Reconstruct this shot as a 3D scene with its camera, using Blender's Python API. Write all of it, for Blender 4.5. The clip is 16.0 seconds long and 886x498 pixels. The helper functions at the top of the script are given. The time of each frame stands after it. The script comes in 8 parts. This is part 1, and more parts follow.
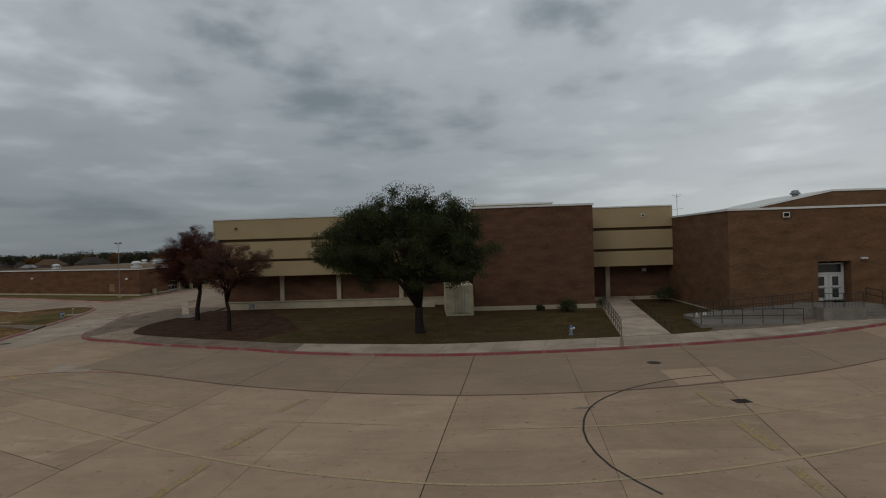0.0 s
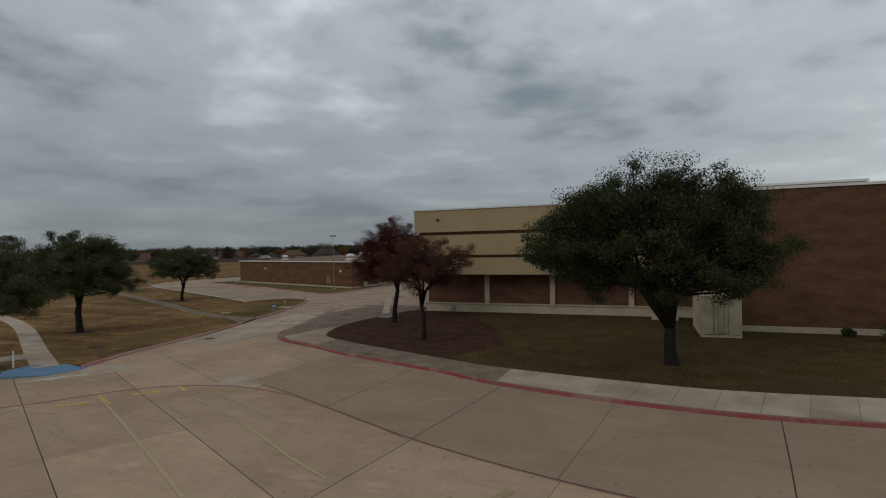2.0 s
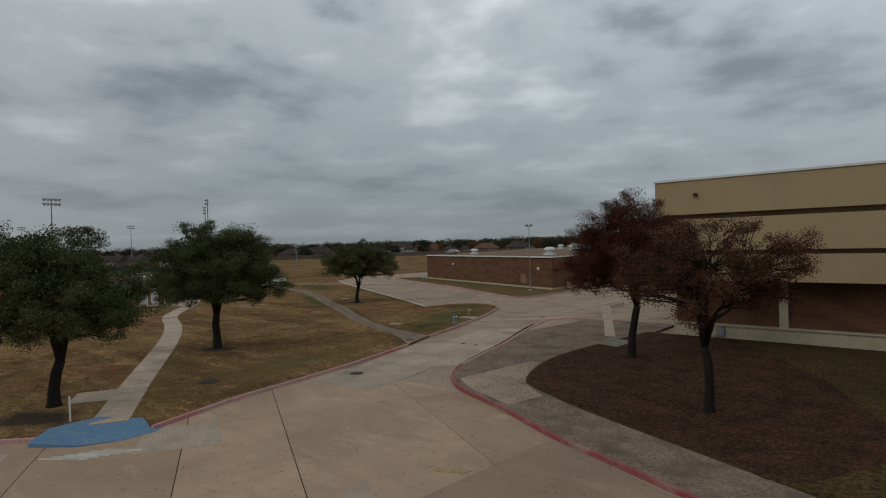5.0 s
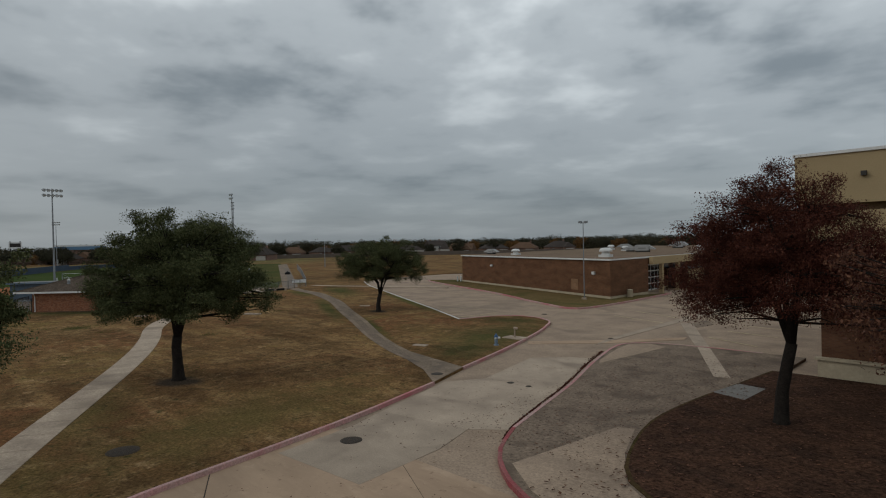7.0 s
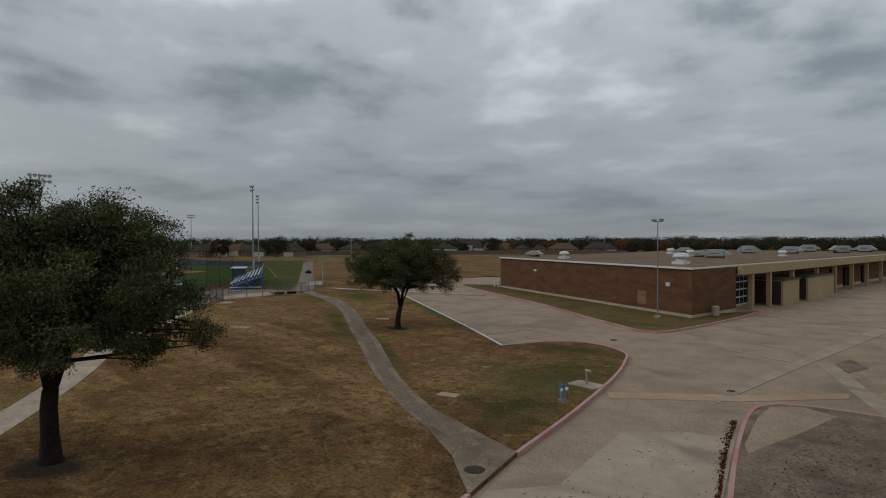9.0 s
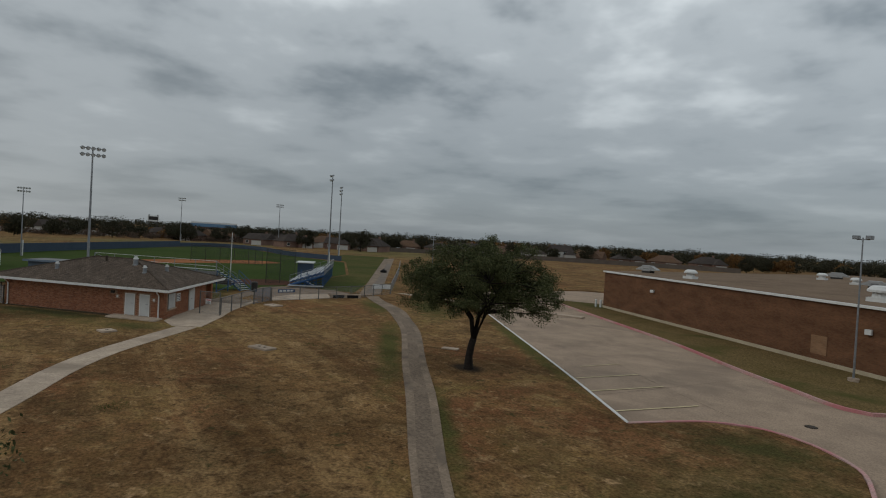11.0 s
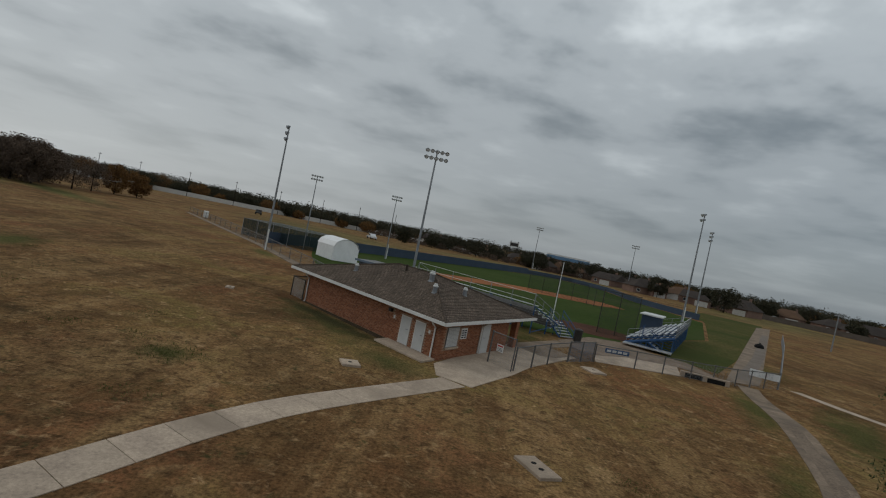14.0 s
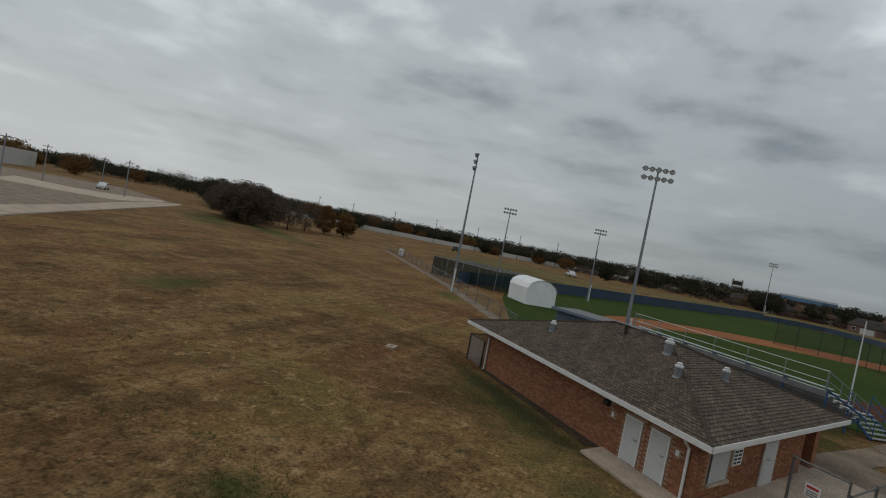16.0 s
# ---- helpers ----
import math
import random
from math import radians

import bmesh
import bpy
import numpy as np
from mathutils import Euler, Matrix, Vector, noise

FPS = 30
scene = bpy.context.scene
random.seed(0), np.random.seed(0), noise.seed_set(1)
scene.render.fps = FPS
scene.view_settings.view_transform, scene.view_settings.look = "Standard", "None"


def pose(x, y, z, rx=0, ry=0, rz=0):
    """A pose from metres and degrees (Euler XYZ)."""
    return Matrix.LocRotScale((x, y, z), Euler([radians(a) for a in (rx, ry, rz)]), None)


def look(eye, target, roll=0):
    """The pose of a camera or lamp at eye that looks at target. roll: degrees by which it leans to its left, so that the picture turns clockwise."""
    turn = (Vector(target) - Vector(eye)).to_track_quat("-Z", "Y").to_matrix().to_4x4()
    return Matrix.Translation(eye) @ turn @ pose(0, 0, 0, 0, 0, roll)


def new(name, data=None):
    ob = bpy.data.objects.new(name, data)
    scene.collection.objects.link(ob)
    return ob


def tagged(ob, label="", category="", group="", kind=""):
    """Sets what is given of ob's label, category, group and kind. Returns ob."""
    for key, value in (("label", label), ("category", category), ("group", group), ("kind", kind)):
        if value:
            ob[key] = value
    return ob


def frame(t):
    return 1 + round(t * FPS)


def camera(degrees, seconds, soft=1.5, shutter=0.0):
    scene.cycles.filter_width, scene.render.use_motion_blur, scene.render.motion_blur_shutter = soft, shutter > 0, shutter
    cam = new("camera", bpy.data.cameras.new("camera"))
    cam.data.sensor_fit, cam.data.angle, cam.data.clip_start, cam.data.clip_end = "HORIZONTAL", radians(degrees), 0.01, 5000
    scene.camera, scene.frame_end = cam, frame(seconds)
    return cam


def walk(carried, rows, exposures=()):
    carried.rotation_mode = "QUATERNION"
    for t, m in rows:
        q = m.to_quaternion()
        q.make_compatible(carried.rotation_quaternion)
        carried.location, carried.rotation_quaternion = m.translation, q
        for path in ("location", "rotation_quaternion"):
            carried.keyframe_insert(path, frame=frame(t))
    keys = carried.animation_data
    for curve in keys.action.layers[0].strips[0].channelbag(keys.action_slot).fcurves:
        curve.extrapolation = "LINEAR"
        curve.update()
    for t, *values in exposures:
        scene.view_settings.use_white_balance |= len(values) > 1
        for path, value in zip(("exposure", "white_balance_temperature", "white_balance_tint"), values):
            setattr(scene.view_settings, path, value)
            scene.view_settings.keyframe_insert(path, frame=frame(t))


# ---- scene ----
cam = camera(75.06, 16.0, 1.1)
# seconds, eye in metres, yaw, pitch and roll in degrees
PATH = [
    (0, 0.05, -0.25, 6.46, 2.25, -0.46, 1.77),
    (0.5, -0.15, 1.9, 6.54, 7.08, -0.53, 2.34),
    (1, -0.75, 4.45, 6.57, 11.85, -0.56, 3.05),
    (1.5, -1.55, 6.85, 6.58, 17.08, -0.58, 2.46),
    (2, -2.7, 9.65, 6.49, 22.7, -0.46, 1.25),
    (2.5, -4.02, 12.35, 6.36, 27.97, -0.32, 0.58),
    (3, -5.60, 14.99, 6.31, 33.15, -0.35, -0.65),
    (3.5, -7.15, 17.28, 6.35, 37.77, -0.51, -1.59),
    (4, -8.78, 19.34, 6.43, 40.24, -0.68, -0.48),
    (4.5, -10.51, 21.29, 6.46, 40.73, -0.73, 1.27),
    (7, -19.22, 30.72, 6.42, 45.16, -0.75, 1.23),
    (7.5, -21.27, 32.68, 6.41, 45.76, -0.73, 1.36),
    (8, -23.39, 34.75, 6.41, 46.51, -0.71, 0.73),
    (8.5, -25.41, 36.62, 6.45, 47.42, -0.77, 0.28),
    (11, -37.03, 46.29, 6.71, 57.21, -0.97, -3.24),
    (11.5, -39.51, 48.10, 6.70, 61.60, -1.07, -5.99),
    (12, -41.92, 49.38, 6.57, 67.74, -1.15, -7.60),
    (12.5, -44.41, 50.51, 6.46, 74.10, -1.25, -7.97),
    (13, -47.21, 51.25, 6.30, 80.20, -1.26, -8.92),
    (13.5, -49.68, 51.71, 6.27, 85.99, -1.29, -10.48),
    (14, -52.08, 51.80, 6.30, 91.70, -1.38, -11.71),
    (14.5, -54.70, 51.78, 6.31, 97.38, -1.44, -11.68),
    (15, -57.22, 51.52, 6.35, 102.37, -1.49, -11.16),
    (15.5, -59.78, 50.90, 6.42, 107.20, -1.62, -11.33),
    (16, -62.40, 49.94, 6.51, 111.55, -1.81, -11.12),
]
walk(cam, [(t, pose(x, y, z, 90 + pitch, roll, yaw)) for t, x, y, z, yaw, pitch, roll in PATH],
     [(0.0, -0.3), (1.5, -0.18), (3.5, 0.0), (16.0, 0.0)])
from mathutils.geometry import tessellate_polygon

# ---- world and light ----
world = bpy.data.worlds.new("overcast_sky")
scene.world = world
world.use_nodes = True
wt = world.node_tree
wt.nodes.clear()


def wnode(kind, **values):
    n = wt.nodes.new(kind)
    for key, value in values.items():
        n.inputs[key].default_value = value
    return n


SUN_EL, SUN_ROT = radians(34), radians(150)
sky = wt.nodes.new("ShaderNodeTexSky")
sky.sky_type, sky.sun_disc, sky.sun_elevation, sky.sun_rotation = "NISHITA", False, SUN_EL, SUN_ROT
coord = wt.nodes.new("ShaderNodeTexCoord")
split = wt.nodes.new("ShaderNodeSeparateXYZ")
wt.links.new(coord.outputs["Generated"], split.inputs[0])
# the cloud deck: round the horizon by bearing, upwards by the logarithm of the height, so that the rolls thin out towards the horizon
lift = wt.nodes.new("ShaderNodeMath")
lift.operation = "MAXIMUM"
lift.inputs[1].default_value = 0.0
wt.links.new(split.outputs["Z"], lift.inputs[0])
lift2 = wt.nodes.new("ShaderNodeMath")
lift2.operation = "ADD"
lift2.inputs[1].default_value = 0.12
wt.links.new(lift.outputs[0], lift2.inputs[0])
climb = wt.nodes.new("ShaderNodeMath")
climb.operation = "LOGARITHM"
climb.inputs[1].default_value = math.e
wt.links.new(lift2.outputs[0], climb.inputs[0])
level = wt.nodes.new("ShaderNodeCombineXYZ")
wt.links.new(split.outputs["X"], level.inputs[0])
wt.links.new(split.outputs["Y"], level.inputs[1])
bearing = wt.nodes.new("ShaderNodeVectorMath")
bearing.operation = "NORMALIZE"
wt.links.new(level.outputs[0], bearing.inputs[0])
turn = wt.nodes.new("ShaderNodeVectorMath")
turn.operation = "ADD"
upright = wt.nodes.new("ShaderNodeCombineXYZ")
wt.links.new(climb.outputs[0], upright.inputs[2])
wt.links.new(bearing.outputs[0], turn.inputs[0])
wt.links.new(upright.outputs[0], turn.inputs[1])
big = wnode("ShaderNodeTexNoise", Scale=2.4, Detail=2.0, Roughness=0.45, Distortion=0.0)
wt.links.new(turn.outputs[0], big.inputs["Vector"])
small = wnode("ShaderNodeTexNoise", Scale=6.4, Detail=4.0, Roughness=0.5, Distortion=0.0)
wt.links.new(turn.outputs[0], small.inputs["Vector"])
deck = wt.nodes.new("ShaderNodeMix")
deck.data_type = "FLOAT"
deck.inputs[0].default_value = 0.56
wt.links.new(big.outputs[0], deck.inputs[2])
wt.links.new(small.outputs[0], deck.inputs[3])
ramp = wt.nodes.new("ShaderNodeValToRGB")
ramp.color_ramp.elements[0].position, ramp.color_ramp.elements[0].color = 0.3, (0.2, 0.235, 0.262, 1)
ramp.color_ramp.elements[1].position, ramp.color_ramp.elements[1].color = 0.69, (0.68, 0.735, 0.762, 1)
mid = ramp.color_ramp.elements.new(0.50)
mid.color = (0.43, 0.474, 0.502, 1)
ramp.color_ramp.interpolation = "EASE"
wt.links.new(deck.outputs[0], ramp.inputs[0])
# towards the horizon the cloud deck flattens into an even blue grey
low = wt.nodes.new("ShaderNodeMapRange")
low.inputs["From Min"].default_value, low.inputs["From Max"].default_value = 0.0, 0.38
low.inputs["To Min"].default_value, low.inputs["To Max"].default_value = 0.8, 0.0
wt.links.new(split.outputs["Z"], low.inputs[0])
haze = wt.nodes.new("ShaderNodeMix")
haze.data_type = "RGBA"
pale = wt.nodes.new("ShaderNodeVectorMath")
pale.operation = "DOT_PRODUCT"
pale.inputs[1].default_value = (0.54, 0.84, 0.0)
wt.links.new(coord.outputs["Generated"], pale.inputs[0])
sides_ = []
for sign, power in ((1.0, 9.0), (-1.0, 1.3)):
    flip = wt.nodes.new("ShaderNodeMath")
    flip.operation = "MULTIPLY"
    flip.inputs[1].default_value = sign
    wt.links.new(pale.outputs["Value"], flip.inputs[0])
    keep = wt.nodes.new("ShaderNodeMath")
    keep.operation = "MAXIMUM"
    keep.inputs[1].default_value = 0.0
    wt.links.new(flip.outputs[0], keep.inputs[0])
    raised = wt.nodes.new("ShaderNodeMath")
    raised.operation = "POWER"
    raised.inputs[1].default_value = power
    wt.links.new(keep.outputs[0], raised.inputs[0])
    sides_.append(raised)
square = wt.nodes.new("ShaderNodeMath")
square.operation = "ADD"
wt.links.new(sides_[0].outputs[0], square.inputs[0])
wt.links.new(sides_[1].outputs[0], square.inputs[1])
rim = wt.nodes.new("ShaderNodeMix")
rim.data_type = "RGBA"
rim.inputs[6].default_value, rim.inputs[7].default_value = (0.132, 0.156, 0.173, 1), (0.52, 0.54, 0.54, 1)
wt.links.new(square.outputs[0], rim.inputs[0])
wt.links.new(rim.outputs[2], haze.inputs[7])
wt.links.new(low.outputs[0], haze.inputs[0])
wt.links.new(ramp.outputs[0], haze.inputs[6])
blue = wt.nodes.new("ShaderNodeMix")
blue.data_type, blue.blend_type = "RGBA", "ADD"
blue.inputs[0].default_value = 0.004
wt.links.new(haze.outputs[2], blue.inputs[6])
wt.links.new(sky.outputs[0], blue.inputs[7])
side = wt.nodes.new("ShaderNodeVectorMath")
side.operation = "DOT_PRODUCT"
side.inputs[1].default_value = (0.75, 0.3, 0.0)
wt.links.new(coord.outputs["Generated"], side.inputs[0])
gain = wt.nodes.new("ShaderNodeMapRange")
gain.inputs["From Min"].default_value, gain.inputs["From Max"].default_value = -0.75, 0.75
gain.inputs["To Min"].default_value, gain.inputs["To Max"].default_value = 0.92, 1.24
wt.links.new(side.outputs["Value"], gain.inputs[0])
back = wnode("ShaderNodeBackground", Strength=1.0)
wt.links.new(gain.outputs[0], back.inputs["Strength"])
wt.links.new(blue.outputs[2], back.inputs[0])
wout = wt.nodes.new("ShaderNodeOutputWorld")
wt.links.new(back.outputs[0], wout.inputs[0])

sun_data = bpy.data.lights.new("sun", "SUN")
sun_data.energy, sun_data.angle, sun_data.color = 0.5, radians(25), (1.0, 0.96, 0.9)
sun = new("sun", sun_data)
sun.matrix_world = look((0, 0, 60), (60 * math.sin(radians(30)), 60 * math.cos(radians(30)), 20))
scene.view_settings.exposure = 0.0

# ---- materials ----


def mat(name, c1, c2=None, scale=0.6, fine=14.0, rough=0.85, bump=0.25, metal=0.0, amount=0.5, stain=None, stain_scale=0.15, stain_at=0.58, spec=0.15, jitter=0.0):
    """A plain surface: two colours blotched together, fine grain on top, bump, and a wide stain if one is given."""
    m = bpy.data.materials.new(name)
    m.use_nodes = True
    t = m.node_tree
    b = t.nodes["Principled BSDF"]
    b.inputs["Roughness"].default_value, b.inputs["Metallic"].default_value = rough, metal
    b.inputs["Specular IOR Level"].default_value = spec
    c2 = c2 or tuple(v * 0.8 for v in c1)
    geo = t.nodes.new("ShaderNodeNewGeometry")
    n1 = t.nodes.new("ShaderNodeTexNoise")
    n1.inputs["Scale"].default_value, n1.inputs["Detail"].default_value, n1.inputs["Roughness"].default_value = scale, 6, 0.65
    t.links.new(geo.outputs["Position"], n1.inputs["Vector"])
    r1 = t.nodes.new("ShaderNodeMapRange")
    r1.inputs["From Min"].default_value, r1.inputs["From Max"].default_value = 0.35, 0.65
    t.links.new(n1.outputs[0], r1.inputs[0])
    x1 = t.nodes.new("ShaderNodeMix")
    x1.data_type = "RGBA"
    x1.inputs[6].default_value, x1.inputs[7].default_value = (*c1, 1), (*c2, 1)
    t.links.new(r1.outputs[0], x1.inputs[0])
    n2 = t.nodes.new("ShaderNodeTexNoise")
    n2.inputs["Scale"].default_value, n2.inputs["Detail"].default_value, n2.inputs["Roughness"].default_value = fine, 4, 0.7
    t.links.new(geo.outputs["Position"], n2.inputs["Vector"])
    r2 = t.nodes.new("ShaderNodeMapRange")
    r2.inputs["From Min"].default_value, r2.inputs["From Max"].default_value = 0.3, 0.7
    r2.inputs["To Min"].default_value, r2.inputs["To Max"].default_value = 1 - amount * 0.5, 1 + amount * 0.35
    t.links.new(n2.outputs[0], r2.inputs[0])
    x2 = t.nodes.new("ShaderNodeMix")
    x2.data_type, x2.blend_type = "RGBA", "MULTIPLY"
    x2.inputs[0].default_value = 1.0
    t.links.new(x1.outputs[2], x2.inputs[6])
    t.links.new(r2.outputs[0], x2.inputs[7])
    last = x2.outputs[2]
    if stain:
        n3 = t.nodes.new("ShaderNodeTexNoise")
        n3.inputs["Scale"].default_value, n3.inputs["Detail"].default_value, n3.inputs["Distortion"].default_value = stain_scale, 5, 0.6
        t.links.new(geo.outputs["Position"], n3.inputs["Vector"])
        r3 = t.nodes.new("ShaderNodeMapRange")
        r3.inputs["From Min"].default_value, r3.inputs["From Max"].default_value = stain_at - 0.1, stain_at + 0.1
        t.links.new(n3.outputs[0], r3.inputs[0])
        x3 = t.nodes.new("ShaderNodeMix")
        x3.data_type = "RGBA"
        x3.inputs[7].default_value = (*stain, 1)
        t.links.new(last, x3.inputs[6])
        t.links.new(r3.outputs[0], x3.inputs[0])
        last = x3.outputs[2]
    if jitter:
        info = t.nodes.new("ShaderNodeObjectInfo")
        r4 = t.nodes.new("ShaderNodeMapRange")
        r4.inputs["To Min"].default_value, r4.inputs["To Max"].default_value = 1 - jitter, 1 + jitter
        t.links.new(info.outputs["Random"], r4.inputs[0])
        x4 = t.nodes.new("ShaderNodeMix")
        x4.data_type, x4.blend_type = "RGBA", "MULTIPLY"
        x4.inputs[0].default_value = 1.0
        t.links.new(last, x4.inputs[6])
        t.links.new(r4.outputs[0], x4.inputs[7])
        last = x4.outputs[2]
    t.links.new(last, b.inputs["Base Color"])
    if bump:
        bn = t.nodes.new("ShaderNodeBump")
        bn.inputs["Strength"].default_value, bn.inputs["Distance"].default_value = bump, 0.03
        t.links.new(n2.outputs[0], bn.inputs["Height"])
        t.links.new(bn.outputs[0], b.inputs["Normal"])
    return m


def lot_mat(name, grey, grime, worn, jitter=0.0):
    """Old broom-finished concrete: grime in several sizes, streaks along the drive, paler worn patches, dark specks and pits."""
    m = bpy.data.materials.new(name)
    m.use_nodes = True
    t = m.node_tree
    b = t.nodes["Principled BSDF"]
    b.inputs["Roughness"].default_value, b.inputs["Specular IOR Level"].default_value = 0.95, 0.12
    geo = t.nodes.new("ShaderNodeNewGeometry")

    def layer(scale, lo, hi, a, c, detail=8, stretch=None, rough=0.7, distortion=0.0):
        n = t.nodes.new("ShaderNodeTexNoise")
        n.inputs["Scale"].default_value, n.inputs["Detail"].default_value, n.inputs["Roughness"].default_value, n.inputs["Distortion"].default_value = scale, detail, rough, distortion
        src = geo.outputs["Position"]
        if stretch:
            mp = t.nodes.new("ShaderNodeMapping")
            mp.inputs["Rotation"].default_value, mp.inputs["Scale"].default_value = (0, 0, radians(stretch[0])), (stretch[1], stretch[2], 1)
            t.links.new(src, mp.inputs[0])
            src = mp.outputs[0]
        t.links.new(src, n.inputs["Vector"])
        r = t.nodes.new("ShaderNodeMapRange")
        r.inputs["From Min"].default_value, r.inputs["From Max"].default_value = lo, hi
        t.links.new(n.outputs[0], r.inputs[0])
        x = t.nodes.new("ShaderNodeMix")
        x.data_type = "RGBA"
        t.links.new(r.outputs[0], x.inputs[0])
        for k, v in ((6, a), (7, c)):
            if isinstance(v, tuple):
                x.inputs[k].default_value = (*v, 1)
            else:
                t.links.new(v, x.inputs[k])
        return x.outputs[2], n

    soft = tuple(0.45 * p + 0.55 * q for p, q in zip(grey, grime))
    last, n = layer(0.22, 0.38, 0.66, grey, soft, 9, None, 0.72, 0.4)
    last, n = layer(0.9, 0.5, 0.72, last, soft, 10, (4, 0.22, 1.4), 0.72, 0.3)
    last, n = layer(0.55, 0.55, 0.72, last, worn, 10, (-12, 0.5, 1.2), 0.75, 0.3)
    last, n = layer(1.5, 0.57, 0.74, last, grime, 10, None, 0.78)
    last, n = layer(3.2, 0.62, 0.7, last, grime, 6, None, 0.6)
    last, n = layer(5.0, 0.6, 0.72, last, worn, 7, None, 0.7)
    last, pits = layer(26.0, 0.6, 0.75, last, soft, 4, None, 0.7)
    if jitter:
        info = t.nodes.new("ShaderNodeObjectInfo")
        r4 = t.nodes.new("ShaderNodeMapRange")
        r4.inputs["To Min"].default_value, r4.inputs["To Max"].default_value = 1 - jitter, 1 + jitter
        t.links.new(info.outputs["Random"], r4.inputs[0])
        x4 = t.nodes.new("ShaderNodeMix")
        x4.data_type, x4.blend_type = "RGBA", "MULTIPLY"
        x4.inputs[0].default_value = 1.0
        t.links.new(last, x4.inputs[6])
        t.links.new(r4.outputs[0], x4.inputs[7])
        last = x4.outputs[2]
    t.links.new(last, b.inputs["Base Color"])
    bn = t.nodes.new("ShaderNodeBump")
    bn.inputs["Strength"].default_value, bn.inputs["Distance"].default_value = 0.15, 0.02
    t.links.new(pits.outputs[0], bn.inputs["Height"])
    t.links.new(bn.outputs[0], b.inputs["Normal"])
    return m


def brick_mat(name, c1, c2, mortar, width=0.2, row=0.068):
    """Running-bond brick laid out in metres on the face's own map."""
    m = bpy.data.materials.new(name)
    m.use_nodes = True
    t = m.node_tree
    b = t.nodes["Principled BSDF"]
    b.inputs["Roughness"].default_value = 0.95
    b.inputs["Specular IOR Level"].default_value = 0.1
    uv = t.nodes.new("ShaderNodeUVMap")
    br = t.nodes.new("ShaderNodeTexBrick")
    br.inputs["Scale"].default_value = 1.0
    br.inputs["Brick Width"].default_value, br.inputs["Row Height"].default_value = width, row
    br.inputs["Mortar Size"].default_value, br.inputs["Mortar Smooth"].default_value = 0.007, 0.3
    br.inputs["Bias"].default_value = -0.1
    br.inputs["Color1"].default_value, br.inputs["Color2"].default_value, br.inputs["Mortar"].default_value = (*c1, 1), (*c2, 1), (*mortar, 1)
    t.links.new(uv.outputs[0], br.inputs["Vector"])
    n = t.nodes.new("ShaderNodeTexNoise")
    n.inputs["Scale"].default_value, n.inputs["Detail"].default_value = 0.55, 7
    mp = t.nodes.new("ShaderNodeMapping")
    mp.inputs["Scale"].default_value = (1, 2.6, 1)
    t.links.new(uv.outputs[0], mp.inputs[0])
    t.links.new(mp.outputs[0], n.inputs["Vector"])
    r = t.nodes.new("ShaderNodeMapRange")
    r.inputs["From Min"].default_value, r.inputs["From Max"].default_value = 0.3, 0.7
    r.inputs["To Min"].default_value, r.inputs["To Max"].default_value = 0.74, 1.22
    t.links.new(n.outputs[0], r.inputs[0])
    x = t.nodes.new("ShaderNodeMix")
    x.data_type, x.blend_type = "RGBA", "MULTIPLY"
    x.inputs[0].default_value = 1.0
    t.links.new(br.outputs["Color"], x.inputs[6])
    t.links.new(r.outputs[0], x.inputs[7])
    t.links.new(x.outputs[2], b.inputs["Base Color"])
    bn = t.nodes.new("ShaderNodeBump")
    bn.inputs["Strength"].default_value, bn.inputs["Distance"].default_value = 0.6, 0.01
    bn.invert = True
    t.links.new(br.outputs["Fac"], bn.inputs["Height"])
    t.links.new(bn.outputs[0], b.inputs["Normal"])
    return m


def leaf_mat(name, c1, c2, c3):
    m = bpy.data.materials.new(name)
    m.use_nodes = True
    t = m.node_tree
    b = t.nodes["Principled BSDF"]
    b.inputs["Roughness"].default_value = 0.75
    b.inputs["Specular IOR Level"].default_value = 0.06
    geo = t.nodes.new("ShaderNodeNewGeometry")
    ramp_ = t.nodes.new("ShaderNodeValToRGB")
    e = ramp_.color_ramp.elements
    e[0].color, e[1].color = (*c1, 1), (*c3, 1)
    k = e.new(0.55)
    k.color = (*c2, 1)
    t.links.new(geo.outputs["Random Per Island"], ramp_.inputs[0])
    t.links.new(ramp_.outputs[0], b.inputs["Base Color"])
    return m


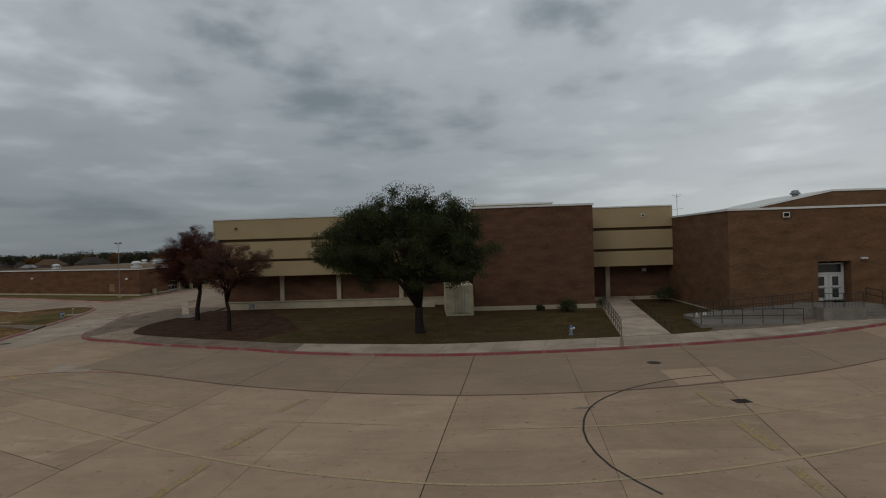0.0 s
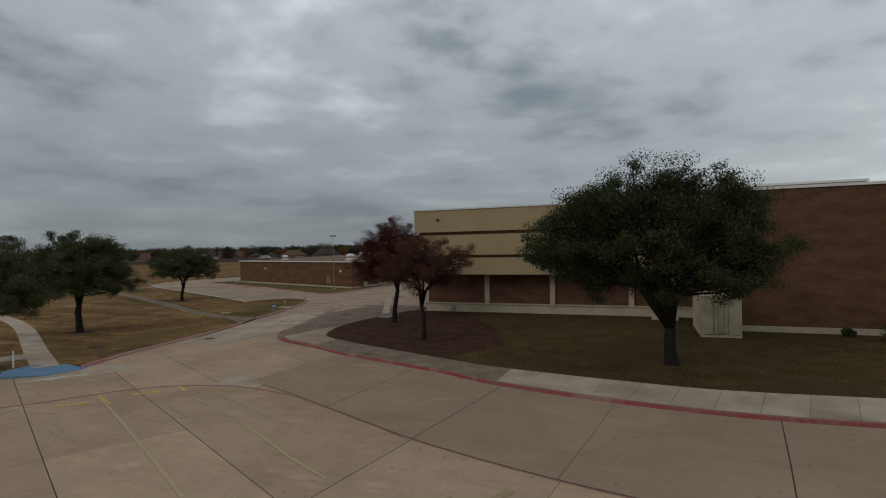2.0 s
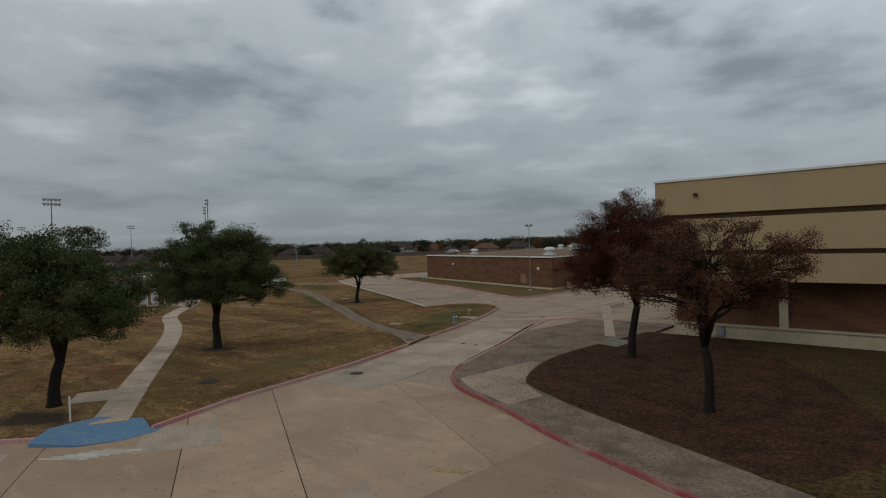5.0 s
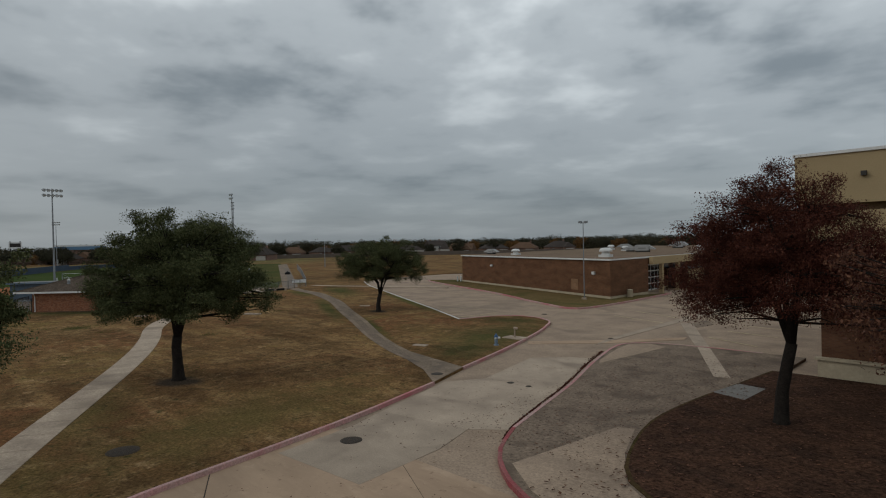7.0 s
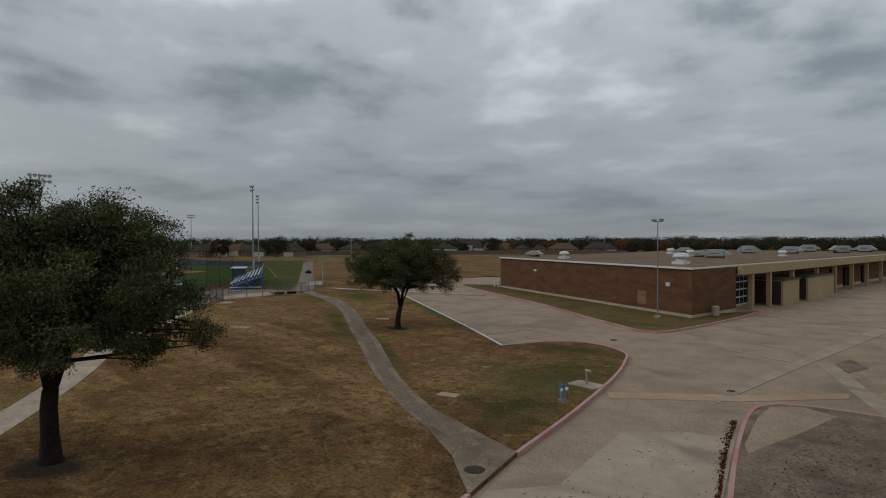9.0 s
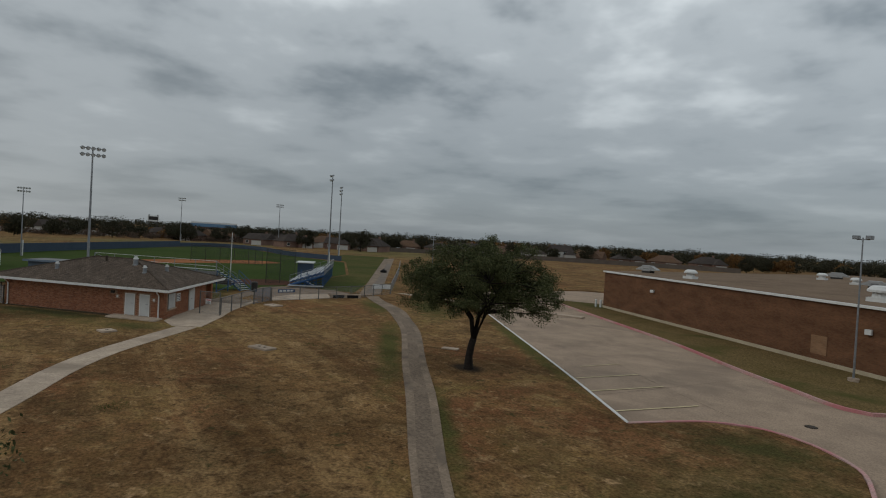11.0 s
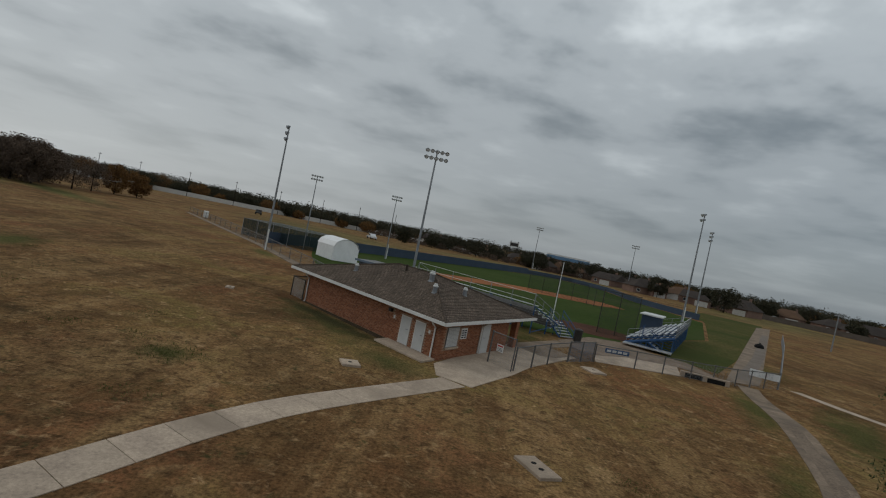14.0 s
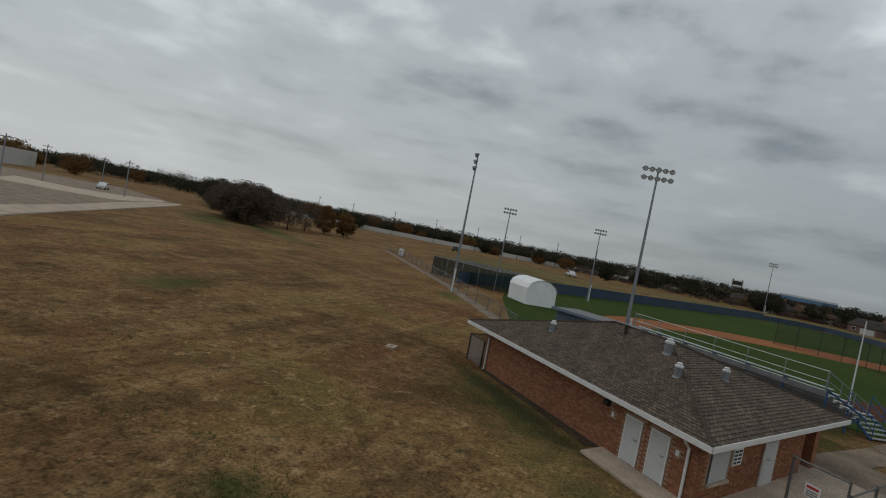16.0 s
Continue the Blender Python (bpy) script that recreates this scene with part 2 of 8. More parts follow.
def wire_mat(name, colour, cell=0.06, thick=0.16):
    """Woven wire: thin crossing wires with air between them."""
    m = bpy.data.materials.new(name)
    m.use_nodes = True
    t = m.node_tree
    b = t.nodes["Principled BSDF"]
    b.inputs["Base Color"].default_value, b.inputs["Metallic"].default_value, b.inputs["Roughness"].default_value = (*colour, 1), 0.3, 0.6
    uv = t.nodes.new("ShaderNodeUVMap")
    mp = t.nodes.new("ShaderNodeMapping")
    mp.inputs["Rotation"].default_value = (0, 0, radians(45))
    mp.inputs["Scale"].default_value = (1 / cell, 1 / cell, 1)
    t.links.new(uv.outputs[0], mp.inputs[0])
    s = t.nodes.new("ShaderNodeSeparateXYZ")
    t.links.new(mp.outputs[0], s.inputs[0])
    hits = []
    for k in range(2):
        fr = t.nodes.new("ShaderNodeMath")
        fr.operation = "FRACT"
        t.links.new(s.outputs[k], fr.inputs[0])
        lt = t.nodes.new("ShaderNodeMath")
        lt.operation = "LESS_THAN"
        lt.inputs[1].default_value = thick
        t.links.new(fr.outputs[0], lt.inputs[0])
        hits.append(lt)
    mx = t.nodes.new("ShaderNodeMath")
    mx.operation = "MAXIMUM"
    t.links.new(hits[0].outputs[0], mx.inputs[0])
    t.links.new(hits[1].outputs[0], mx.inputs[1])
    t.links.new(mx.outputs[0], b.inputs["Alpha"])
    return m


M = {
    "concrete": lot_mat("weathered_concrete", (0.395, 0.278, 0.188), (0.215, 0.147, 0.099), (0.47, 0.342, 0.238), 0.11),
    "concrete_yard": mat("yard_concrete", (0.375, 0.278, 0.2), (0.285, 0.211, 0.152), 0.5, 12.0, 0.95, 0.12, amount=0.6, stain=(0.225, 0.168, 0.124), stain_scale=0.3, stain_at=0.6, spec=0.12),
    "concrete_lane": lot_mat("dark_lane_concrete", (0.3, 0.211, 0.146), (0.19, 0.131, 0.09), (0.345, 0.25, 0.176)),
    "concrete_new": mat("newer_concrete", (0.432, 0.342, 0.258), (0.312, 0.246, 0.186), 0.4, 20.0, 0.95, 0.12, amount=0.35, stain=(0.240, 0.186, 0.142), stain_scale=0.35, stain_at=0.62, jitter=0.06, spec=0.12),
    "path": mat("worn_path_concrete", (0.27, 0.203, 0.146), (0.165, 0.124, 0.09), 0.7, 9.0, 0.95, 0.2, amount=0.7, stain=(0.132, 0.102, 0.077), stain_scale=0.5, stain_at=0.58, jitter=0.08, spec=0.12),
    "galv_pad": mat("grey_concrete_pad", (0.23, 0.215, 0.195), (0.17, 0.158, 0.143), 0.9, 10, 0.95, 0.2, amount=0.5, spec=0.12),
    "yellow_worn": mat("nearly_gone_yellow_paint", (0.372, 0.262, 0.115), (0.31, 0.222, 0.128), 1.8, 9, 0.9, 0.1, amount=0.8, stain=(0.297, 0.225, 0.158), stain_scale=1.6, stain_at=0.56, spec=0.12),
    "ghost_paint": mat("ghost_of_a_line", (0.37, 0.285, 0.21), (0.29, 0.222, 0.165), 1.2, 10, 0.9, 0.1, amount=0.6, spec=0.12),
    "pale_line": mat("pale_stall_paint", (0.62, 0.52, 0.31), (0.47, 0.38, 0.235), 1.5, 10, 0.9, 0.1, amount=0.6, spec=0.12),
    "path_dark": mat("stained_path_middle", (0.15, 0.113, 0.083), (0.215, 0.162, 0.118), 0.5, 8.0, 0.95, 0.2, amount=0.8, spec=0.1),
    "walkway": mat("pale_concrete", (0.459, 0.364, 0.274), (0.336, 0.264, 0.202), 0.8, 12.0, 0.95, 0.2, amount=0.55, stain=(0.258, 0.202, 0.151), stain_scale=0.4, stain_at=0.64, jitter=0.09, spec=0.12),
    "apron": mat("stained_concrete", (0.255, 0.19, 0.138), (0.18, 0.133, 0.098), 0.9, 8.0, 0.95, 0.25, amount=1.0, stain=(0.125, 0.092, 0.068), stain_scale=0.7, stain_at=0.59, jitter=0.05, spec=0.12),
    "plinth": mat("cream_concrete", (0.44, 0.37, 0.26), (0.36, 0.3, 0.21), 0.8, 10.0, 0.85, 0.1, amount=0.25),
    "joint": mat("dark_joint", (0.05, 0.042, 0.036), (0.035, 0.03, 0.026), 1, 6),
    "red_kerb": mat("faded_red_kerb_paint", (0.3, 0.06, 0.07), (0.26, 0.11, 0.1), 1.3, 14, 0.85, 0.2, amount=0.7, stain=(0.33, 0.24, 0.2), stain_scale=0.6, stain_at=0.64, spec=0.15),
    "pink_kerb": mat("pale_pink_kerb_paint", (0.52, 0.27, 0.26), (0.43, 0.31, 0.275), 0.9, 14, 0.85, 0.2, amount=0.7, stain=(0.44, 0.15, 0.16), stain_scale=0.35, stain_at=0.57, spec=0.15),
    "red_paint": mat("worn_red_paint", (0.36, 0.10, 0.09), (0.28, 0.14, 0.115), 1.4, 16, 0.9, 0.1, amount=0.6, spec=0.12),
    "yellow_paint": mat("worn_yellow_paint", (0.52, 0.37, 0.085), (0.4, 0.285, 0.11), 1.6, 10, 0.9, 0.1, amount=0.7, spec=0.12),
    "faint_paint": mat("faded_yellow_line", (0.44, 0.33, 0.18), (0.375, 0.283, 0.18), 1.2, 10, 0.9, 0.1, amount=0.6, spec=0.12),
    "white_paint": mat("worn_white_paint", (0.55, 0.52, 0.47), (0.36, 0.32, 0.28), 2.0, 12, 0.8, 0.1, amount=0.4),
    "blue_paint": mat("blue_ramp_paint", (0.09, 0.19, 0.32), (0.15, 0.23, 0.31), 1.5, 12, 0.85, 0.1, amount=0.5, spec=0.12),
    "rubber": mat("tyre_mark", (0.03, 0.026, 0.022), (0.055, 0.045, 0.036), 2, 8, 0.8, 0.1),
    "iron": mat("rusty_cast_iron", (0.047, 0.039, 0.032), (0.066, 0.047, 0.033), 6, 30, 0.7, 0.4, 0.4),
    "lawn": mat("patchy_green_lawn", (0.053, 0.041, 0.016), (0.093, 0.06, 0.028), 0.6, 7.0, 0.98, 1.0, amount=1.6, stain=(0.064, 0.04, 0.022), stain_scale=0.22, spec=0.02),
    "mulch": mat("leaf_litter", (0.083, 0.043, 0.027), (0.045, 0.026, 0.018), 0.9, 9, 0.98, 1.0, amount=1.6, spec=0.02),
    "turf": mat("ball_field_turf", (0.034, 0.056, 0.0125), (0.046, 0.066, 0.017), 0.06, 1.5, 0.98, 0.4, amount=0.45, stain=(0.05, 0.062, 0.02), stain_scale=0.05, stain_at=0.6, spec=0.02),
    "verge": mat("rough_green_verge", (0.062, 0.068, 0.02), (0.095, 0.082, 0.03), 0.12, 3.0, 0.98, 0.8, amount=0.9, stain=(0.05, 0.06, 0.018), stain_scale=0.06, spec=0.02),
    "lawn_strip": mat("strip_lawn_grass", (0.125, 0.089, 0.036), (0.168, 0.115, 0.053), 0.4, 7.0, 0.98, 1.0, amount=1.2, stain=(0.07, 0.066, 0.022), stain_scale=0.2, spec=0.02),
    "vent_pale": mat("pale_unit_casing", (0.34, 0.34, 0.33), (0.27, 0.27, 0.265), 2, 10, 0.6, 0.05, amount=0.25),
    "vent_grey": mat("grey_vent_louvre", (0.2, 0.2, 0.2), (0.15, 0.15, 0.15), 2, 10, 0.7, 0.1),
    "clay": mat("infield_clay", (0.30, 0.118, 0.05), (0.23, 0.09, 0.04), 0.15, 2, 0.98, 0.3, amount=0.3, spec=0.05),
    "ground_dark": mat("dark_ground", (0.075, 0.055, 0.038), (0.05, 0.04, 0.024), 1.2, 6, 0.98, 0.6, amount=0.9, spec=0.03),
    "asphalt": mat("asphalt_lane", (0.2, 0.165, 0.135), (0.15, 0.122, 0.1), 0.4, 8, 0.95, 0.3, spec=0.1),
    "net_thin": wire_mat("thin_dark_netting", (0.012, 0.02, 0.018), 0.05, 0.12),
    "brick": brick_mat("dark_red_brick", (0.13, 0.065, 0.038), (0.098, 0.047, 0.029), (0.112, 0.069, 0.046)),
    "brick_tan": brick_mat("brown_brick", (0.158, 0.085, 0.045), (0.118, 0.06, 0.033), (0.13, 0.085, 0.054)),
    "brick_low": brick_mat("low_building_brick", (0.157, 0.078, 0.041), (0.119, 0.054, 0.030), (0.128, 0.080, 0.051)),
    "brick_patch": brick_mat("patched_brick", (0.27, 0.155, 0.085), (0.22, 0.12, 0.066), (0.22, 0.145, 0.095)),
    "brick_orange": brick_mat("orange_brick", (0.35, 0.14, 0.07), (0.225, 0.088, 0.048), (0.27, 0.185, 0.13)),
    "stucco": mat("cream_stucco_panel", (0.372, 0.281, 0.158), (0.335, 0.251, 0.142), 0.3, 20, 0.95, 0.12, amount=0.2, spec=0.12),
    "stucco_dark": mat("brown_recess_band", (0.2, 0.135, 0.078), (0.17, 0.115, 0.066), 0.5, 12, 0.95, 0.1, spec=0.1),
    "shed_white": mat("white_shed_siding", (0.78, 0.78, 0.77), (0.7, 0.7, 0.69), 1.2, 18, 0.6, 0.08, amount=0.2),
    "clay_dark": mat("dark_infield_dirt", (0.1, 0.05, 0.034), (0.07, 0.036, 0.025), 0.5, 8, 0.98, 0.6, amount=1.0, spec=0.02),
    "lamp_glass": mat("floodlight_glass", (0.6, 0.62, 0.62), (0.5, 0.52, 0.52), 3, 20, 0.25, 0.0, amount=0.2, spec=0.5),
    "white_metal": mat("white_metal", (0.62, 0.62, 0.6), (0.54, 0.54, 0.52), 1.2, 18, 0.55, 0.05, amount=0.15),
    "white_trim": mat("white_trim", (0.66, 0.65, 0.62), (0.58, 0.57, 0.54), 1.5, 16, 0.6, 0.05, amount=0.15),
    "door_grey": mat("pale_grey_door", (0.5, 0.5, 0.485), (0.44, 0.44, 0.43), 1.2, 14, 0.5, 0.05, amount=0.12),
    "container": mat("cream_container_steel", (0.5, 0.43, 0.29), (0.42, 0.36, 0.245), 1.2, 12, 0.6, 0.1, amount=0.25, stain=(0.36, 0.29, 0.19), stain_scale=1.1, stain_at=0.62),
    "shingle": mat("brown_grey_shingle", (0.1, 0.076, 0.058), (0.062, 0.048, 0.038), 3.0, 22, 0.98, 0.6, amount=1.3, spec=0.08),
    "shingle_tab": brick_mat("shingle_tabs", (0.16, 0.12, 0.09), (0.058, 0.045, 0.036), (0.045, 0.036, 0.03), 0.17, 0.125),
    "roof_gravel": mat("gravel_roof", (0.21, 0.15, 0.104), (0.155, 0.11, 0.078), 0.3, 7, 0.98, 0.3, amount=0.5, spec=0.02),
    "galvanised": mat("galvanised_steel", (0.27, 0.28, 0.29), (0.2, 0.21, 0.22), 2, 18, 0.5, 0.05, 0.6, amount=0.3),
    "flue_steel": mat("dull_flue_steel", (0.24, 0.25, 0.26), (0.18, 0.19, 0.2), 3, 18, 0.45, 0.05, 0.5, amount=0.25),
    "dark_metal": mat("dark_rail_metal", (0.055, 0.05, 0.046), (0.04, 0.037, 0.034), 3, 18, 0.55, 0.05, 0.4),
    "fence_steel": mat("weathered_fence_steel", (0.15, 0.145, 0.14), (0.11, 0.107, 0.103), 3, 18, 0.6, 0.05, 0.4, amount=0.3),
    "aluminium": mat("bleacher_aluminium", (0.5, 0.51, 0.52), (0.43, 0.44, 0.45), 2, 18, 0.4, 0.05, 0.6, amount=0.15),
    "blue_metal": mat("blue_painted_steel", (0.03, 0.075, 0.17), (0.04, 0.09, 0.19), 1.5, 14, 0.5, 0.05, amount=0.2),
    "blue_wall": mat("slate_blue_wall", (0.05, 0.07, 0.1), (0.042, 0.06, 0.088), 0.4, 6, 0.8, 0.1, amount=0.2),
    "blue_pale": mat("pale_blue_panel", (0.17, 0.22, 0.27), (0.13, 0.17, 0.22), 0.8, 9, 0.6, 0.05, amount=0.3),
    "blue_grey": mat("weathered_blue_block", (0.1, 0.13, 0.165), (0.075, 0.1, 0.13), 0.8, 9, 0.8, 0.1, amount=0.4),
    "porch": mat("blue_grey_porch_concrete", (0.225, 0.198, 0.168), (0.16, 0.142, 0.122), 0.9, 11, 0.95, 0.2, amount=0.5, stain=(0.17, 0.15, 0.13), stain_scale=0.6, spec=0.12),
    "mortar": mat("pink_mortar", (0.338, 0.231, 0.163), (0.275, 0.188, 0.131), 1.5, 30, 0.95, 0.2, amount=0.4, spec=0.1),
    "bark": mat("dark_oak_bark", (0.025, 0.020, 0.016), (0.015, 0.012, 0.010), 5, 18, 0.95, 0.9, amount=0.7),
    "glass": mat("dark_window_glass", (0.02, 0.025, 0.03), (0.03, 0.035, 0.04), 0.5, 4, 0.08, 0.0, amount=0.1, spec=0.8),
    "dark": mat("dark_opening", (0.015, 0.014, 0.013), (0.01, 0.01, 0.01), 2, 6, 0.9, 0.0),
    "sign_white": mat("white_sign_face", (0.7, 0.7, 0.69), (0.63, 0.63, 0.62), 2, 20, 0.5, 0.0, amount=0.08),
    "sign_red": mat("red_sign_ink", (0.45, 0.05, 0.04), (0.4, 0.045, 0.04), 3, 20, 0.6, 0.0, amount=0.1),
    "ink": mat("black_sign_ink", (0.04, 0.04, 0.045), (0.05, 0.05, 0.055), 3, 20, 0.6, 0.0, amount=0.1),
    "hydrant_blue": mat("blue_hydrant_paint", (0.045, 0.1, 0.2), (0.07, 0.13, 0.22), 4, 18, 0.5, 0.1, amount=0.3),
    "hydrant_white": mat("chalky_hydrant_paint", (0.2, 0.26, 0.32), (0.15, 0.2, 0.26), 4, 18, 0.6, 0.1, amount=0.4),
    "net": wire_mat("dark_green_netting", (0.012, 0.028, 0.024), 0.05, 0.36),
    "wire": wire_mat("chain_link_wire", (0.3, 0.31, 0.32), 0.07, 0.2),
    "wire_blue": wire_mat("blue_grey_mesh", (0.1, 0.135, 0.19), 0.06, 0.3),
    "wire_thin": wire_mat("thin_chain_link", (0.22, 0.23, 0.24), 0.07, 0.08),
    "oak_leaf": leaf_mat("live_oak_leaves", (0.02, 0.026, 0.0105), (0.04, 0.049, 0.019), (0.075, 0.083, 0.036)),
    "oak_leaf_b": leaf_mat("dusty_oak_leaves", (0.038, 0.046, 0.019), (0.071, 0.08, 0.034), (0.124, 0.13, 0.06)),
    "red_leaf": leaf_mat("dark_red_leaves", (0.042, 0.014, 0.011), (0.076, 0.025, 0.017), (0.122, 0.045, 0.027)),
    "rust_leaf": leaf_mat("rusty_brown_leaves", (0.050, 0.024, 0.018), (0.090, 0.040, 0.026), (0.144, 0.070, 0.041)),
    "tuft_green": leaf_mat("green_tufts", (0.045, 0.054, 0.015), (0.075, 0.083, 0.024), (0.112, 0.105, 0.036)),
    "far_leaf": leaf_mat("far_tree_leaves", (0.024, 0.026, 0.017), (0.042, 0.041, 0.025), (0.068, 0.056, 0.032)),
    "far_rust": leaf_mat("far_autumn_leaves", (0.08, 0.042, 0.018), (0.135, 0.069, 0.026), (0.2, 0.11, 0.036)),
    "far_brown": leaf_mat("bare_brown_twigs", (0.070, 0.053, 0.042), (0.101, 0.072, 0.053), (0.132, 0.093, 0.065)),
    "house_brick": mat("house_brick", (0.2, 0.125, 0.095), (0.15, 0.095, 0.075), 0.5, 6),
    "house_roof": mat("house_shingles", (0.065, 0.053, 0.046), (0.048, 0.04, 0.036), 0.4, 5, 0.95, spec=0.05),
    "house_roof_brown": mat("brown_house_shingles", (0.13, 0.08, 0.052), (0.1, 0.062, 0.042), 0.4, 5, 0.95, spec=0.05),
    "house_pale": mat("house_siding", (0.5, 0.48, 0.44), (0.44, 0.42, 0.39), 0.5, 5),
    "wood_fence": mat("grey_board_fence", (0.13, 0.105, 0.085), (0.1, 0.08, 0.066), 0.5, 6),
    "car_white": mat("white_car_paint", (0.6, 0.6, 0.6), (0.55, 0.55, 0.55), 1, 10, 0.25, 0.0, amount=0.05, spec=0.6),
    "tyre": mat("black_tyre", (0.02, 0.02, 0.02), (0.015, 0.015, 0.015), 3, 10, 0.8, 0.1),
}



def brick_piece_mat(name, source):
    """Fired brick whose tone differs from piece to piece."""
    m = bpy.data.materials.new(name)
    m.use_nodes = True
    t = m.node_tree
    b = t.nodes["Principled BSDF"]
    b.inputs["Roughness"].default_value, b.inputs["Specular IOR Level"].default_value = 0.95, 0.1
    if source == "object":
        pick = t.nodes.new("ShaderNodeObjectInfo").outputs["Random"]
    else:
        pick = t.nodes.new("ShaderNodeNewGeometry").outputs["Random Per Island"]
    ramp_ = t.nodes.new("ShaderNodeValToRGB")
    e = ramp_.color_ramp.elements
    e[0].color, e[1].color = (0.17, 0.073, 0.045, 1), (0.31, 0.145, 0.084, 1)
    for at_, col in ((0.3, (0.22, 0.09, 0.05, 1)), (0.75, (0.28, 0.12, 0.064, 1))):
        k = e.new(at_)
        k.color = col
    t.links.new(pick, ramp_.inputs[0])
    geo = t.nodes.new("ShaderNodeNewGeometry")
    n = t.nodes.new("ShaderNodeTexNoise")
    n.inputs["Scale"].default_value, n.inputs["Detail"].default_value = 24, 5
    t.links.new(geo.outputs["Position"], n.inputs["Vector"])
    r = t.nodes.new("ShaderNodeMapRange")
    r.inputs["From Min"].default_value, r.inputs["From Max"].default_value = 0.3, 0.7
    r.inputs["To Min"].default_value, r.inputs["To Max"].default_value = 0.75, 1.2
    t.links.new(n.outputs[0], r.inputs[0])
    x = t.nodes.new("ShaderNodeMix")
    x.data_type, x.blend_type = "RGBA", "MULTIPLY"
    x.inputs[0].default_value = 1.0
    t.links.new(ramp_.outputs[0], x.inputs[6])
    t.links.new(r.outputs[0], x.inputs[7])
    t.links.new(x.outputs[2], b.inputs["Base Color"])
    return m


M["brick_one"], M["brick_many"] = brick_piece_mat("facing_brick", "object"), brick_piece_mat("facing_brickwork", "island")


def field_mat():
    """Dormant mown grass: tan and brown patches, mowing lines, green tufts."""
    m = bpy.data.materials.new("dormant_mown_grass")
    m.use_nodes = True
    t = m.node_tree
    b = t.nodes["Principled BSDF"]
    b.inputs["Roughness"].default_value = 0.95
    b.inputs["Specular IOR Level"].default_value = 0.02
    # dry blade tips catch a little more light at a low angle
    b.inputs["Sheen Weight"].default_value, b.inputs["Sheen Roughness"].default_value = 0.03, 0.5
    b.inputs["Sheen Tint"].default_value = (0.75, 0.55, 0.34, 1)
    geo = t.nodes.new("ShaderNodeNewGeometry")

    def noise_node(scale, detail=6, stretch=None, distortion=0.0):
        n = t.nodes.new("ShaderNodeTexNoise")
        n.inputs["Scale"].default_value, n.inputs["Detail"].default_value, n.inputs["Roughness"].default_value = scale, detail, 0.65
        n.inputs["Distortion"].default_value = distortion
        src = geo.outputs["Position"]
        if stretch:
            mp = t.nodes.new("ShaderNodeMapping")
            mp.inputs["Rotation"].default_value, mp.inputs["Scale"].default_value = (0, 0, radians(stretch[0])), (stretch[1], stretch[2], 1)
            t.links.new(src, mp.inputs[0])
            src = mp.outputs[0]
        t.links.new(src, n.inputs["Vector"])
        return n

    def blend(fac, lo, hi, a, c):
        r = t.nodes.new("ShaderNodeMapRange")
        r.inputs["From Min"].default_value, r.inputs["From Max"].default_value = lo, hi
        t.links.new(fac.outputs[0], r.inputs[0])
        x = t.nodes.new("ShaderNodeMix")
        x.data_type = "RGBA"
        t.links.new(r.outputs[0], x.inputs[0])
        for k, v in ((6, a), (7, c)):
            if isinstance(v, tuple):
                x.inputs[k].default_value = (*v, 1)
            else:
                t.links.new(v, x.inputs[k])
        return x.outputs[2]

    def spots(places, edge, colour, wobble, under):
        """Uneven patches round given places: (x, y, half length, half width, turn)."""
        last = None
        for x, y, rx, ry, rot in places:
            mp = t.nodes.new("ShaderNodeMapping")
            mp.vector_type = "TEXTURE"
            mp.inputs["Location"].default_value, mp.inputs["Rotation"].default_value, mp.inputs["Scale"].default_value = (x, y, 0), (0, 0, radians(rot)), (rx, ry, 1e6)
            t.links.new(geo.outputs["Position"], mp.inputs[0])
            ln = t.nodes.new("ShaderNodeVectorMath")
            ln.operation = "LENGTH"
            t.links.new(mp.outputs[0], ln.inputs[0])
            if last is None:
                last = ln.outputs["Value"]
            else:
                mn = t.nodes.new("ShaderNodeMath")
                mn.operation = "MINIMUM"
                t.links.new(last, mn.inputs[0])
                t.links.new(ln.outputs["Value"], mn.inputs[1])
                last = mn.outputs[0]
        ad = t.nodes.new("ShaderNodeMath")
        ad.operation = "MULTIPLY_ADD"
        ad.inputs[1].default_value = wobble
        t.links.new(noise_node(0.9, 5).outputs[0], ad.inputs[0])
        t.links.new(last, ad.inputs[2])
        return blend(ad, 1.0 + wobble * 0.5, 1.0 + wobble * 0.5 - edge, under, colour)

    base = blend(noise_node(0.14, 7), 0.36, 0.62, (0.115, 0.06, 0.023), (0.24, 0.14, 0.06))
    base = blend(noise_node(0.06, 5, None, 0.6), 0.46, 0.64, base, (0.225, 0.138, 0.062))
    base = blend(noise_node(0.1, 5, None, 0.5), 0.49, 0.64, base, (0.185, 0.083, 0.038))
    base = blend(noise_node(0.42, 5, (27, 0.1, 1.5), 0.3), 0.48, 0.67, base, (0.124, 0.064, 0.027))
    base = blend(noise_node(0.37, 5, (27, 0.09, 1.4), 0.3), 0.52, 0.68, base, (0.27, 0.165, 0.074))
    base = blend(noise_node(0.7, 8, None, 0.6), 0.53, 0.72, base, (0.29, 0.188, 0.09))
    base = blend(noise_node(0.11, 6, None, 0.8), 0.52, 0.74, base, (0.105, 0.082, 0.026))
    base = blend(noise_node(0.33, 8, None, 0.5), 0.52, 0.7, base, (0.088, 0.054, 0.023))
    base = blend(noise_node(2.6, 7, None, 0.4), 0.47, 0.66, base, (0.084, 0.047, 0.021))
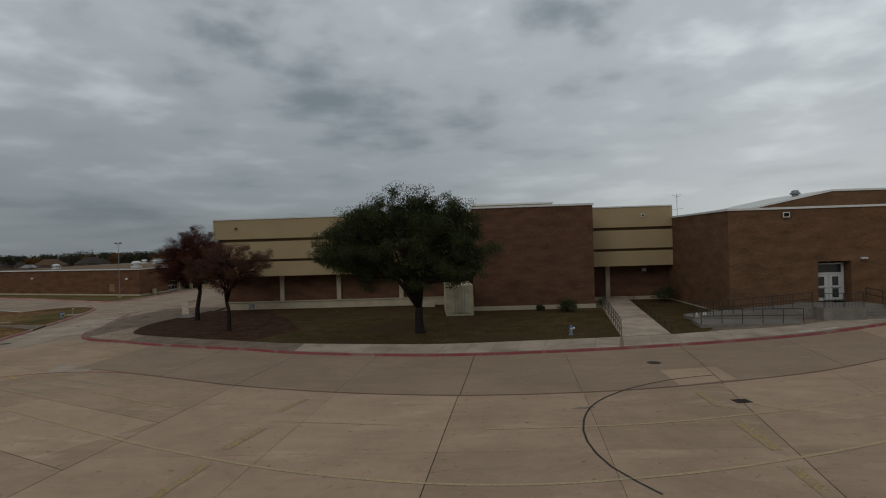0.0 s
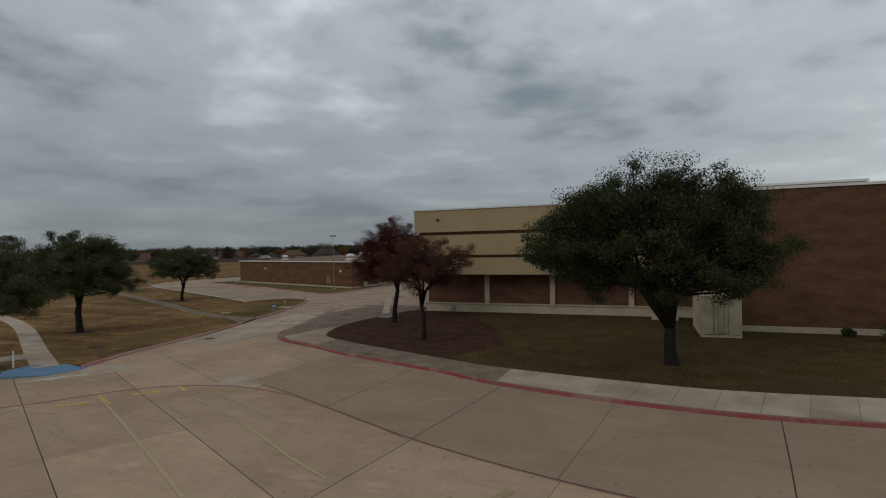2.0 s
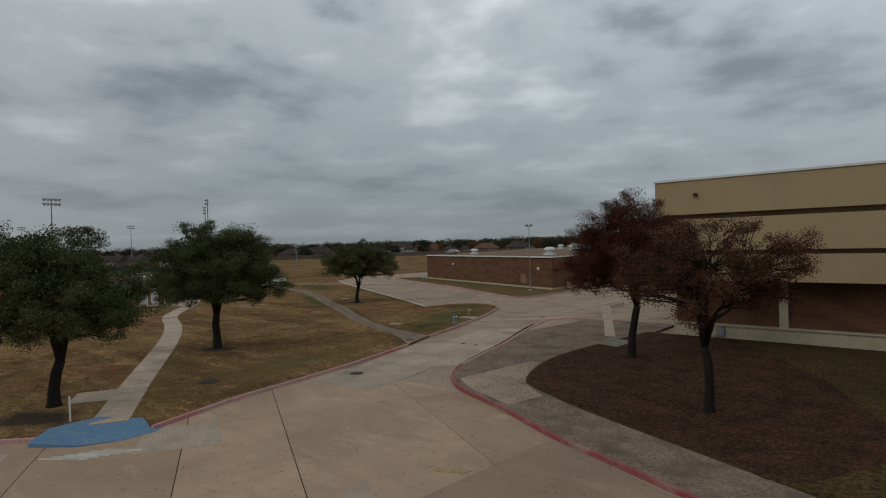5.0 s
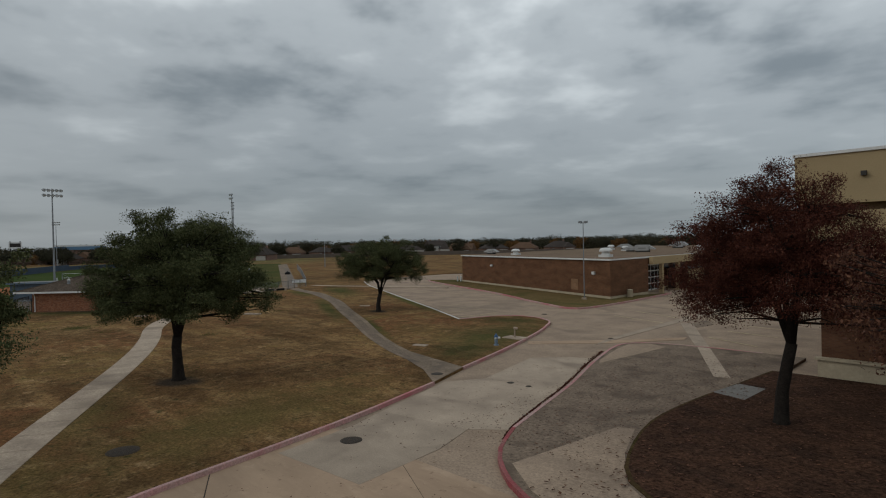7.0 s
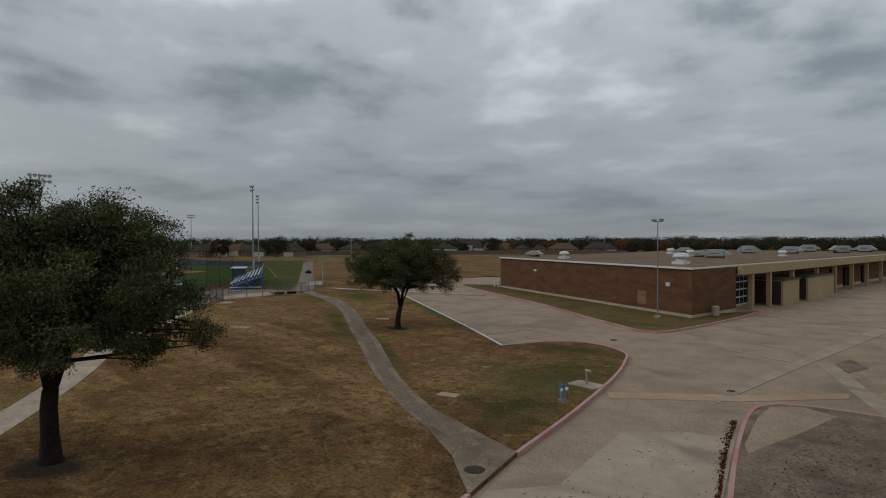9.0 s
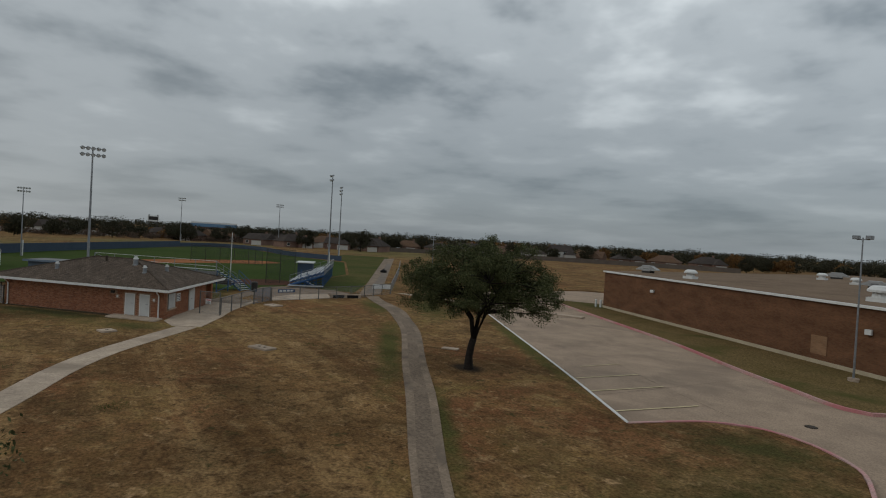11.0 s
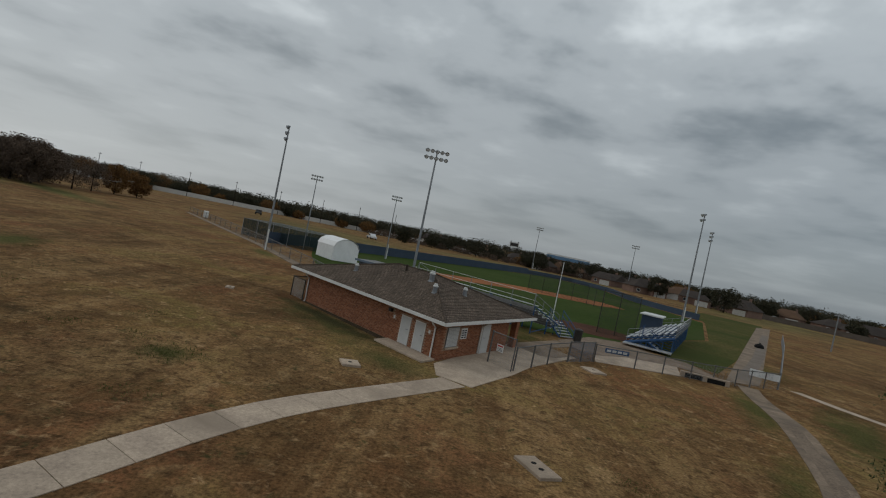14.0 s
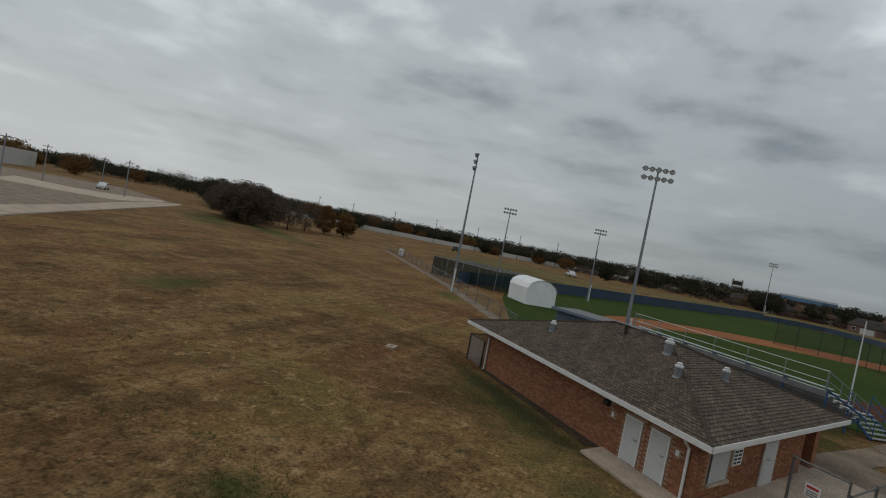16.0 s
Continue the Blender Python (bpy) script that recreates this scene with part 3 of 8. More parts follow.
    base = blend(noise_node(1.7, 8, None, 0.8), 0.57, 0.71, base, (0.31, 0.197, 0.1))
    base = spots([(-44.0, 60.0, 8.5, 4.2, 108), (-47.5, 66.5, 4.0, 2.5, 30), (-84.6, 45.2, 9.5, 2.7, 43), (-78.4, 49.8, 3.0, 2.0, 40), (-72.7, 42.2, 1.6, 1.1, 20), (-42.3, 55.4, 4.5, 2.6, 118), (-85.6, 44.7, 8.5, 1.9, 43.6)], 0.9, (0.064, 0.058, 0.02), 1.7, base)
    base = spots([(-68, 62.9, 13, 1.1, -28), (-86, 70.6, 7, 1.5, -20), (-94.5, 57.6, 4.5, 1.7, 140), (-98.5, 57.5, 5, 3, 130), (-84, 75.5, 11, 2.6, -26), (-54, 57.7, 7, 0.6, -28), (-104, 80, 7, 3, -31),
                  (-66, 71.6, 16, 0.8, -27), (-118, 30, 5, 1.4, 32), (-90, 22, 5, 2.5, 10), (-64, 34, 4, 1.6, 20), (-50, 28, 5, 2.4, 40)], 0.75, (0.075, 0.07, 0.022), 1.6, base)
    base = spots([(-39.5, 40.0, 10.5, 3.6, 97), (-44.5, 36.6, 6.5, 1.8, -27)], 1.0, (0.112, 0.08, 0.029), 1.8, base)
    base = spots([(-85.9, 45.0, 7.5, 0.9, 43.6)], 0.7, (0.034, 0.034, 0.014), 0.9, base)
    base = spots([(-150, -33, 22, 6, 42), (-152, -20, 26, 5, 55)], 0.7, (0.085, 0.08, 0.028), 1.2, base)
    base = spots([(-205, 22, 85, 30, 29), (-262, 78, 30, 60, 20), (-235, 150, 60, 28, -30)], 0.6, (0.13, 0.102, 0.042), 0.9, base)
    base = blend(noise_node(1.6, 6, None, 0.4), 0.59, 0.71, base, (0.062, 0.054, 0.021))
    base = spots([(-38.9, 29.2, 2.2, 1.3, 35), (-47.2, 40.8, 1.7, 1.1, 25), (-61.2, 63.8, 1.2, 0.9, 0)], 0.5, (0.04, 0.03, 0.022), 0.9, base)
    grain = noise_node(9.0, 7)
    r = t.nodes.new("ShaderNodeMapRange")
    r.inputs["From Min"].default_value, r.inputs["From Max"].default_value = 0.3, 0.7
    r.inputs["To Min"].default_value, r.inputs["To Max"].default_value = 0.42, 1.58
    t.links.new(grain.outputs[0], r.inputs[0])
    x = t.nodes.new("ShaderNodeMix")
    x.data_type, x.blend_type = "RGBA", "MULTIPLY"
    x.inputs[0].default_value = 1
    t.links.new(base, x.inputs[6])
    t.links.new(r.outputs[0], x.inputs[7])
    # broad thin and lush areas
    wide = t.nodes.new("ShaderNodeMapRange")
    wide.inputs["From Min"].default_value, wide.inputs["From Max"].default_value = 0.36, 0.64
    wide.inputs["To Min"].default_value, wide.inputs["To Max"].default_value = 0.68, 1.3
    t.links.new(noise_node(0.11, 5, None, 0.9).outputs[0], wide.inputs[0])
    x2 = t.nodes.new("ShaderNodeMix")
    x2.data_type, x2.blend_type = "RGBA", "MULTIPLY"
    x2.inputs[0].default_value = 1
    t.links.new(x.outputs[2], x2.inputs[6])
    t.links.new(wide.outputs[0], x2.inputs[7])
    t.links.new(x2.outputs[2], b.inputs["Base Color"])
    bn = t.nodes.new("ShaderNodeBump")
    bn.inputs["Strength"].default_value, bn.inputs["Distance"].default_value = 0.8, 0.08
    t.links.new(grain.outputs[0], bn.inputs["Height"])
    t.links.new(bn.outputs[0], b.inputs["Normal"])
    return m


M["field"] = field_mat()

# ---- mesh helpers ----


def metre_map(me):
    """Lays every face out in metres: along the face and up."""
    uv = me.uv_layers.new(name="UVMap")
    for p in me.polygons:
        n = p.normal
        if abs(n.z) > 0.9:
            a, c = Vector((1, 0, 0)), Vector((0, 1, 0))
        else:
            a = Vector((-n.y, n.x, 0)).normalized()
            c = n.cross(a)
        for i in p.loop_indices:
            v = me.vertices[me.loops[i].vertex_index].co
            uv.data[i].uv = (v.dot(a), v.dot(c))


def mesh_of(name, bm, material, smooth=False):
    me = bpy.data.meshes.new(name)
    bm.normal_update()
    bm.to_mesh(me)
    bm.free()
    me.materials.append(material)
    if len(me.polygons) < 6000:
        metre_map(me)
    if smooth:
        me.shade_smooth()
    return me


def part(name, bm, material, parent=None, label="", smooth=False):
    ob = new(name, mesh_of(name, bm, material, smooth))
    if parent:
        ob.parent = parent
    if label:
        tagged(ob, label)
    return ob


def thing(name, label, category, at=(0, 0, 0), turn_z=0.0, group="", kind=""):
    ob = new(name)
    ob.matrix_world = pose(*at, 0, 0, turn_z)
    ob.empty_display_size = 0.2
    return tagged(ob, label, category, group, kind)


def single(name, bm, material, label, category="", at=(0, 0, 0), turn_z=0.0, group="", kind="", smooth=False):
    ob = part(name, bm, material, None, "", smooth)
    ob.matrix_world = pose(*at, 0, 0, turn_z)
    return tagged(ob, label, category, group, kind)


def bm_new():
    return bmesh.new()


def box(bm, x0, x1, y0, y1, z0, z1, bevel=0.0):
    vs = [bm.verts.new((x, y, z)) for z in (z0, z1) for x, y in ((x0, y0), (x1, y0), (x1, y1), (x0, y1))]
    fs = [bm.faces.new([vs[i] for i in q]) for q in ((3, 2, 1, 0), (4, 5, 6, 7), (0, 1, 5, 4), (1, 2, 6, 5), (2, 3, 7, 6), (3, 0, 4, 7))]
    if bevel:
        es = {e for f in fs for e in f.edges}
        bmesh.ops.bevel(bm, geom=list(es), offset=bevel, segments=1, affect="EDGES")
    return bm


def boxed(*dims, bevel=0.0):
    return box(bm_new(), *dims, bevel=bevel)


def prism(bm, pts, z0, z1):
    """A flat-topped slab over a plan outline (counter-clockwise); z may be a number or a function of x, y."""
    zf = [(lambda x, y, z=z: z) if not callable(z) else z for z in (z0, z1)]
    lo = [bm.verts.new((x, y, zf[0](x, y))) for x, y in pts]
    hi = [bm.verts.new((x, y, zf[1](x, y))) for x, y in pts]
    n = len(pts)
    area = sum(p[0] * q[1] - q[0] * p[1] for p, q in zip(pts, pts[1:] + pts[:1]))
    if n < 5:
        bm.faces.new(hi if area > 0 else hi[::-1])
    else:
        for tri in tessellate_polygon([[Vector((*p, 0)) for p in pts]]):
            a, c, d = (pts[k] for k in tri)
            up = (c[0] - a[0]) * (d[1] - a[1]) - (d[0] - a[0]) * (c[1] - a[1])
            if abs(up) > 1e-9:
                bm.faces.new([hi[k] for k in (tri if up > 0 else tri[::-1])])
    for i in range(n):
        j = (i + 1) % n
        bm.faces.new((lo[i], lo[j], hi[j], hi[i]) if area > 0 else (lo[j], lo[i], hi[i], hi[j]))
    return bm


def tube(bm, pts, radii, sides=8, cap=True):
    """A round bar along points with a radius at each."""
    rings = []
    pts = [Vector(p) for p in pts]
    if not isinstance(radii, (list, tuple)):
        radii = [radii] * len(pts)
    for i, p in enumerate(pts):
        d = (pts[min(i + 1, len(pts) - 1)] - pts[max(i - 1, 0)]).normalized()
        a = d.cross(Vector((0, 0, 1)) if abs(d.z) < 0.9 else Vector((1, 0, 0))).normalized()
        c = d.cross(a)
        rings.append([bm.verts.new(p + (a * math.cos(k * math.tau / sides) + c * math.sin(k * math.tau / sides)) * radii[i]) for k in range(sides)])
    for r, s in zip(rings, rings[1:]):
        for k in range(sides):
            bm.faces.new((r[k], r[(k + 1) % sides], s[(k + 1) % sides], s[k]))
    if cap:
        bm.faces.new(rings[0][::-1])
        bm.faces.new(rings[-1])
    return bm


def lathe(bm, profile, sides=16, x=0.0, y=0.0):
    """A turned body from (radius, height) pairs."""
    rings = [[bm.verts.new((x + r * math.cos(k * math.tau / sides), y + r * math.sin(k * math.tau / sides), z)) for k in range(sides)] for r, z in profile]
    for r, s in zip(rings, rings[1:]):
        for k in range(sides):
            bm.faces.new((r[k], r[(k + 1) % sides], s[(k + 1) % sides], s[k]))
    bm.faces.new(rings[0][::-1])
    bm.faces.new(rings[-1])
    return bm


def smooth_line(pts, step=1.5):
    """A rounded line through plan points."""
    out = []
    p = [Vector(q) for q in pts]
    for i in range(len(p) - 1):
        a, b_, c, d = p[max(i - 1, 0)], p[i], p[i + 1], p[min(i + 2, len(p) - 1)]
        n = max(2, int((c - b_).length / step))
        for k in range(n):
            u = k / n
            out.append(0.5 * ((2 * b_) + (c - a) * u + (2 * a - 5 * b_ + 4 * c - d) * u * u + (3 * b_ - a - 3 * c + d) * u ** 3))
    out.append(p[-1])
    return [(v.x, v.y) for v in out]


def sides_of(line, left, right):
    """Two lines beside a plan line, at those distances to its left and right."""
    a, b_ = [], []
    for i, q in enumerate(line):
        u = Vector(line[max(i - 1, 0)])
        v = Vector(line[min(i + 1, len(line) - 1)])
        d = (v - u).normalized()
        n = Vector((-d.y, d.x))
        a.append((q[0] + n.x * left, q[1] + n.y * left))
        b_.append((q[0] - n.x * right, q[1] - n.y * right))
    return a, b_


def ribbon(bm, line, left, right, z0, z1):
    """A strip with thickness along a plan line."""
    a, b_ = sides_of(line, left, right)
    rows = [[bm.verts.new((*q, z)) for q, z in ((p, z0), (p, z1), (r, z1), (r, z0))] for p, r in zip(a, b_)]
    for r, s in zip(rows, rows[1:]):
        for k in range(3):
            bm.faces.new((r[k], r[k + 1], s[k + 1], s[k]))
    bm.faces.new(rows[0])
    bm.faces.new(rows[-1][::-1])
    bmesh.ops.recalc_face_normals(bm, faces=bm.faces[:])
    return bm


def paint_strip(bm, line, width, z=0.006):
    a, b_ = sides_of(line, width / 2, width / 2)
    p = [bm.verts.new((*q, z)) for q in a]
    r = [bm.verts.new((*q, z)) for q in b_]
    for i in range(len(p) - 1):
        bm.faces.new((r[i], r[i + 1], p[i + 1], p[i]))
    return bm

# ---- ground, paving and lawns ----
KERB = 0.13
single("ground", prism(bm_new(), [(-2500, -2500), (2500, -2500), (2500, 2500), (-2500, 2500)], -0.6, -0.06), M["field"], "dry grass plain out to the horizon", "ground", kind="structure")
pavement = single("pavement", prism(bm_new(), [(-105, -60), (90, -60), (90, 170), (-105, 170)], -0.05, -0.012), M["concrete_yard"], "weathered concrete paving of the drive and yard", "pavement", kind="structure")
single("joint_bed", prism(bm_new(), [(-46, -20), (60, -20), (60, 42), (-12, 42), (-46, 42)], -0.011, -0.008), M["joint"], "dark filler showing in the paving joints", "pavement", kind="structure")


def clip(poly, a, n):
    """The part of a convex outline on the side of the line through a that n points to."""
    out = []
    for i, p in enumerate(poly):
        q = poly[(i + 1) % len(poly)]
        dp, dq = (p[0] - a[0]) * n[0] + (p[1] - a[1]) * n[1], (q[0] - a[0]) * n[0] + (q[1] - a[1]) * n[1]
        if dp >= 0:
            out.append(p)
        if dp * dq < 0:
            u = dp / (dp - dq)
            out.append((p[0] + (q[0] - p[0]) * u, p[1] + (q[1] - p[1]) * u))
    return out


def split_by(polys, a, b_, gap):
    d = Vector((b_[0] - a[0], b_[1] - a[1])).normalized()
    n = (-d.y, d.x)
    out = []
    for p in polys:
        for s in (1, -1):
            e = (a[0] + n[0] * s * gap / 2, a[1] + n[1] * s * gap / 2)
            c = clip(p, e, (n[0] * s, n[1] * s))
            if len(c) > 2:
                out.append(c)
    return out


WIDE, THIN = 0.032, 0.015
LINE_A = ((-12.38, 16.02), (-10.38, 34.53))
whole = split_by([[(-46, -20), (60, -20), (60, 42), (-46, 42)]], *LINE_A, WIDE)
east = [p for p in whole if sum(q[0] for q in p) / len(p) > -5]
west = [p for p in whole if sum(q[0] for q in p) / len(p) <= -5]
for a, b_, gap in [((-1.31, 14.58), (0.19, 31.83), WIDE), ((9.14, 14.27), (11.67, 28.76), WIDE), ((3.91, 14.43), (5.15, 27.54), THIN),
                   ((-6.7, 15.0), (-5.3, 33.0), THIN), ((20, 14), (23.5, 29), WIDE), ((14.5, 14), (17.2, 29), THIN), ((31, 14), (35, 29), WIDE),
                   ((-40, 17.7), (40, 17.5), THIN), ((-40, 10.5), (40, 10.5), WIDE), ((-40, 0), (40, 0), WIDE)]:
    east = split_by(east, a, b_, gap)
across = lambda ps, k, gap: split_by(ps, (-0.885 * k, 0.465 * k), (-0.885 * k + 0.465, 0.465 * k + 0.885), gap)
along_ = lambda ps, k, gap: split_by(ps, (0.465 * k, 0.885 * k), (0.465 * k - 0.885, 0.885 * k + 0.465), gap)
for k, gap in ((10, THIN), (20.5, THIN), (28.9, THIN), (35.1, THIN), (44.5, THIN)):
    west = across(west, k, gap)
depth_of = lambda p: sum(-0.885 * q[0] + 0.465 * q[1] for q in p) / len(p)
near_w, far_w = [p for p in west if depth_of(p) < 35.1], [p for p in west if depth_of(p) >= 35.1]
for k, gap in ((-5, THIN), (-0.2, WIDE), (4.5, THIN), (9.0, WIDE), (13.3, WIDE)):
    near_w, far_w = along_(near_w, k, gap), along_(far_w, k, gap)
near_w = along_(near_w, 18.5, WIDE)
far_w = along_(far_w, 16.6, WIDE)
for k, gap in ((23.4, THIN), (28.2, WIDE)):
    near_w, far_w = along_(near_w, k, gap), along_(far_w, k - 1.5, gap)
west = near_w + far_w
for p in east + west:
    part("concrete_panel", prism(bm_new(), p, -0.009, 0.0), M["concrete"], pavement)

KERB_W = [(-38.5, 25.6), (-37.2, 27.2), (-35.9, 28.6)]
KERB_W2 = [(-34.0, 31.6), (-34.6, 33.6), (-35.2, 35.6), (-35.9, 39.9), (-36.6, 43.5), (-37.9, 48.5)]
KERB_W3 = [(-39.0, 51.6), (-40.5, 56.8), (-42.4, 62.4), (-43.8, 65.6), (-45.0, 67.7), (-46.9, 68.8), (-48.6, 68.9), (-50.2, 67.6), (-51.4, 64.4)]
KERB_E = [(70, 62), (50, 51.5), (38, 45.2), (27.9, 40.0), (22.2, 37.2), (16.1, 35.3), (8.9, 33.8), (4.0, 33.2), (-0.9, 32.95), (-5.9, 33.6), (-10.8, 34.9), (-14.0, 36.35), (-16.4, 37.2), (-19.6, 38.4), (-22.0, 39.3),
          (-25.0, 40.8), (-27.9, 42.0), (-29.3, 42.9), (-30.4, 44.1), (-31.3, 45.9), (-32.1, 48.7), (-33.1, 52.2), (-34.6, 56.5), (-35.8, 60.6), (-35.9, 62.4), (-35.0, 63.4), (-32.6, 64.0), (-29.0, 64.2)]
KERB_N = [(-88.5, 96.0), (-84.3, 93.4), (-71.2, 87.4), (-62.7, 83.4), (-56.3, 79.7), (-52.0, 77.5), (-49.5, 76.2), (-48.3, 76.1), (-47.4, 76.9), (-46.9, 81.7), (-46.9, 88.0), (-47.2, 94.5)]

west_outline = [(-48, -45), (-46, 0), (-42.5, 20)] + KERB_W + [(-36.7, 29.2), (-36.8, 30.7), (-35.6, 31.9)] + KERB_W2 + KERB_W3 + [(-60, 69.0), (-75.1, 76.7), (-88, 83.4), (-96, 88.5), (-101, 97), (-99, 112), (-80, 128), (-60, 140), (-60, 200), (-400, 420), (-520, 100), (-420, -250), (-80, -220)]
lawn_west = single("lawn_west", prism(bm_new(), west_outline, -0.3, KERB - 0.02), M["field"], "wide dormant brown lawn with green tufts", "lawn", kind="structure")

school_outline = KERB_E[3:] + [(-27.0, 64.2), (-27.0, 60.2), (40, 60.2), (40, 47)]
apron = single("sidewalk_apron", prism(bm_new(), school_outline[::-1], -0.3, KERB), M["apron"], "stained concrete walk behind the red kerb", "sidewalk", kind="structure")
lawn_pts = smooth_line([(9.9, 37.45), (4.4, 36.9), (-1.0, 36.4), (-4.6, 36.7), (-10.8, 37.8), (-13.7, 38.7), (-17.0, 40.0), (-22.2, 42.1), (-24.6, 43.3), (-26.4, 44.4), (-27.4, 46.3), (-28.2, 49.4), (-28.2, 52.7), (-27.8, 56.3), (-27.4, 60.0)], 1.0)
lawn_school = single("lawn_school", prism(bm_new(), (lawn_pts + [(0.7, 60.2), (0.7, 53.5), (12.4, 53.5)])[::-1], 0.0, KERB + 0.03), M["lawn"], "dim patchy green lawn in front of the school", "lawn", kind="structure")
bed = smooth_line([(-13.0, 44.0), (-15.2, 39.7), (-17.0, 40.1), (-22.2, 42.2), (-24.6, 43.4), (-26.3, 44.5), (-27.3, 46.3), (-28.1, 49.4), (-28.1, 52.7), (-27.7, 56.3), (-27.3, 59.9)], 0.8)
single("mulch_bed", prism(bm_new(), (bed + [(-22, 60.0), (-16.5, 52)])[::-1], 0.1, KERB + 0.036), M["mulch"], "bed of dark red leaf litter under the trees", "mulch", kind="structure")
lawn_pts_e = [(13.35, 38.05), (16.0, 38.7), (17.0, 40.3), (20.7, 46.2), (20.7, 60.2), (16.55, 60.2)]
single("lawn_entrance", prism(bm_new(), lawn_pts_e, 0.0, KERB + 0.03), M["lawn"], "small patchy dark lawn beside the entrance walk", "lawn", kind="structure")
strip_outline = KERB_N + [(-48.9, 90.0), (-49.2, 85.0), (-81.5, 96.8), (-82.5, 100)]
single("lawn_strip", prism(bm_new(), strip_outline, -0.2, KERB - 0.01), M["lawn_strip"], "narrow lawn strip along the low brick building", "lawn", kind="structure")


def kerb(name, line, material, label, width=0.13):
    """A kerb of separate cast lengths, with rounded top edge."""
    root = thing(name, label, "kerb", kind="structure")
    pts = smooth_line(line, 0.6)
    n = 5
    for i in range(0, len(pts) - 1, n):
        seg = pts[i:i + n + 1]
        if len(seg) < 2:
            continue
        b_ = ribbon(bm_new(), seg, width / 2, width / 2, -0.1, KERB + 0.012)
        part("kerb_stone", b_, material, root)
    return root


kerb("kerb_west", [(-48, -20), (-46, 0), (-42.5, 20)] + KERB_W, M["pink_kerb"], "faded pink painted kerb along the lawn")
kerb("kerb_drive", KERB_W2, M["pink_kerb"], "faded pink painted kerb along the drive")
kerb("kerb_island", KERB_W3, M["pink_kerb"], "pale worn kerb round the lawn corner")
kerb("kerb_school", KERB_E[:20], M["red_kerb"], "red painted kerb in front of the school")
kerb("kerb_bend", KERB_E[19:], M["pink_kerb"], "pink painted kerb at the bend of the drive")
kerb("kerb_strip", KERB_N, M["pink_kerb"], "pale pink kerb along the narrow lawn")
kerb("kerb_lot", [(-51.4, 64.4), (-60, 69.0), (-75.1, 76.7), (-88, 83.4), (-96, 88.5)], M["white_trim"], "white painted edge of the side car park", 0.12)


def slab_walk(name, left, right, z, label, material, step=1.6, thick=0.1):
    """A walk of separate slabs between two plan lines."""
    root = thing(name, label, "walkway", kind="structure")

    def along(line, n):
        pts = smooth_line(line, 0.4)
        acc = [0.0]
        for p, q in zip(pts, pts[1:]):
            acc.append(acc[-1] + math.dist(p, q))
        out = []
        for k in range(n + 1):
            s = acc[-1] * k / n
            i = max(j for j in range(len(acc)) if acc[j] <= s + 1e-9)
            i = min(i, len(pts) - 2)
            u = (s - acc[i]) / max(acc[i + 1] - acc[i], 1e-6)
            out.append((pts[i][0] + (pts[i + 1][0] - pts[i][0]) * u, pts[i][1] + (pts[i + 1][1] - pts[i][1]) * u))
        return out
    total = sum(math.dist(p, q) for p, q in zip(left, left[1:]))
    n = max(2, int(total / step))
    a, c = along(left, n), along(right, n)
    for k in range(n):
        e = 0.012 / step
        mixp = lambda p, q, u: (p[0] + (q[0] - p[0]) * u, p[1] + (q[1] - p[1]) * u)
        quad = [mixp(c[k], c[k + 1], e), mixp(c[k], c[k + 1], 1 - e), mixp(a[k], a[k + 1], 1 - e), mixp(a[k], a[k + 1], e)]
        part("slab", prism(bm_new(), quad, (lambda x, y: z(x, y) - thick) if callable(z) else z - thick, z), material, root)
    return root


# walk from the blue ramp to the small brick building
walk_line = smooth_line([(-35.8, 30.75), (-37.2, 31.5), (-42.3, 34.25), (-50.9, 39.05), (-56.2, 41.8), (-59.8, 43.45), (-63.0, 44.75), (-66.2, 45.9), (-68.8, 47.1), (-71.0, 48.4), (-77.1, 52.8)], 1.0)
walk_south, walk_north = sides_of(walk_line, 0.66, 0.66)
slab_walk("field_walk", walk_south[::-1], walk_north[::-1], KERB, "pale concrete walk across the dry lawn", M["walkway"])
slab_walk("pad", [(-41.9, 31.5), (-41.2, 32.9)], [(-40.2, 30.6), (-39.4, 32.0)], KERB + 0.004, "short concrete pad beside the field walk", M["walkway"])
# drive strip from the kerb to the fence
slab_walk("field_path", [(-37.9, 48.5), (-41.1, 50.5), (-44.6, 51.7), (-50.2, 54.2), (-57.7, 58.2), (-63.5, 61.2), (-72.2, 65.9), (-77.5, 68.2), (-83.3, 70.4), (-89.3, 71.9), (-93.5, 73.2)],
          [(-39.0, 51.6), (-41.5, 52.1), (-44.4, 52.75), (-49.5, 55.05), (-57.2, 59.4), (-63.0, 62.4), (-71.4, 67.0), (-76.4, 69.2), (-82.5, 71.7), (-89.2, 73.2), (-93.2, 74.6)], KERB + 0.004, "worn concrete path strip through the lawn", M["path"], 2.6)
path_mid = smooth_line([(-40.2, 51.0), (-44.5, 52.2), (-49.85, 54.6), (-57.45, 58.8), (-63.25, 61.8), (-71.8, 66.45), (-76.95, 68.7), (-82.9, 71.05)], 1.0)
single("path_stain", paint_strip(bm_new(), path_mid, 0.6, KERB + 0.009), M["path_dark"], "dark damp stain along the middle of the path", "stain", kind="structure")
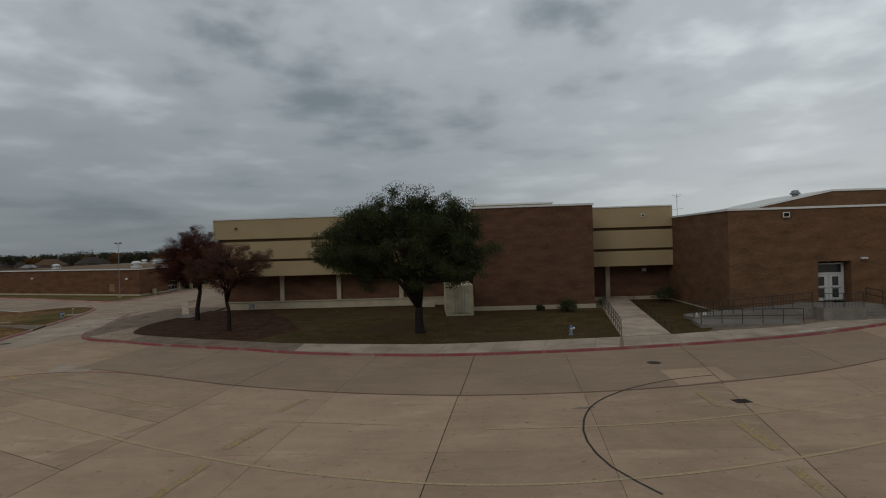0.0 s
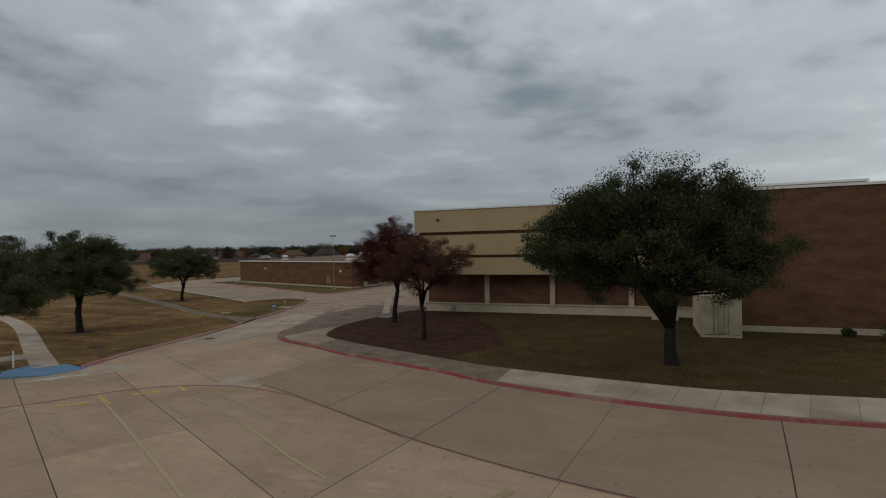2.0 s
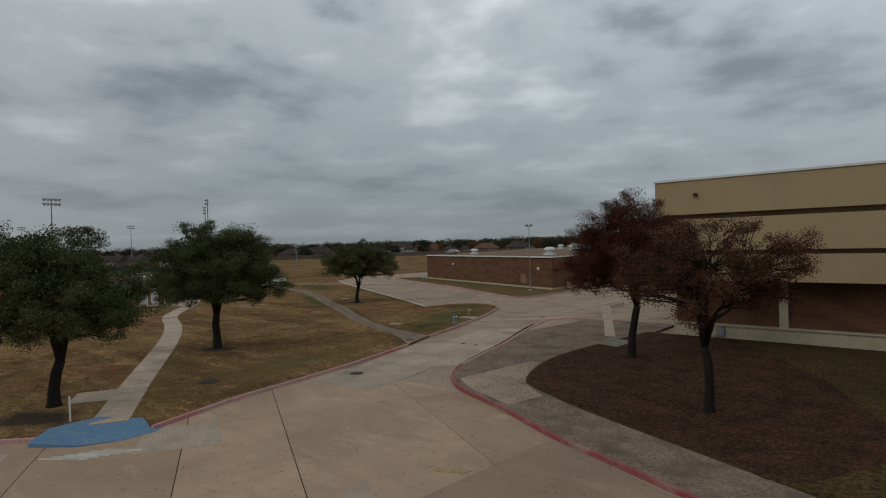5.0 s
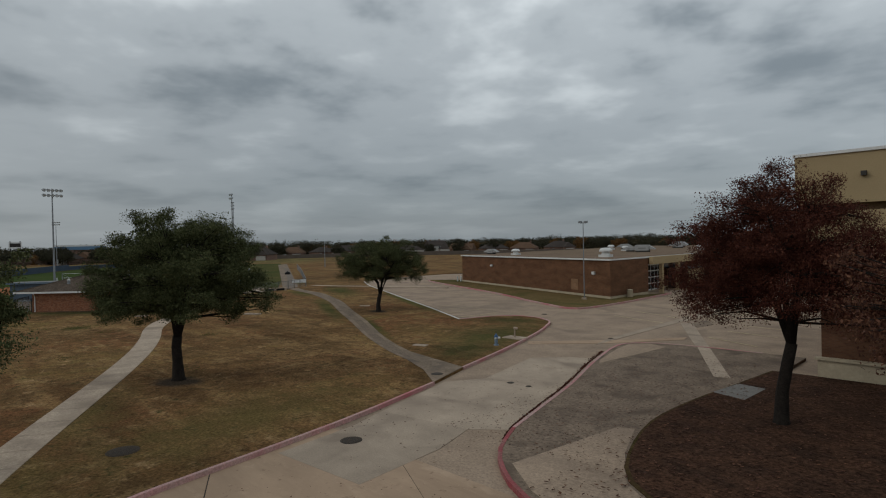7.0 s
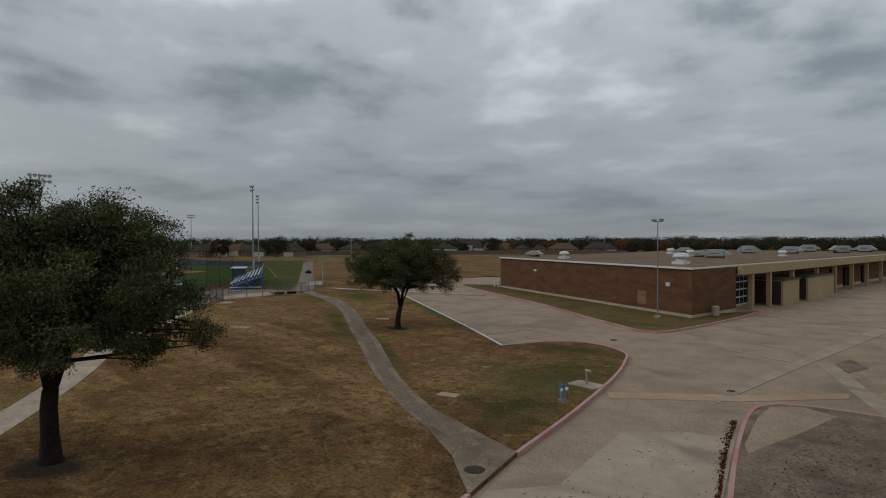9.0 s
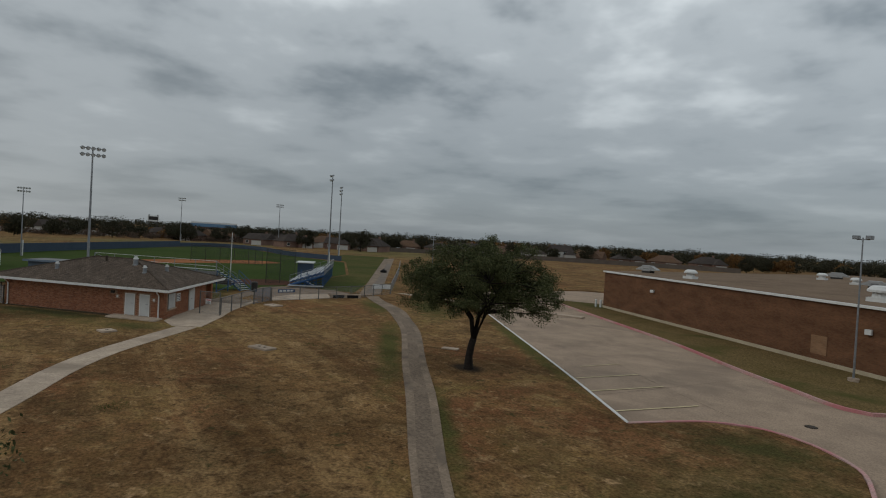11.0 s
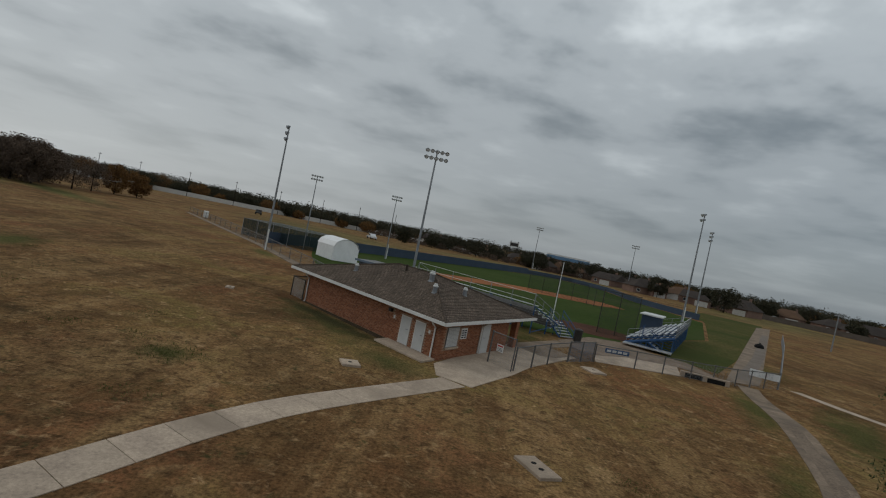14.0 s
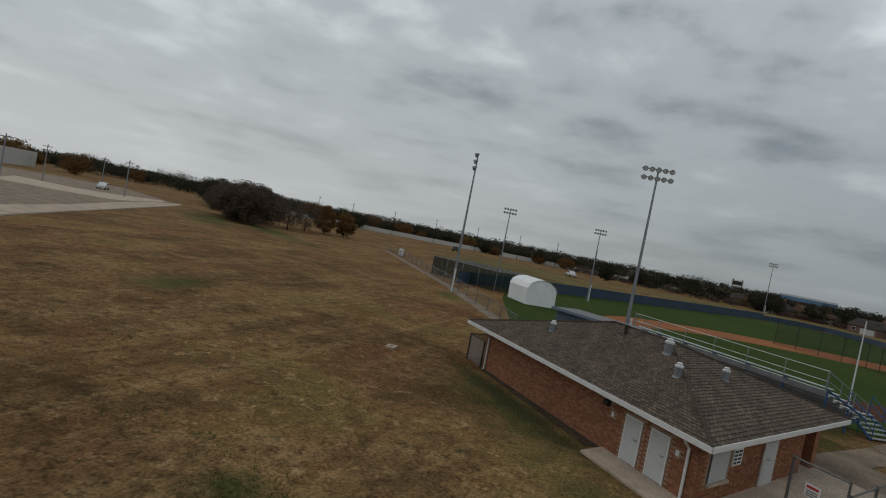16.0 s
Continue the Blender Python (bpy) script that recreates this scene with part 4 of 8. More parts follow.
# lighter new walk along the kerb in front of the school
new_in = [(-10.9, 37.75), (-4.6, 36.65), (-1.0, 36.35), (4.4, 36.85), (9.9, 37.4)]
new_out = [(-10.8, 35.1), (-5.9, 33.8), (-0.9, 33.15), (4.0, 33.4), (8.9, 34.0)]
slab_walk("front_walk", new_in, new_out, KERB + 0.005, "pale concrete walk with cut joints behind the red kerb", M["concrete_new"], 1.55, 0.06)
slab_walk("front_walk_east", [(10.0, 37.4), (13.8, 38.0), (16.5, 38.9), (22.2, 40.2), (28.7, 43.4), (40, 47.5)], [(9.2, 34.1), (13.0, 34.8), (16.2, 35.6), (22.1, 37.5), (27.8, 40.2), (38, 45.4)], KERB + 0.005, "pale concrete walk past the school entrance", M["concrete_new"], 1.8, 0.06)
rise = lambda x, y: KERB + 0.02 + max(0.0, (y - 37.6) / 22.6) * 0.27
slab_walk("entrance_walk", [(9.95, 37.45), (11.95, 50.0), (13.9, 60.2)], [(13.3, 38.0), (15.0, 50.0), (16.5, 60.2)], rise, "sloping concrete walk up to the school wall", M["walkway"], 2.4, 0.3)

# blue ramp, hatching, patches
single("blue_ramp", prism(bm_new(), [(-35.5, 28.2), (-34.2, 29.2), (-33.6, 30.4), (-33.65, 31.6), (-34.2, 32.2), (-35.5, 32.0), (-36.9, 30.8), (-36.8, 29.1)], -0.05, lambda x, y: 0.012 + 0.14 * min(1.0, max(0.0, (-34.2 - x - 0.35 * (y - 31)) / 2.2))), M["blue_paint"], "blue painted kerb ramp at the end of the walk", "ramp", kind="structure")
hatch = thing("hatched_marking", "worn white hatching in front of the blue ramp", "road marking", kind="structure")
for k in range(6):
    u = k / 5
    part("stripe", paint_strip(bm_new(), [(-33.9 + 0.75 * u, 28.1 + 1.6 * u), (-32.6 + 0.55 * u, 29.1 + 1.4 * u)], 0.14), M["white_paint"], hatch)


def patch(quad, material, label, z=0.0):
    ccw = sum((q[0] - p[0]) * (q[1] + p[1]) for p, q in zip(quad, quad[1:] + quad[:1])) < 0
    single("patch", prism(bm_new(), quad if ccw else quad[::-1], z - 0.02, z + 0.005), M[material], label, "patch", kind="structure")


patch([(-31.9, 30.1), (-34.2, 31.5), (-32.8, 33.5), (-30.4, 32.4)], "walkway", "pale square repair in the concrete drive")
patch([(-31.7, 39.8), (-35.45, 39.5), (-35.9, 42.7), (-36.5, 44.4), (-32.6, 45.0), (-32.0, 43.1)], "concrete_new", "newer concrete bay of the drive")
patch([(-38.2, 25.4), (-35.2, 27.6), (-33.4, 26.6), (-36.4, 24.0)], "concrete_new", "pale worn concrete in front of the kerb")
patch([(-36.5, 44.4), (-37.9, 49.2), (-36.9, 50.9), (-38.1, 56.0), (-36.6, 57.5), (-35.2, 58.0), (-33.3, 52.2), (-32.3, 48.7), (-31.5, 45.9), (-32.6, 45.0)], "concrete_new", "wide pale bay of newer concrete in the drive", 0.002)
patch([(-41.3, 60.0), (-40.7, 59.3), (-36.9, 62.7), (-34.1, 66.4), (-34.3, 67.4), (-37.0, 64.0)], "concrete", "pale strip of newer concrete across the drive", 0.002)
patch([(-37.4, 61.4), (-37.35, 72.4), (-36.95, 90.5), (-36.8, 105), (-37.9, 105), (-38.0, 95.9), (-38.1, 76), (-37.9, 64.1)], "concrete_new", "long pale strip of concrete through the yard", 0.004)
patch([(-37.15, 73.1), (-36.4, 73.5), (-31.7, 64.3), (-32.4, 64.1)], "walkway", "straight pale strip of concrete across the yard", 0.006)
patch([(-32.3, 63.9), (-31.6, 63.9), (-28.3, 57.4), (-29.0, 57.3)], "walkway", "straight pale strip of concrete across the apron", KERB)
patch([(-36.5, 73.3), (-36.2, 75.7), (-35.0, 73.8), (-35.4, 71.8)], "apron", "dark patch of older concrete in the yard")
patch([(-34.3, 56.6), (-33.8, 60.4), (-33.6, 62.8), (-34.8, 63.2), (-35.65, 62.3), (-35.45, 60.5), (-34.7, 57.4)], "concrete_yard", "pale tip of the concrete apron at the bend", KERB)
patch([(-29.4, 43.4), (-29.0, 46.4), (-28.75, 48.2), (-28.25, 48.4), (-27.45, 46.2), (-26.4, 44.3), (-24.7, 43.0), (-25.1, 41.2), (-27.9, 42.3)], "concrete_yard", "paler corner of the concrete apron", KERB)
patch([(-28.0, 54.5), (-27.7, 56.5), (-26.6, 56.3), (-26.7, 54.1)], "galv_pad", "grey concrete pad at the edge of the leaf bed", KERB + 0.04)
patch([(-23.6, 30.9), (-24.5, 33.5), (-22.9, 32.5), (-21.3, 31.6), (-21.3, 30.95)], "concrete_new", "pale wedge of concrete beside the red line", 0.001)
patch([(9.3, 28.2), (12.2, 28.7), (12.0, 26.1), (9.2, 25.2)], "concrete", "newer concrete square by the manhole", 0.001)
patch([(10.85, 25.2), (14.8, 23.4), (16.3, 21.2), (13.6, 20.2), (11.0, 21.9)], "concrete", "newer concrete bay beside the grate", 0.001)
patch([(3.9, 22.0), (4.2, 22.2), (4.9, 22.2), (4.8, 22.05), (4.4, 21.95)], "apron", "dark oily spot on the concrete", 0.001)
single("apron_joint", paint_strip(bm_new(), [(-30.3, 46.5), (-28.9, 46.4)], 0.02, KERB + 0.007), M["joint"], "dark joint in the concrete apron", "joint", kind="structure")
red_line = [(24.5, 31.6), (20.3, 29.2), (16.1, 27.1), (11.6, 25.65), (7.6, 24.7), (4, 24.25), (0.5, 24.2), (-3.2, 24.6), (-7.1, 25.5), (-11.2, 26.9), (-15.3, 28.8), (-18.9, 30.4), (-21.6, 30.9), (-23.9, 30.6), (-25.8, 29.7), (-27, 28.5), (-27.9, 27), (-28.9, 25.4), (-30.7, 23.6), (-35, 19)]
single("red_line", paint_strip(bm_new(), smooth_line(red_line[11:], 0.6), 0.11, 0.0115), M["red_paint"], "worn red fire lane line on the concrete", "road marking", kind="structure")
single("red_line_worn", paint_strip(bm_new(), smooth_line(red_line[:12], 0.6), 0.03, 0.0115), M["red_paint"], "thin remains of a red line along a joint", "road marking", kind="structure")
lane_edge = red_line[:11] + [(-18.9, 30.5), (-22.5, 31.95)]
single("lane_edge_joint", paint_strip(bm_new(), [(x, y + 0.07) for x, y in smooth_line(lane_edge, 0.6)], 0.032, 0.0125), M["joint"], "dark filled joint along the edge of the outer lane", "joint", kind="structure")

lane_in = [q for q in smooth_line(lane_edge[:13], 1.0)]
lane_out = sides_of(smooth_line(KERB_E[2:16], 1.0), 0.0, 0.0)[0]
lane_out = [(x - 0.05, y - 0.14) for x, y in lane_out if -22.5 < x < 26]
single("outer_lane", prism(bm_new(), (lane_in + lane_out[::-1])[::-1], -0.006, 0.0035), M["concrete_lane"], "darker stained concrete of the lane along the red kerb", "pavement", kind="structure")
for (x0, y0), (x1, y1), w in (((-0.4, 24.3), (0.35, 32.85), 0.035), ((11.2, 25.6), (12.55, 34.3), 0.035), ((-11.25, 27.0), (-10.45, 34.6), 0.035), ((4.8, 24.4), (5.55, 33.2), 0.016), ((-6.0, 25.3), (-5.35, 33.4), 0.016), ((-16.2, 29.2), (-15.9, 36.9), 0.03), ((18.2, 28.3), (19.4, 36.1), 0.03)):
    single("lane_joint", paint_strip(bm_new(), [(x0, y0), ((x0 + x1) / 2 + 0.02, (y0 + y1) / 2), (x1, y1)], w, 0.0075), M["joint"], "dark filled joint across the outer lane", "joint", kind="structure")


def marking(line, width, material, label, z=0.0105):
    single("painted_line", paint_strip(bm_new(), smooth_line(line, 0.8), width, z), material, label, "road marking", kind="structure")


marking([(-26.9, 27.4), (-22.6, 25.1), (-18.6, 22.9), (-12.1, 19.3), (-9.6, 18.05), (-5.4, 16.3), (-1.4, 15.3), (1.7, 15.1), (4, 15.35), (7.2, 16), (12.4, 17.75), (18, 20.4)], 0.13, M["faint_paint"], "long faded yellow lane line on concrete")
marking([(0.5, 19.75), (4.2, 19.85), (7.2, 20.2), (11.6, 21.3), (14.3, 22.3), (19, 24.6)], 0.12, M["faint_paint"], "faded yellow stall line on concrete")
marking([(4.8, 14.4), (4.0, 16.2), (3.75, 18.3), (4.1, 20.6), (5.1, 22.9), (7.0, 24.9), (9.4, 26.35), (11.4, 26.95)], 0.065, M["rubber"], "curved black tyre mark on concrete", 0.015)

for x0, y0, x1, y1, w in ((-7.0, 24.2, -7.6, 22.4, 0.3), (-7.5, 20.3, -8.0, 18.2, 0.34), (-8.0, 16.9, -8.4, 14.6, 0.32), (9.5, 24.0, 9.45, 21.9, 0.3), (9.3, 20.3, 9.15, 17.3, 0.36), (8.9, 16.1, 8.75, 13.8, 0.34)):
    single("lane_bar", paint_strip(bm_new(), [(x0, y0), (x1, y1)], w, 0.012), M["yellow_worn"], "worn wide yellow bar on the concrete", "road marking", kind="structure")
marking([(-7.0, 21.1), (-4.6, 20.7), (-2.4, 20.4)], 0.1, M["faint_paint"], "short faded yellow stall line")
marking([(-18.0, 26.4), (-16.1, 25.4), (-14.1, 24.2), (-12.1, 23.2)], 0.1, M["faint_paint"], "short faded yellow stall line")
for line in ([(-27.1, 27.5), (-25.3, 26.7)], [(-25.0, 30.0), (-23.9, 29.4)]):
    single("bay_bar", paint_strip(bm_new(), line, 0.16, 0.0125), M["yellow_paint"], "yellow bar beside the red line", "road marking", kind="structure")


def arrow(x, y, turn_z, size=1.0, material="yellow_paint"):
    """A worn turning arrow with a hooked tail."""
    pts = [(-0.8, 0.02), (-0.32, -0.34), (-0.32, -0.14), (0.3, -0.14), (0.55, -0.42), (0.8, -0.34), (0.72, 0.04), (0.4, 0.16), (-0.32, 0.16), (-0.32, 0.36)]
    c_, s_ = math.cos(radians(turn_z)) * size, math.sin(radians(turn_z)) * size
    single("arrow_marking", prism(bm_new(), [(x + p * c_ - q * s_, y + p * s_ + q * c_) for p, q in pts], 0.0, 0.013), M[material], "worn yellow turning arrow on the concrete", "road marking", kind="structure")


arrow(-26.9, 26.1, 232, 0.85)
arrow(-25.4, 28.6, 232, 0.85)
arrow(-22.2, 30.05, 215, 0.8, "yellow_worn")
arrow(-22.9, 35.3, 215, 0.7, "yellow_worn")
for line in ([(-22.5, 22.9), (-25.8, 24.6)], [(-20.8, 24.2), (-24.3, 26.0)], [(-19.9, 26.1), (-23.4, 27.7)], [(-19.0, 26.9), (-22.9, 28.8)], [(-17.3, 27.3), (-22.3, 29.7)]):
    single("stall_line", paint_strip(bm_new(), line, 0.16, 0.0095), M["ghost_paint"], "nearly worn away stall line on concrete", "road marking", kind="structure")
for line, w in (([(-53.0, 65.3), (-52.0, 69.8)], 0.11), ([(-55.8, 66.4), (-54.9, 71.3)], 0.11), ([(-57.9, 67.8), (-57.2, 72.3)], 0.1), ([(-59.8, 70.6), (-59.5, 73.5)], 0.08),
                ([(-42.9, 77.7), (-38.5, 75.7)], 0.1), ([(-43.0, 74.1), (-38.2, 72.5)], 0.1), ([(-42.6, 83.3), (-38.4, 82.0)], 0.1), ([(-42.2, 87.4), (-38.3, 88.4)], 0.1), ([(-42.1, 97.3), (-38.2, 91.2)], 0.1), ([(-42.4, 101.7), (-39.2, 102.7)], 0.1),
                ([(-33.3, 68.2), (-30.0, 66.6)], 0.1), ([(-33.2, 71.3), (-30.0, 70.5)], 0.1), ([(-33.2, 74.4), (-30.0, 73.8)], 0.1), ([(-31.6, 64.9), (-28.6, 64.5)], 0.1)):
    single("stall_line", paint_strip(bm_new(), line, w, 0.014), M["pale_line"], "thin faded stall line on the yard concrete", "road marking", kind="structure")
for line in ([(-64.9, 75.5), (-59.7, 73.4), (-55.1, 71.4), (-48.5, 68.9)], [(-55.1, 66.4), (-54.6, 72.8), (-54.2, 78.2)], [(-66.0, 72.6), (-65.5, 84.5)], [(-76.5, 78.2), (-76.0, 89.5)]):
    single("lot_joint", paint_strip(bm_new(), line, 0.02, 0.004), M["apron"], "dark joint in the car park concrete", "joint", kind="structure")
# small kerbed island at the end of the red line
isl = [(-31.4, 22.4), (-30.1, 23.2), (-29.1, 23.3), (-28.9, 22.9), (-29.8, 21.9), (-31.0, 21.5)]
single("island", prism(bm_new(), isl[::-1], -0.05, KERB), M["concrete_new"], "small raised concrete island with worn kerb", "island", kind="structure")
kerb("kerb_round", isl + isl[:1], M["pink_kerb"], "worn kerb round the small island", 0.14)
single("painted_line", paint_strip(bm_new(), [(-28.4, 23.0), (-28.6, 25.0)], 0.1, 0.016), M["white_paint"], "thin white line by the island", "road marking", kind="structure")
for quad in ([(21.4, 37.45), (22.6, 37.95), (22.5, 38.3), (21.3, 37.8)], [(23.4, 38.3), (24.6, 38.85), (24.5, 39.2), (23.3, 38.6)]):
    patch(quad, "white_paint", "white paint on the walk by the steps", KERB + 0.006)

# ---- the school ----
school = thing("school_building", "two-storey school of dark brick and cream panels", "building")
# brick block that stands forward
part("brick_block", boxed(0.7, 11.85, 53.6, 66, 0.55, 9.68), M["brick"], school)
part("block_plinth", boxed(0.62, 11.93, 53.52, 66, -0.2, 0.55), M["plinth"], school, "cream concrete plinth")
part("coping", boxed(0.6, 11.95, 53.5, 66.1, 9.68, 9.86), M["white_trim"], school, "white metal coping")
part("roof_parapet", boxed(0.8, 8.4, 55.2, 66, 9.7, 10.05), M["stucco"], school)
part("parapet_coping", boxed(0.75, 8.5, 55.1, 66.1, 10.05, 10.2), M["white_trim"], school, "white metal coping")


def panel_wing(x0, x1, z_wall):
    """A wing whose cream panels overhang a brick ground floor with cream posts."""
    part("ground_floor_wall", boxed(x0 + 0.5, x1, 60.3, 100, z_wall, 3.8), M["brick"], school)
    part("upper_core", boxed(x0 + 0.25, x1, 59.0, 100, 3.75, 9.5), M["stucco_dark"], school, "brown recessed bands")
    for z0, z1 in ((3.72, 5.22), (5.48, 7.32), (7.62, 9.62)):
        part("cream_panel", boxed(x0, x1 + 0.05, 58.5, 100, z0, z1), M["stucco"], school, "cream stucco panel band")
    part("panel_coping", boxed(x0 - 0.06, x1 + 0.04, 58.42, 100, 9.62, 9.74), M["white_trim"], school, "thin white coping")


panel_wing(-26.0, 0.7, 0.9)
panel_wing(11.85, 20.8, 0.45)
part("wing_plinth", boxed(-25.6, 0.7, 60.05, 61, -0.2, 0.9), M["plinth"], school, "cream concrete plinth")
part("wing_plinth_ledge", boxed(-25.7, 0.7, 59.95, 60.3, 0.9, 1.0), M["plinth"], school, "cream concrete ledge")
for x in (-19.5, -13.45, -6.85, 0.05):
    part("post", boxed(x - 0.22, x + 0.22, 60.02, 60.3, 1.0, 3.75), M["plinth"], school, "cream concrete post")
part("post", boxed(14.4, 14.85, 60.02, 60.3, 0.4, 3.75), M["plinth"], school, "cream concrete post")
part("wing_plinth_east", boxed(11.85, 20.8, 60.05, 61, -0.2, 0.5), M["plinth"], school, "cream concrete plinth")


def wall_vent(x, y, z, w=0.34, h=0.34):
    v = part("wall_vent", boxed(x - w / 2, x + w / 2, y - 0.07, y, z - h / 2, z + h / 2), M["white_metal"], school, "white wall vent")
    part("louvre", boxed(x - w / 2 + 0.06, x + w / 2 - 0.06, y - 0.085, y - 0.07, z - h / 2 + 0.07, z + h / 2 - 0.07), M["dark"], v)


wall_vent(17.9, 58.5, 8.75)
wall_vent(25.2, 46.0, 7.95, 0.5, 0.42)
for x, z in ((-23.6, 8.75), (-9.4, 8.75)):
    part("wall_lamp", boxed(x - 0.09, x + 0.09, 58.3, 58.5, z - 0.09, z + 0.09), M["dark_metal"], school)
part("wall_lamp", boxed(-3.6, -3.3, 60.15, 60.3, 3.1, 3.35), M["white_metal"], school)
part("wall_lamp", boxed(18.2, 18.6, 60.1, 60.3, 3.05, 3.35), M["white_metal"], school)
part("meter_box", boxed(-23.0, -22.6, 59.85, 60.05, 0.3, 0.8), M["galvanised"], school)
part("wall_pipe", tube(bm_new(), [(-23.1, 59.9, 0.1), (-23.1, 59.9, 0.35)], 0.05), M["galvanised"], school)

# brick hall with the entrance
hall = thing("school_hall", "brown brick school hall with recessed glass entrance", "building")
for ext in ((20.8, 27.66, 46.2, 60.4, 0.25, 8.4), (30.2, 62.0, 46.2, 60.4, 0.25, 8.4), (27.66, 30.2, 46.2, 60.4, 4.2, 8.4), (27.66, 30.2, 48.6, 60.4, 0.25, 4.2)):
    part("wall", boxed(*ext), M["brick_tan"], hall)
part("hall_plinth", boxed(20.75, 27.6, 46.15, 60.4, -0.2, 0.25), M["plinth"], hall)
part("coping", boxed(20.7, 62.1, 46.1, 60.5, 8.4, 8.56), M["white_trim"], hall, "white metal coping")
b_ = bm_new()
prof = [(24.0, 8.55), (31.2, 9.95), (62.0, 9.9), (62.0, 8.55)]
for y in (50.0, 60.3):
    b_.faces.new([b_.verts.new((x, y, z)) for x, z in prof])
b_.verts.ensure_lookup_table()
for k in range(4):
    b_.faces.new((b_.verts[k], b_.verts[(k + 1) % 4], b_.verts[4 + (k + 1) % 4], b_.verts[4 + k]))
bmesh.ops.recalc_face_normals(b_, faces=b_.faces[:])
part("upper_roof", b_, M["brick_tan"], hall)
b_ = bm_new()
for (x0, z0), (x1, z1) in zip(prof[:3], prof[1:3]):
    vs = [b_.verts.new(p) for p in ((x0, 49.9, z0), (x1, 49.9, z1), (x1, 60.5, z1), (x0, 60.5, z0), (x0, 49.9, z0 + 0.16), (x1, 49.9, z1 + 0.16), (x1, 60.5, z1 + 0.16), (x0, 60.5, z0 + 0.16))]
    for q in ((0, 1, 5, 4), (4, 5, 6, 7), (3, 7, 6, 2), (0, 4, 7, 3), (1, 2, 6, 5)):
        b_.faces.new([vs[i] for i in q])
part("roof_edge", b_, M["white_trim"], hall, "white metal roof edge")
# entrance doors in the recess
DZ = 1.02
entrance = part("door_frame", box(box(box(box(boxed(27.7, 27.85, 47.03, 47.16, DZ, DZ + 3.0), 29.95, 30.15, 47.03, 47.16, DZ, DZ + 3.0), 27.85, 29.95, 47.03, 47.16, DZ + 2.9, DZ + 3.0), 27.85, 29.95, 47.03, 47.16, DZ + 2.12, DZ + 2.25), 28.85, 28.95, 47.03, 47.16, DZ, DZ + 2.12), M["door_grey"], hall, "pale grey door frame")
part("transom_glass", boxed(27.85, 29.95, 47.08, 47.084, DZ + 2.25, DZ + 2.9), M["glass"], hall)
for x in (27.87, 28.97):
    leaf = part("door_leaf", boxed(x, x + 0.96, 47.0, 47.08, DZ, DZ + 2.1), M["door_grey"], hall, "pale grey double door leaf")
    for z in (0.25, 1.2):
        part("door_pane", boxed(x + 0.24, x + 0.72, 46.985, 47.0, DZ + z, DZ + z + 0.72), M["glass"], leaf)
    part("push_bar", boxed(x + 0.1, x + 0.86, 46.94, 46.98, DZ + 1.0, DZ + 1.06), M["galvanised"], leaf)
part("wall_lamp", boxed(30.9, 31.35, 45.95, 46.2, 4.3, 4.45), M["white_metal"], hall)
part("floodlight", tube(bm_new(), [(31.1, 45.7, 4.38), (31.1, 46.2, 4.38)], 0.06), M["white_metal"], hall)
vent = thing("roof_ventilator", "grey round roof ventilator on the hall", "vent", (29.3, 52, 9.5))
part("neck", lathe(bm_new(), [(0.24, 0), (0.24, 0.42)]), M["galvanised"], vent)
part("cowl", lathe(bm_new(), [(0.28, 0.38), (0.42, 0.43), (0.43, 0.53), (0.33, 0.58), (0.28, 0.74), (0.16, 0.78)]), M["galvanised"], vent)
aerial = thing("roof_aerial", "thin television aerial on the school roof", "aerial", (22.6, 62, 8.4))
part("mast", tube(bm_new(), [(0, 0, 0), (0, 0, 2.6)], 0.025, 6), M["galvanised"], aerial)
for z, w in ((2.5, 0.5), (2.3, 0.3), (1.0, 0.6)):
    part("boom", tube(bm_new(), [(-w, 0, z), (w, 0, z + 0.08)], 0.016, 6), M["galvanised"], aerial)
part("stub", tube(bm_new(), [(-2.0, 0, 0), (-2.0, 0, 0.9)], 0.04, 6), M["galvanised"], aerial)

# entrance porch, ramp and steps
porch = thing("entrance_porch", "concrete entrance porch with ramp and steps", "porch", kind="structure")
part("platform", boxed(25.6, 28.6, 42.2, 46.2, -0.1, DZ), M["porch"], porch)
b_ = bm_new()
vs = [b_.verts.new(p) for p in ((16.9, 43.4, 0.1), (25.6, 43.4, 0.1), (25.6, 45.6, 0.1), (16.9, 45.6, 0.1), (16.9, 43.4, 0.42), (25.6, 43.4, DZ), (25.6, 45.6, DZ), (16.9, 45.6, 0.42))]
for q in ((4, 5, 6, 7), (0, 1, 5, 4), (2, 3, 7, 6), (3, 0, 4, 7)):
    b_.faces.new([vs[i] for i in q])
part("ramp_upper", b_, M["porch"], porch)
b_ = bm_new()
vs = [b_.verts.new(p) for p in ((16.0, 40.0, 0.1), (23.6, 40.9, 0.1), (23.6, 43.0, 0.1), (16.4, 42.6, 0.1), (16.0, 40.0, 0.42), (23.6, 40.9, 0.2), (23.6, 43.0, 0.2), (16.4, 42.6, 0.42))]
for q in ((4, 5, 6, 7), (0, 1, 5, 4), (2, 3, 7, 6), (3, 0, 4, 7), (1, 2, 6, 5)):
    b_.faces.new([vs[i] for i in q])
part("ramp_lower", b_, M["porch"], porch)
for k in range(5):
    part("step", boxed(28.6, 31.0, 42.6 + 0.32 * k, 46.2, -0.1, DZ * (k + 1) / 6 + 0.1, bevel=0.015), M["porch"], porch)
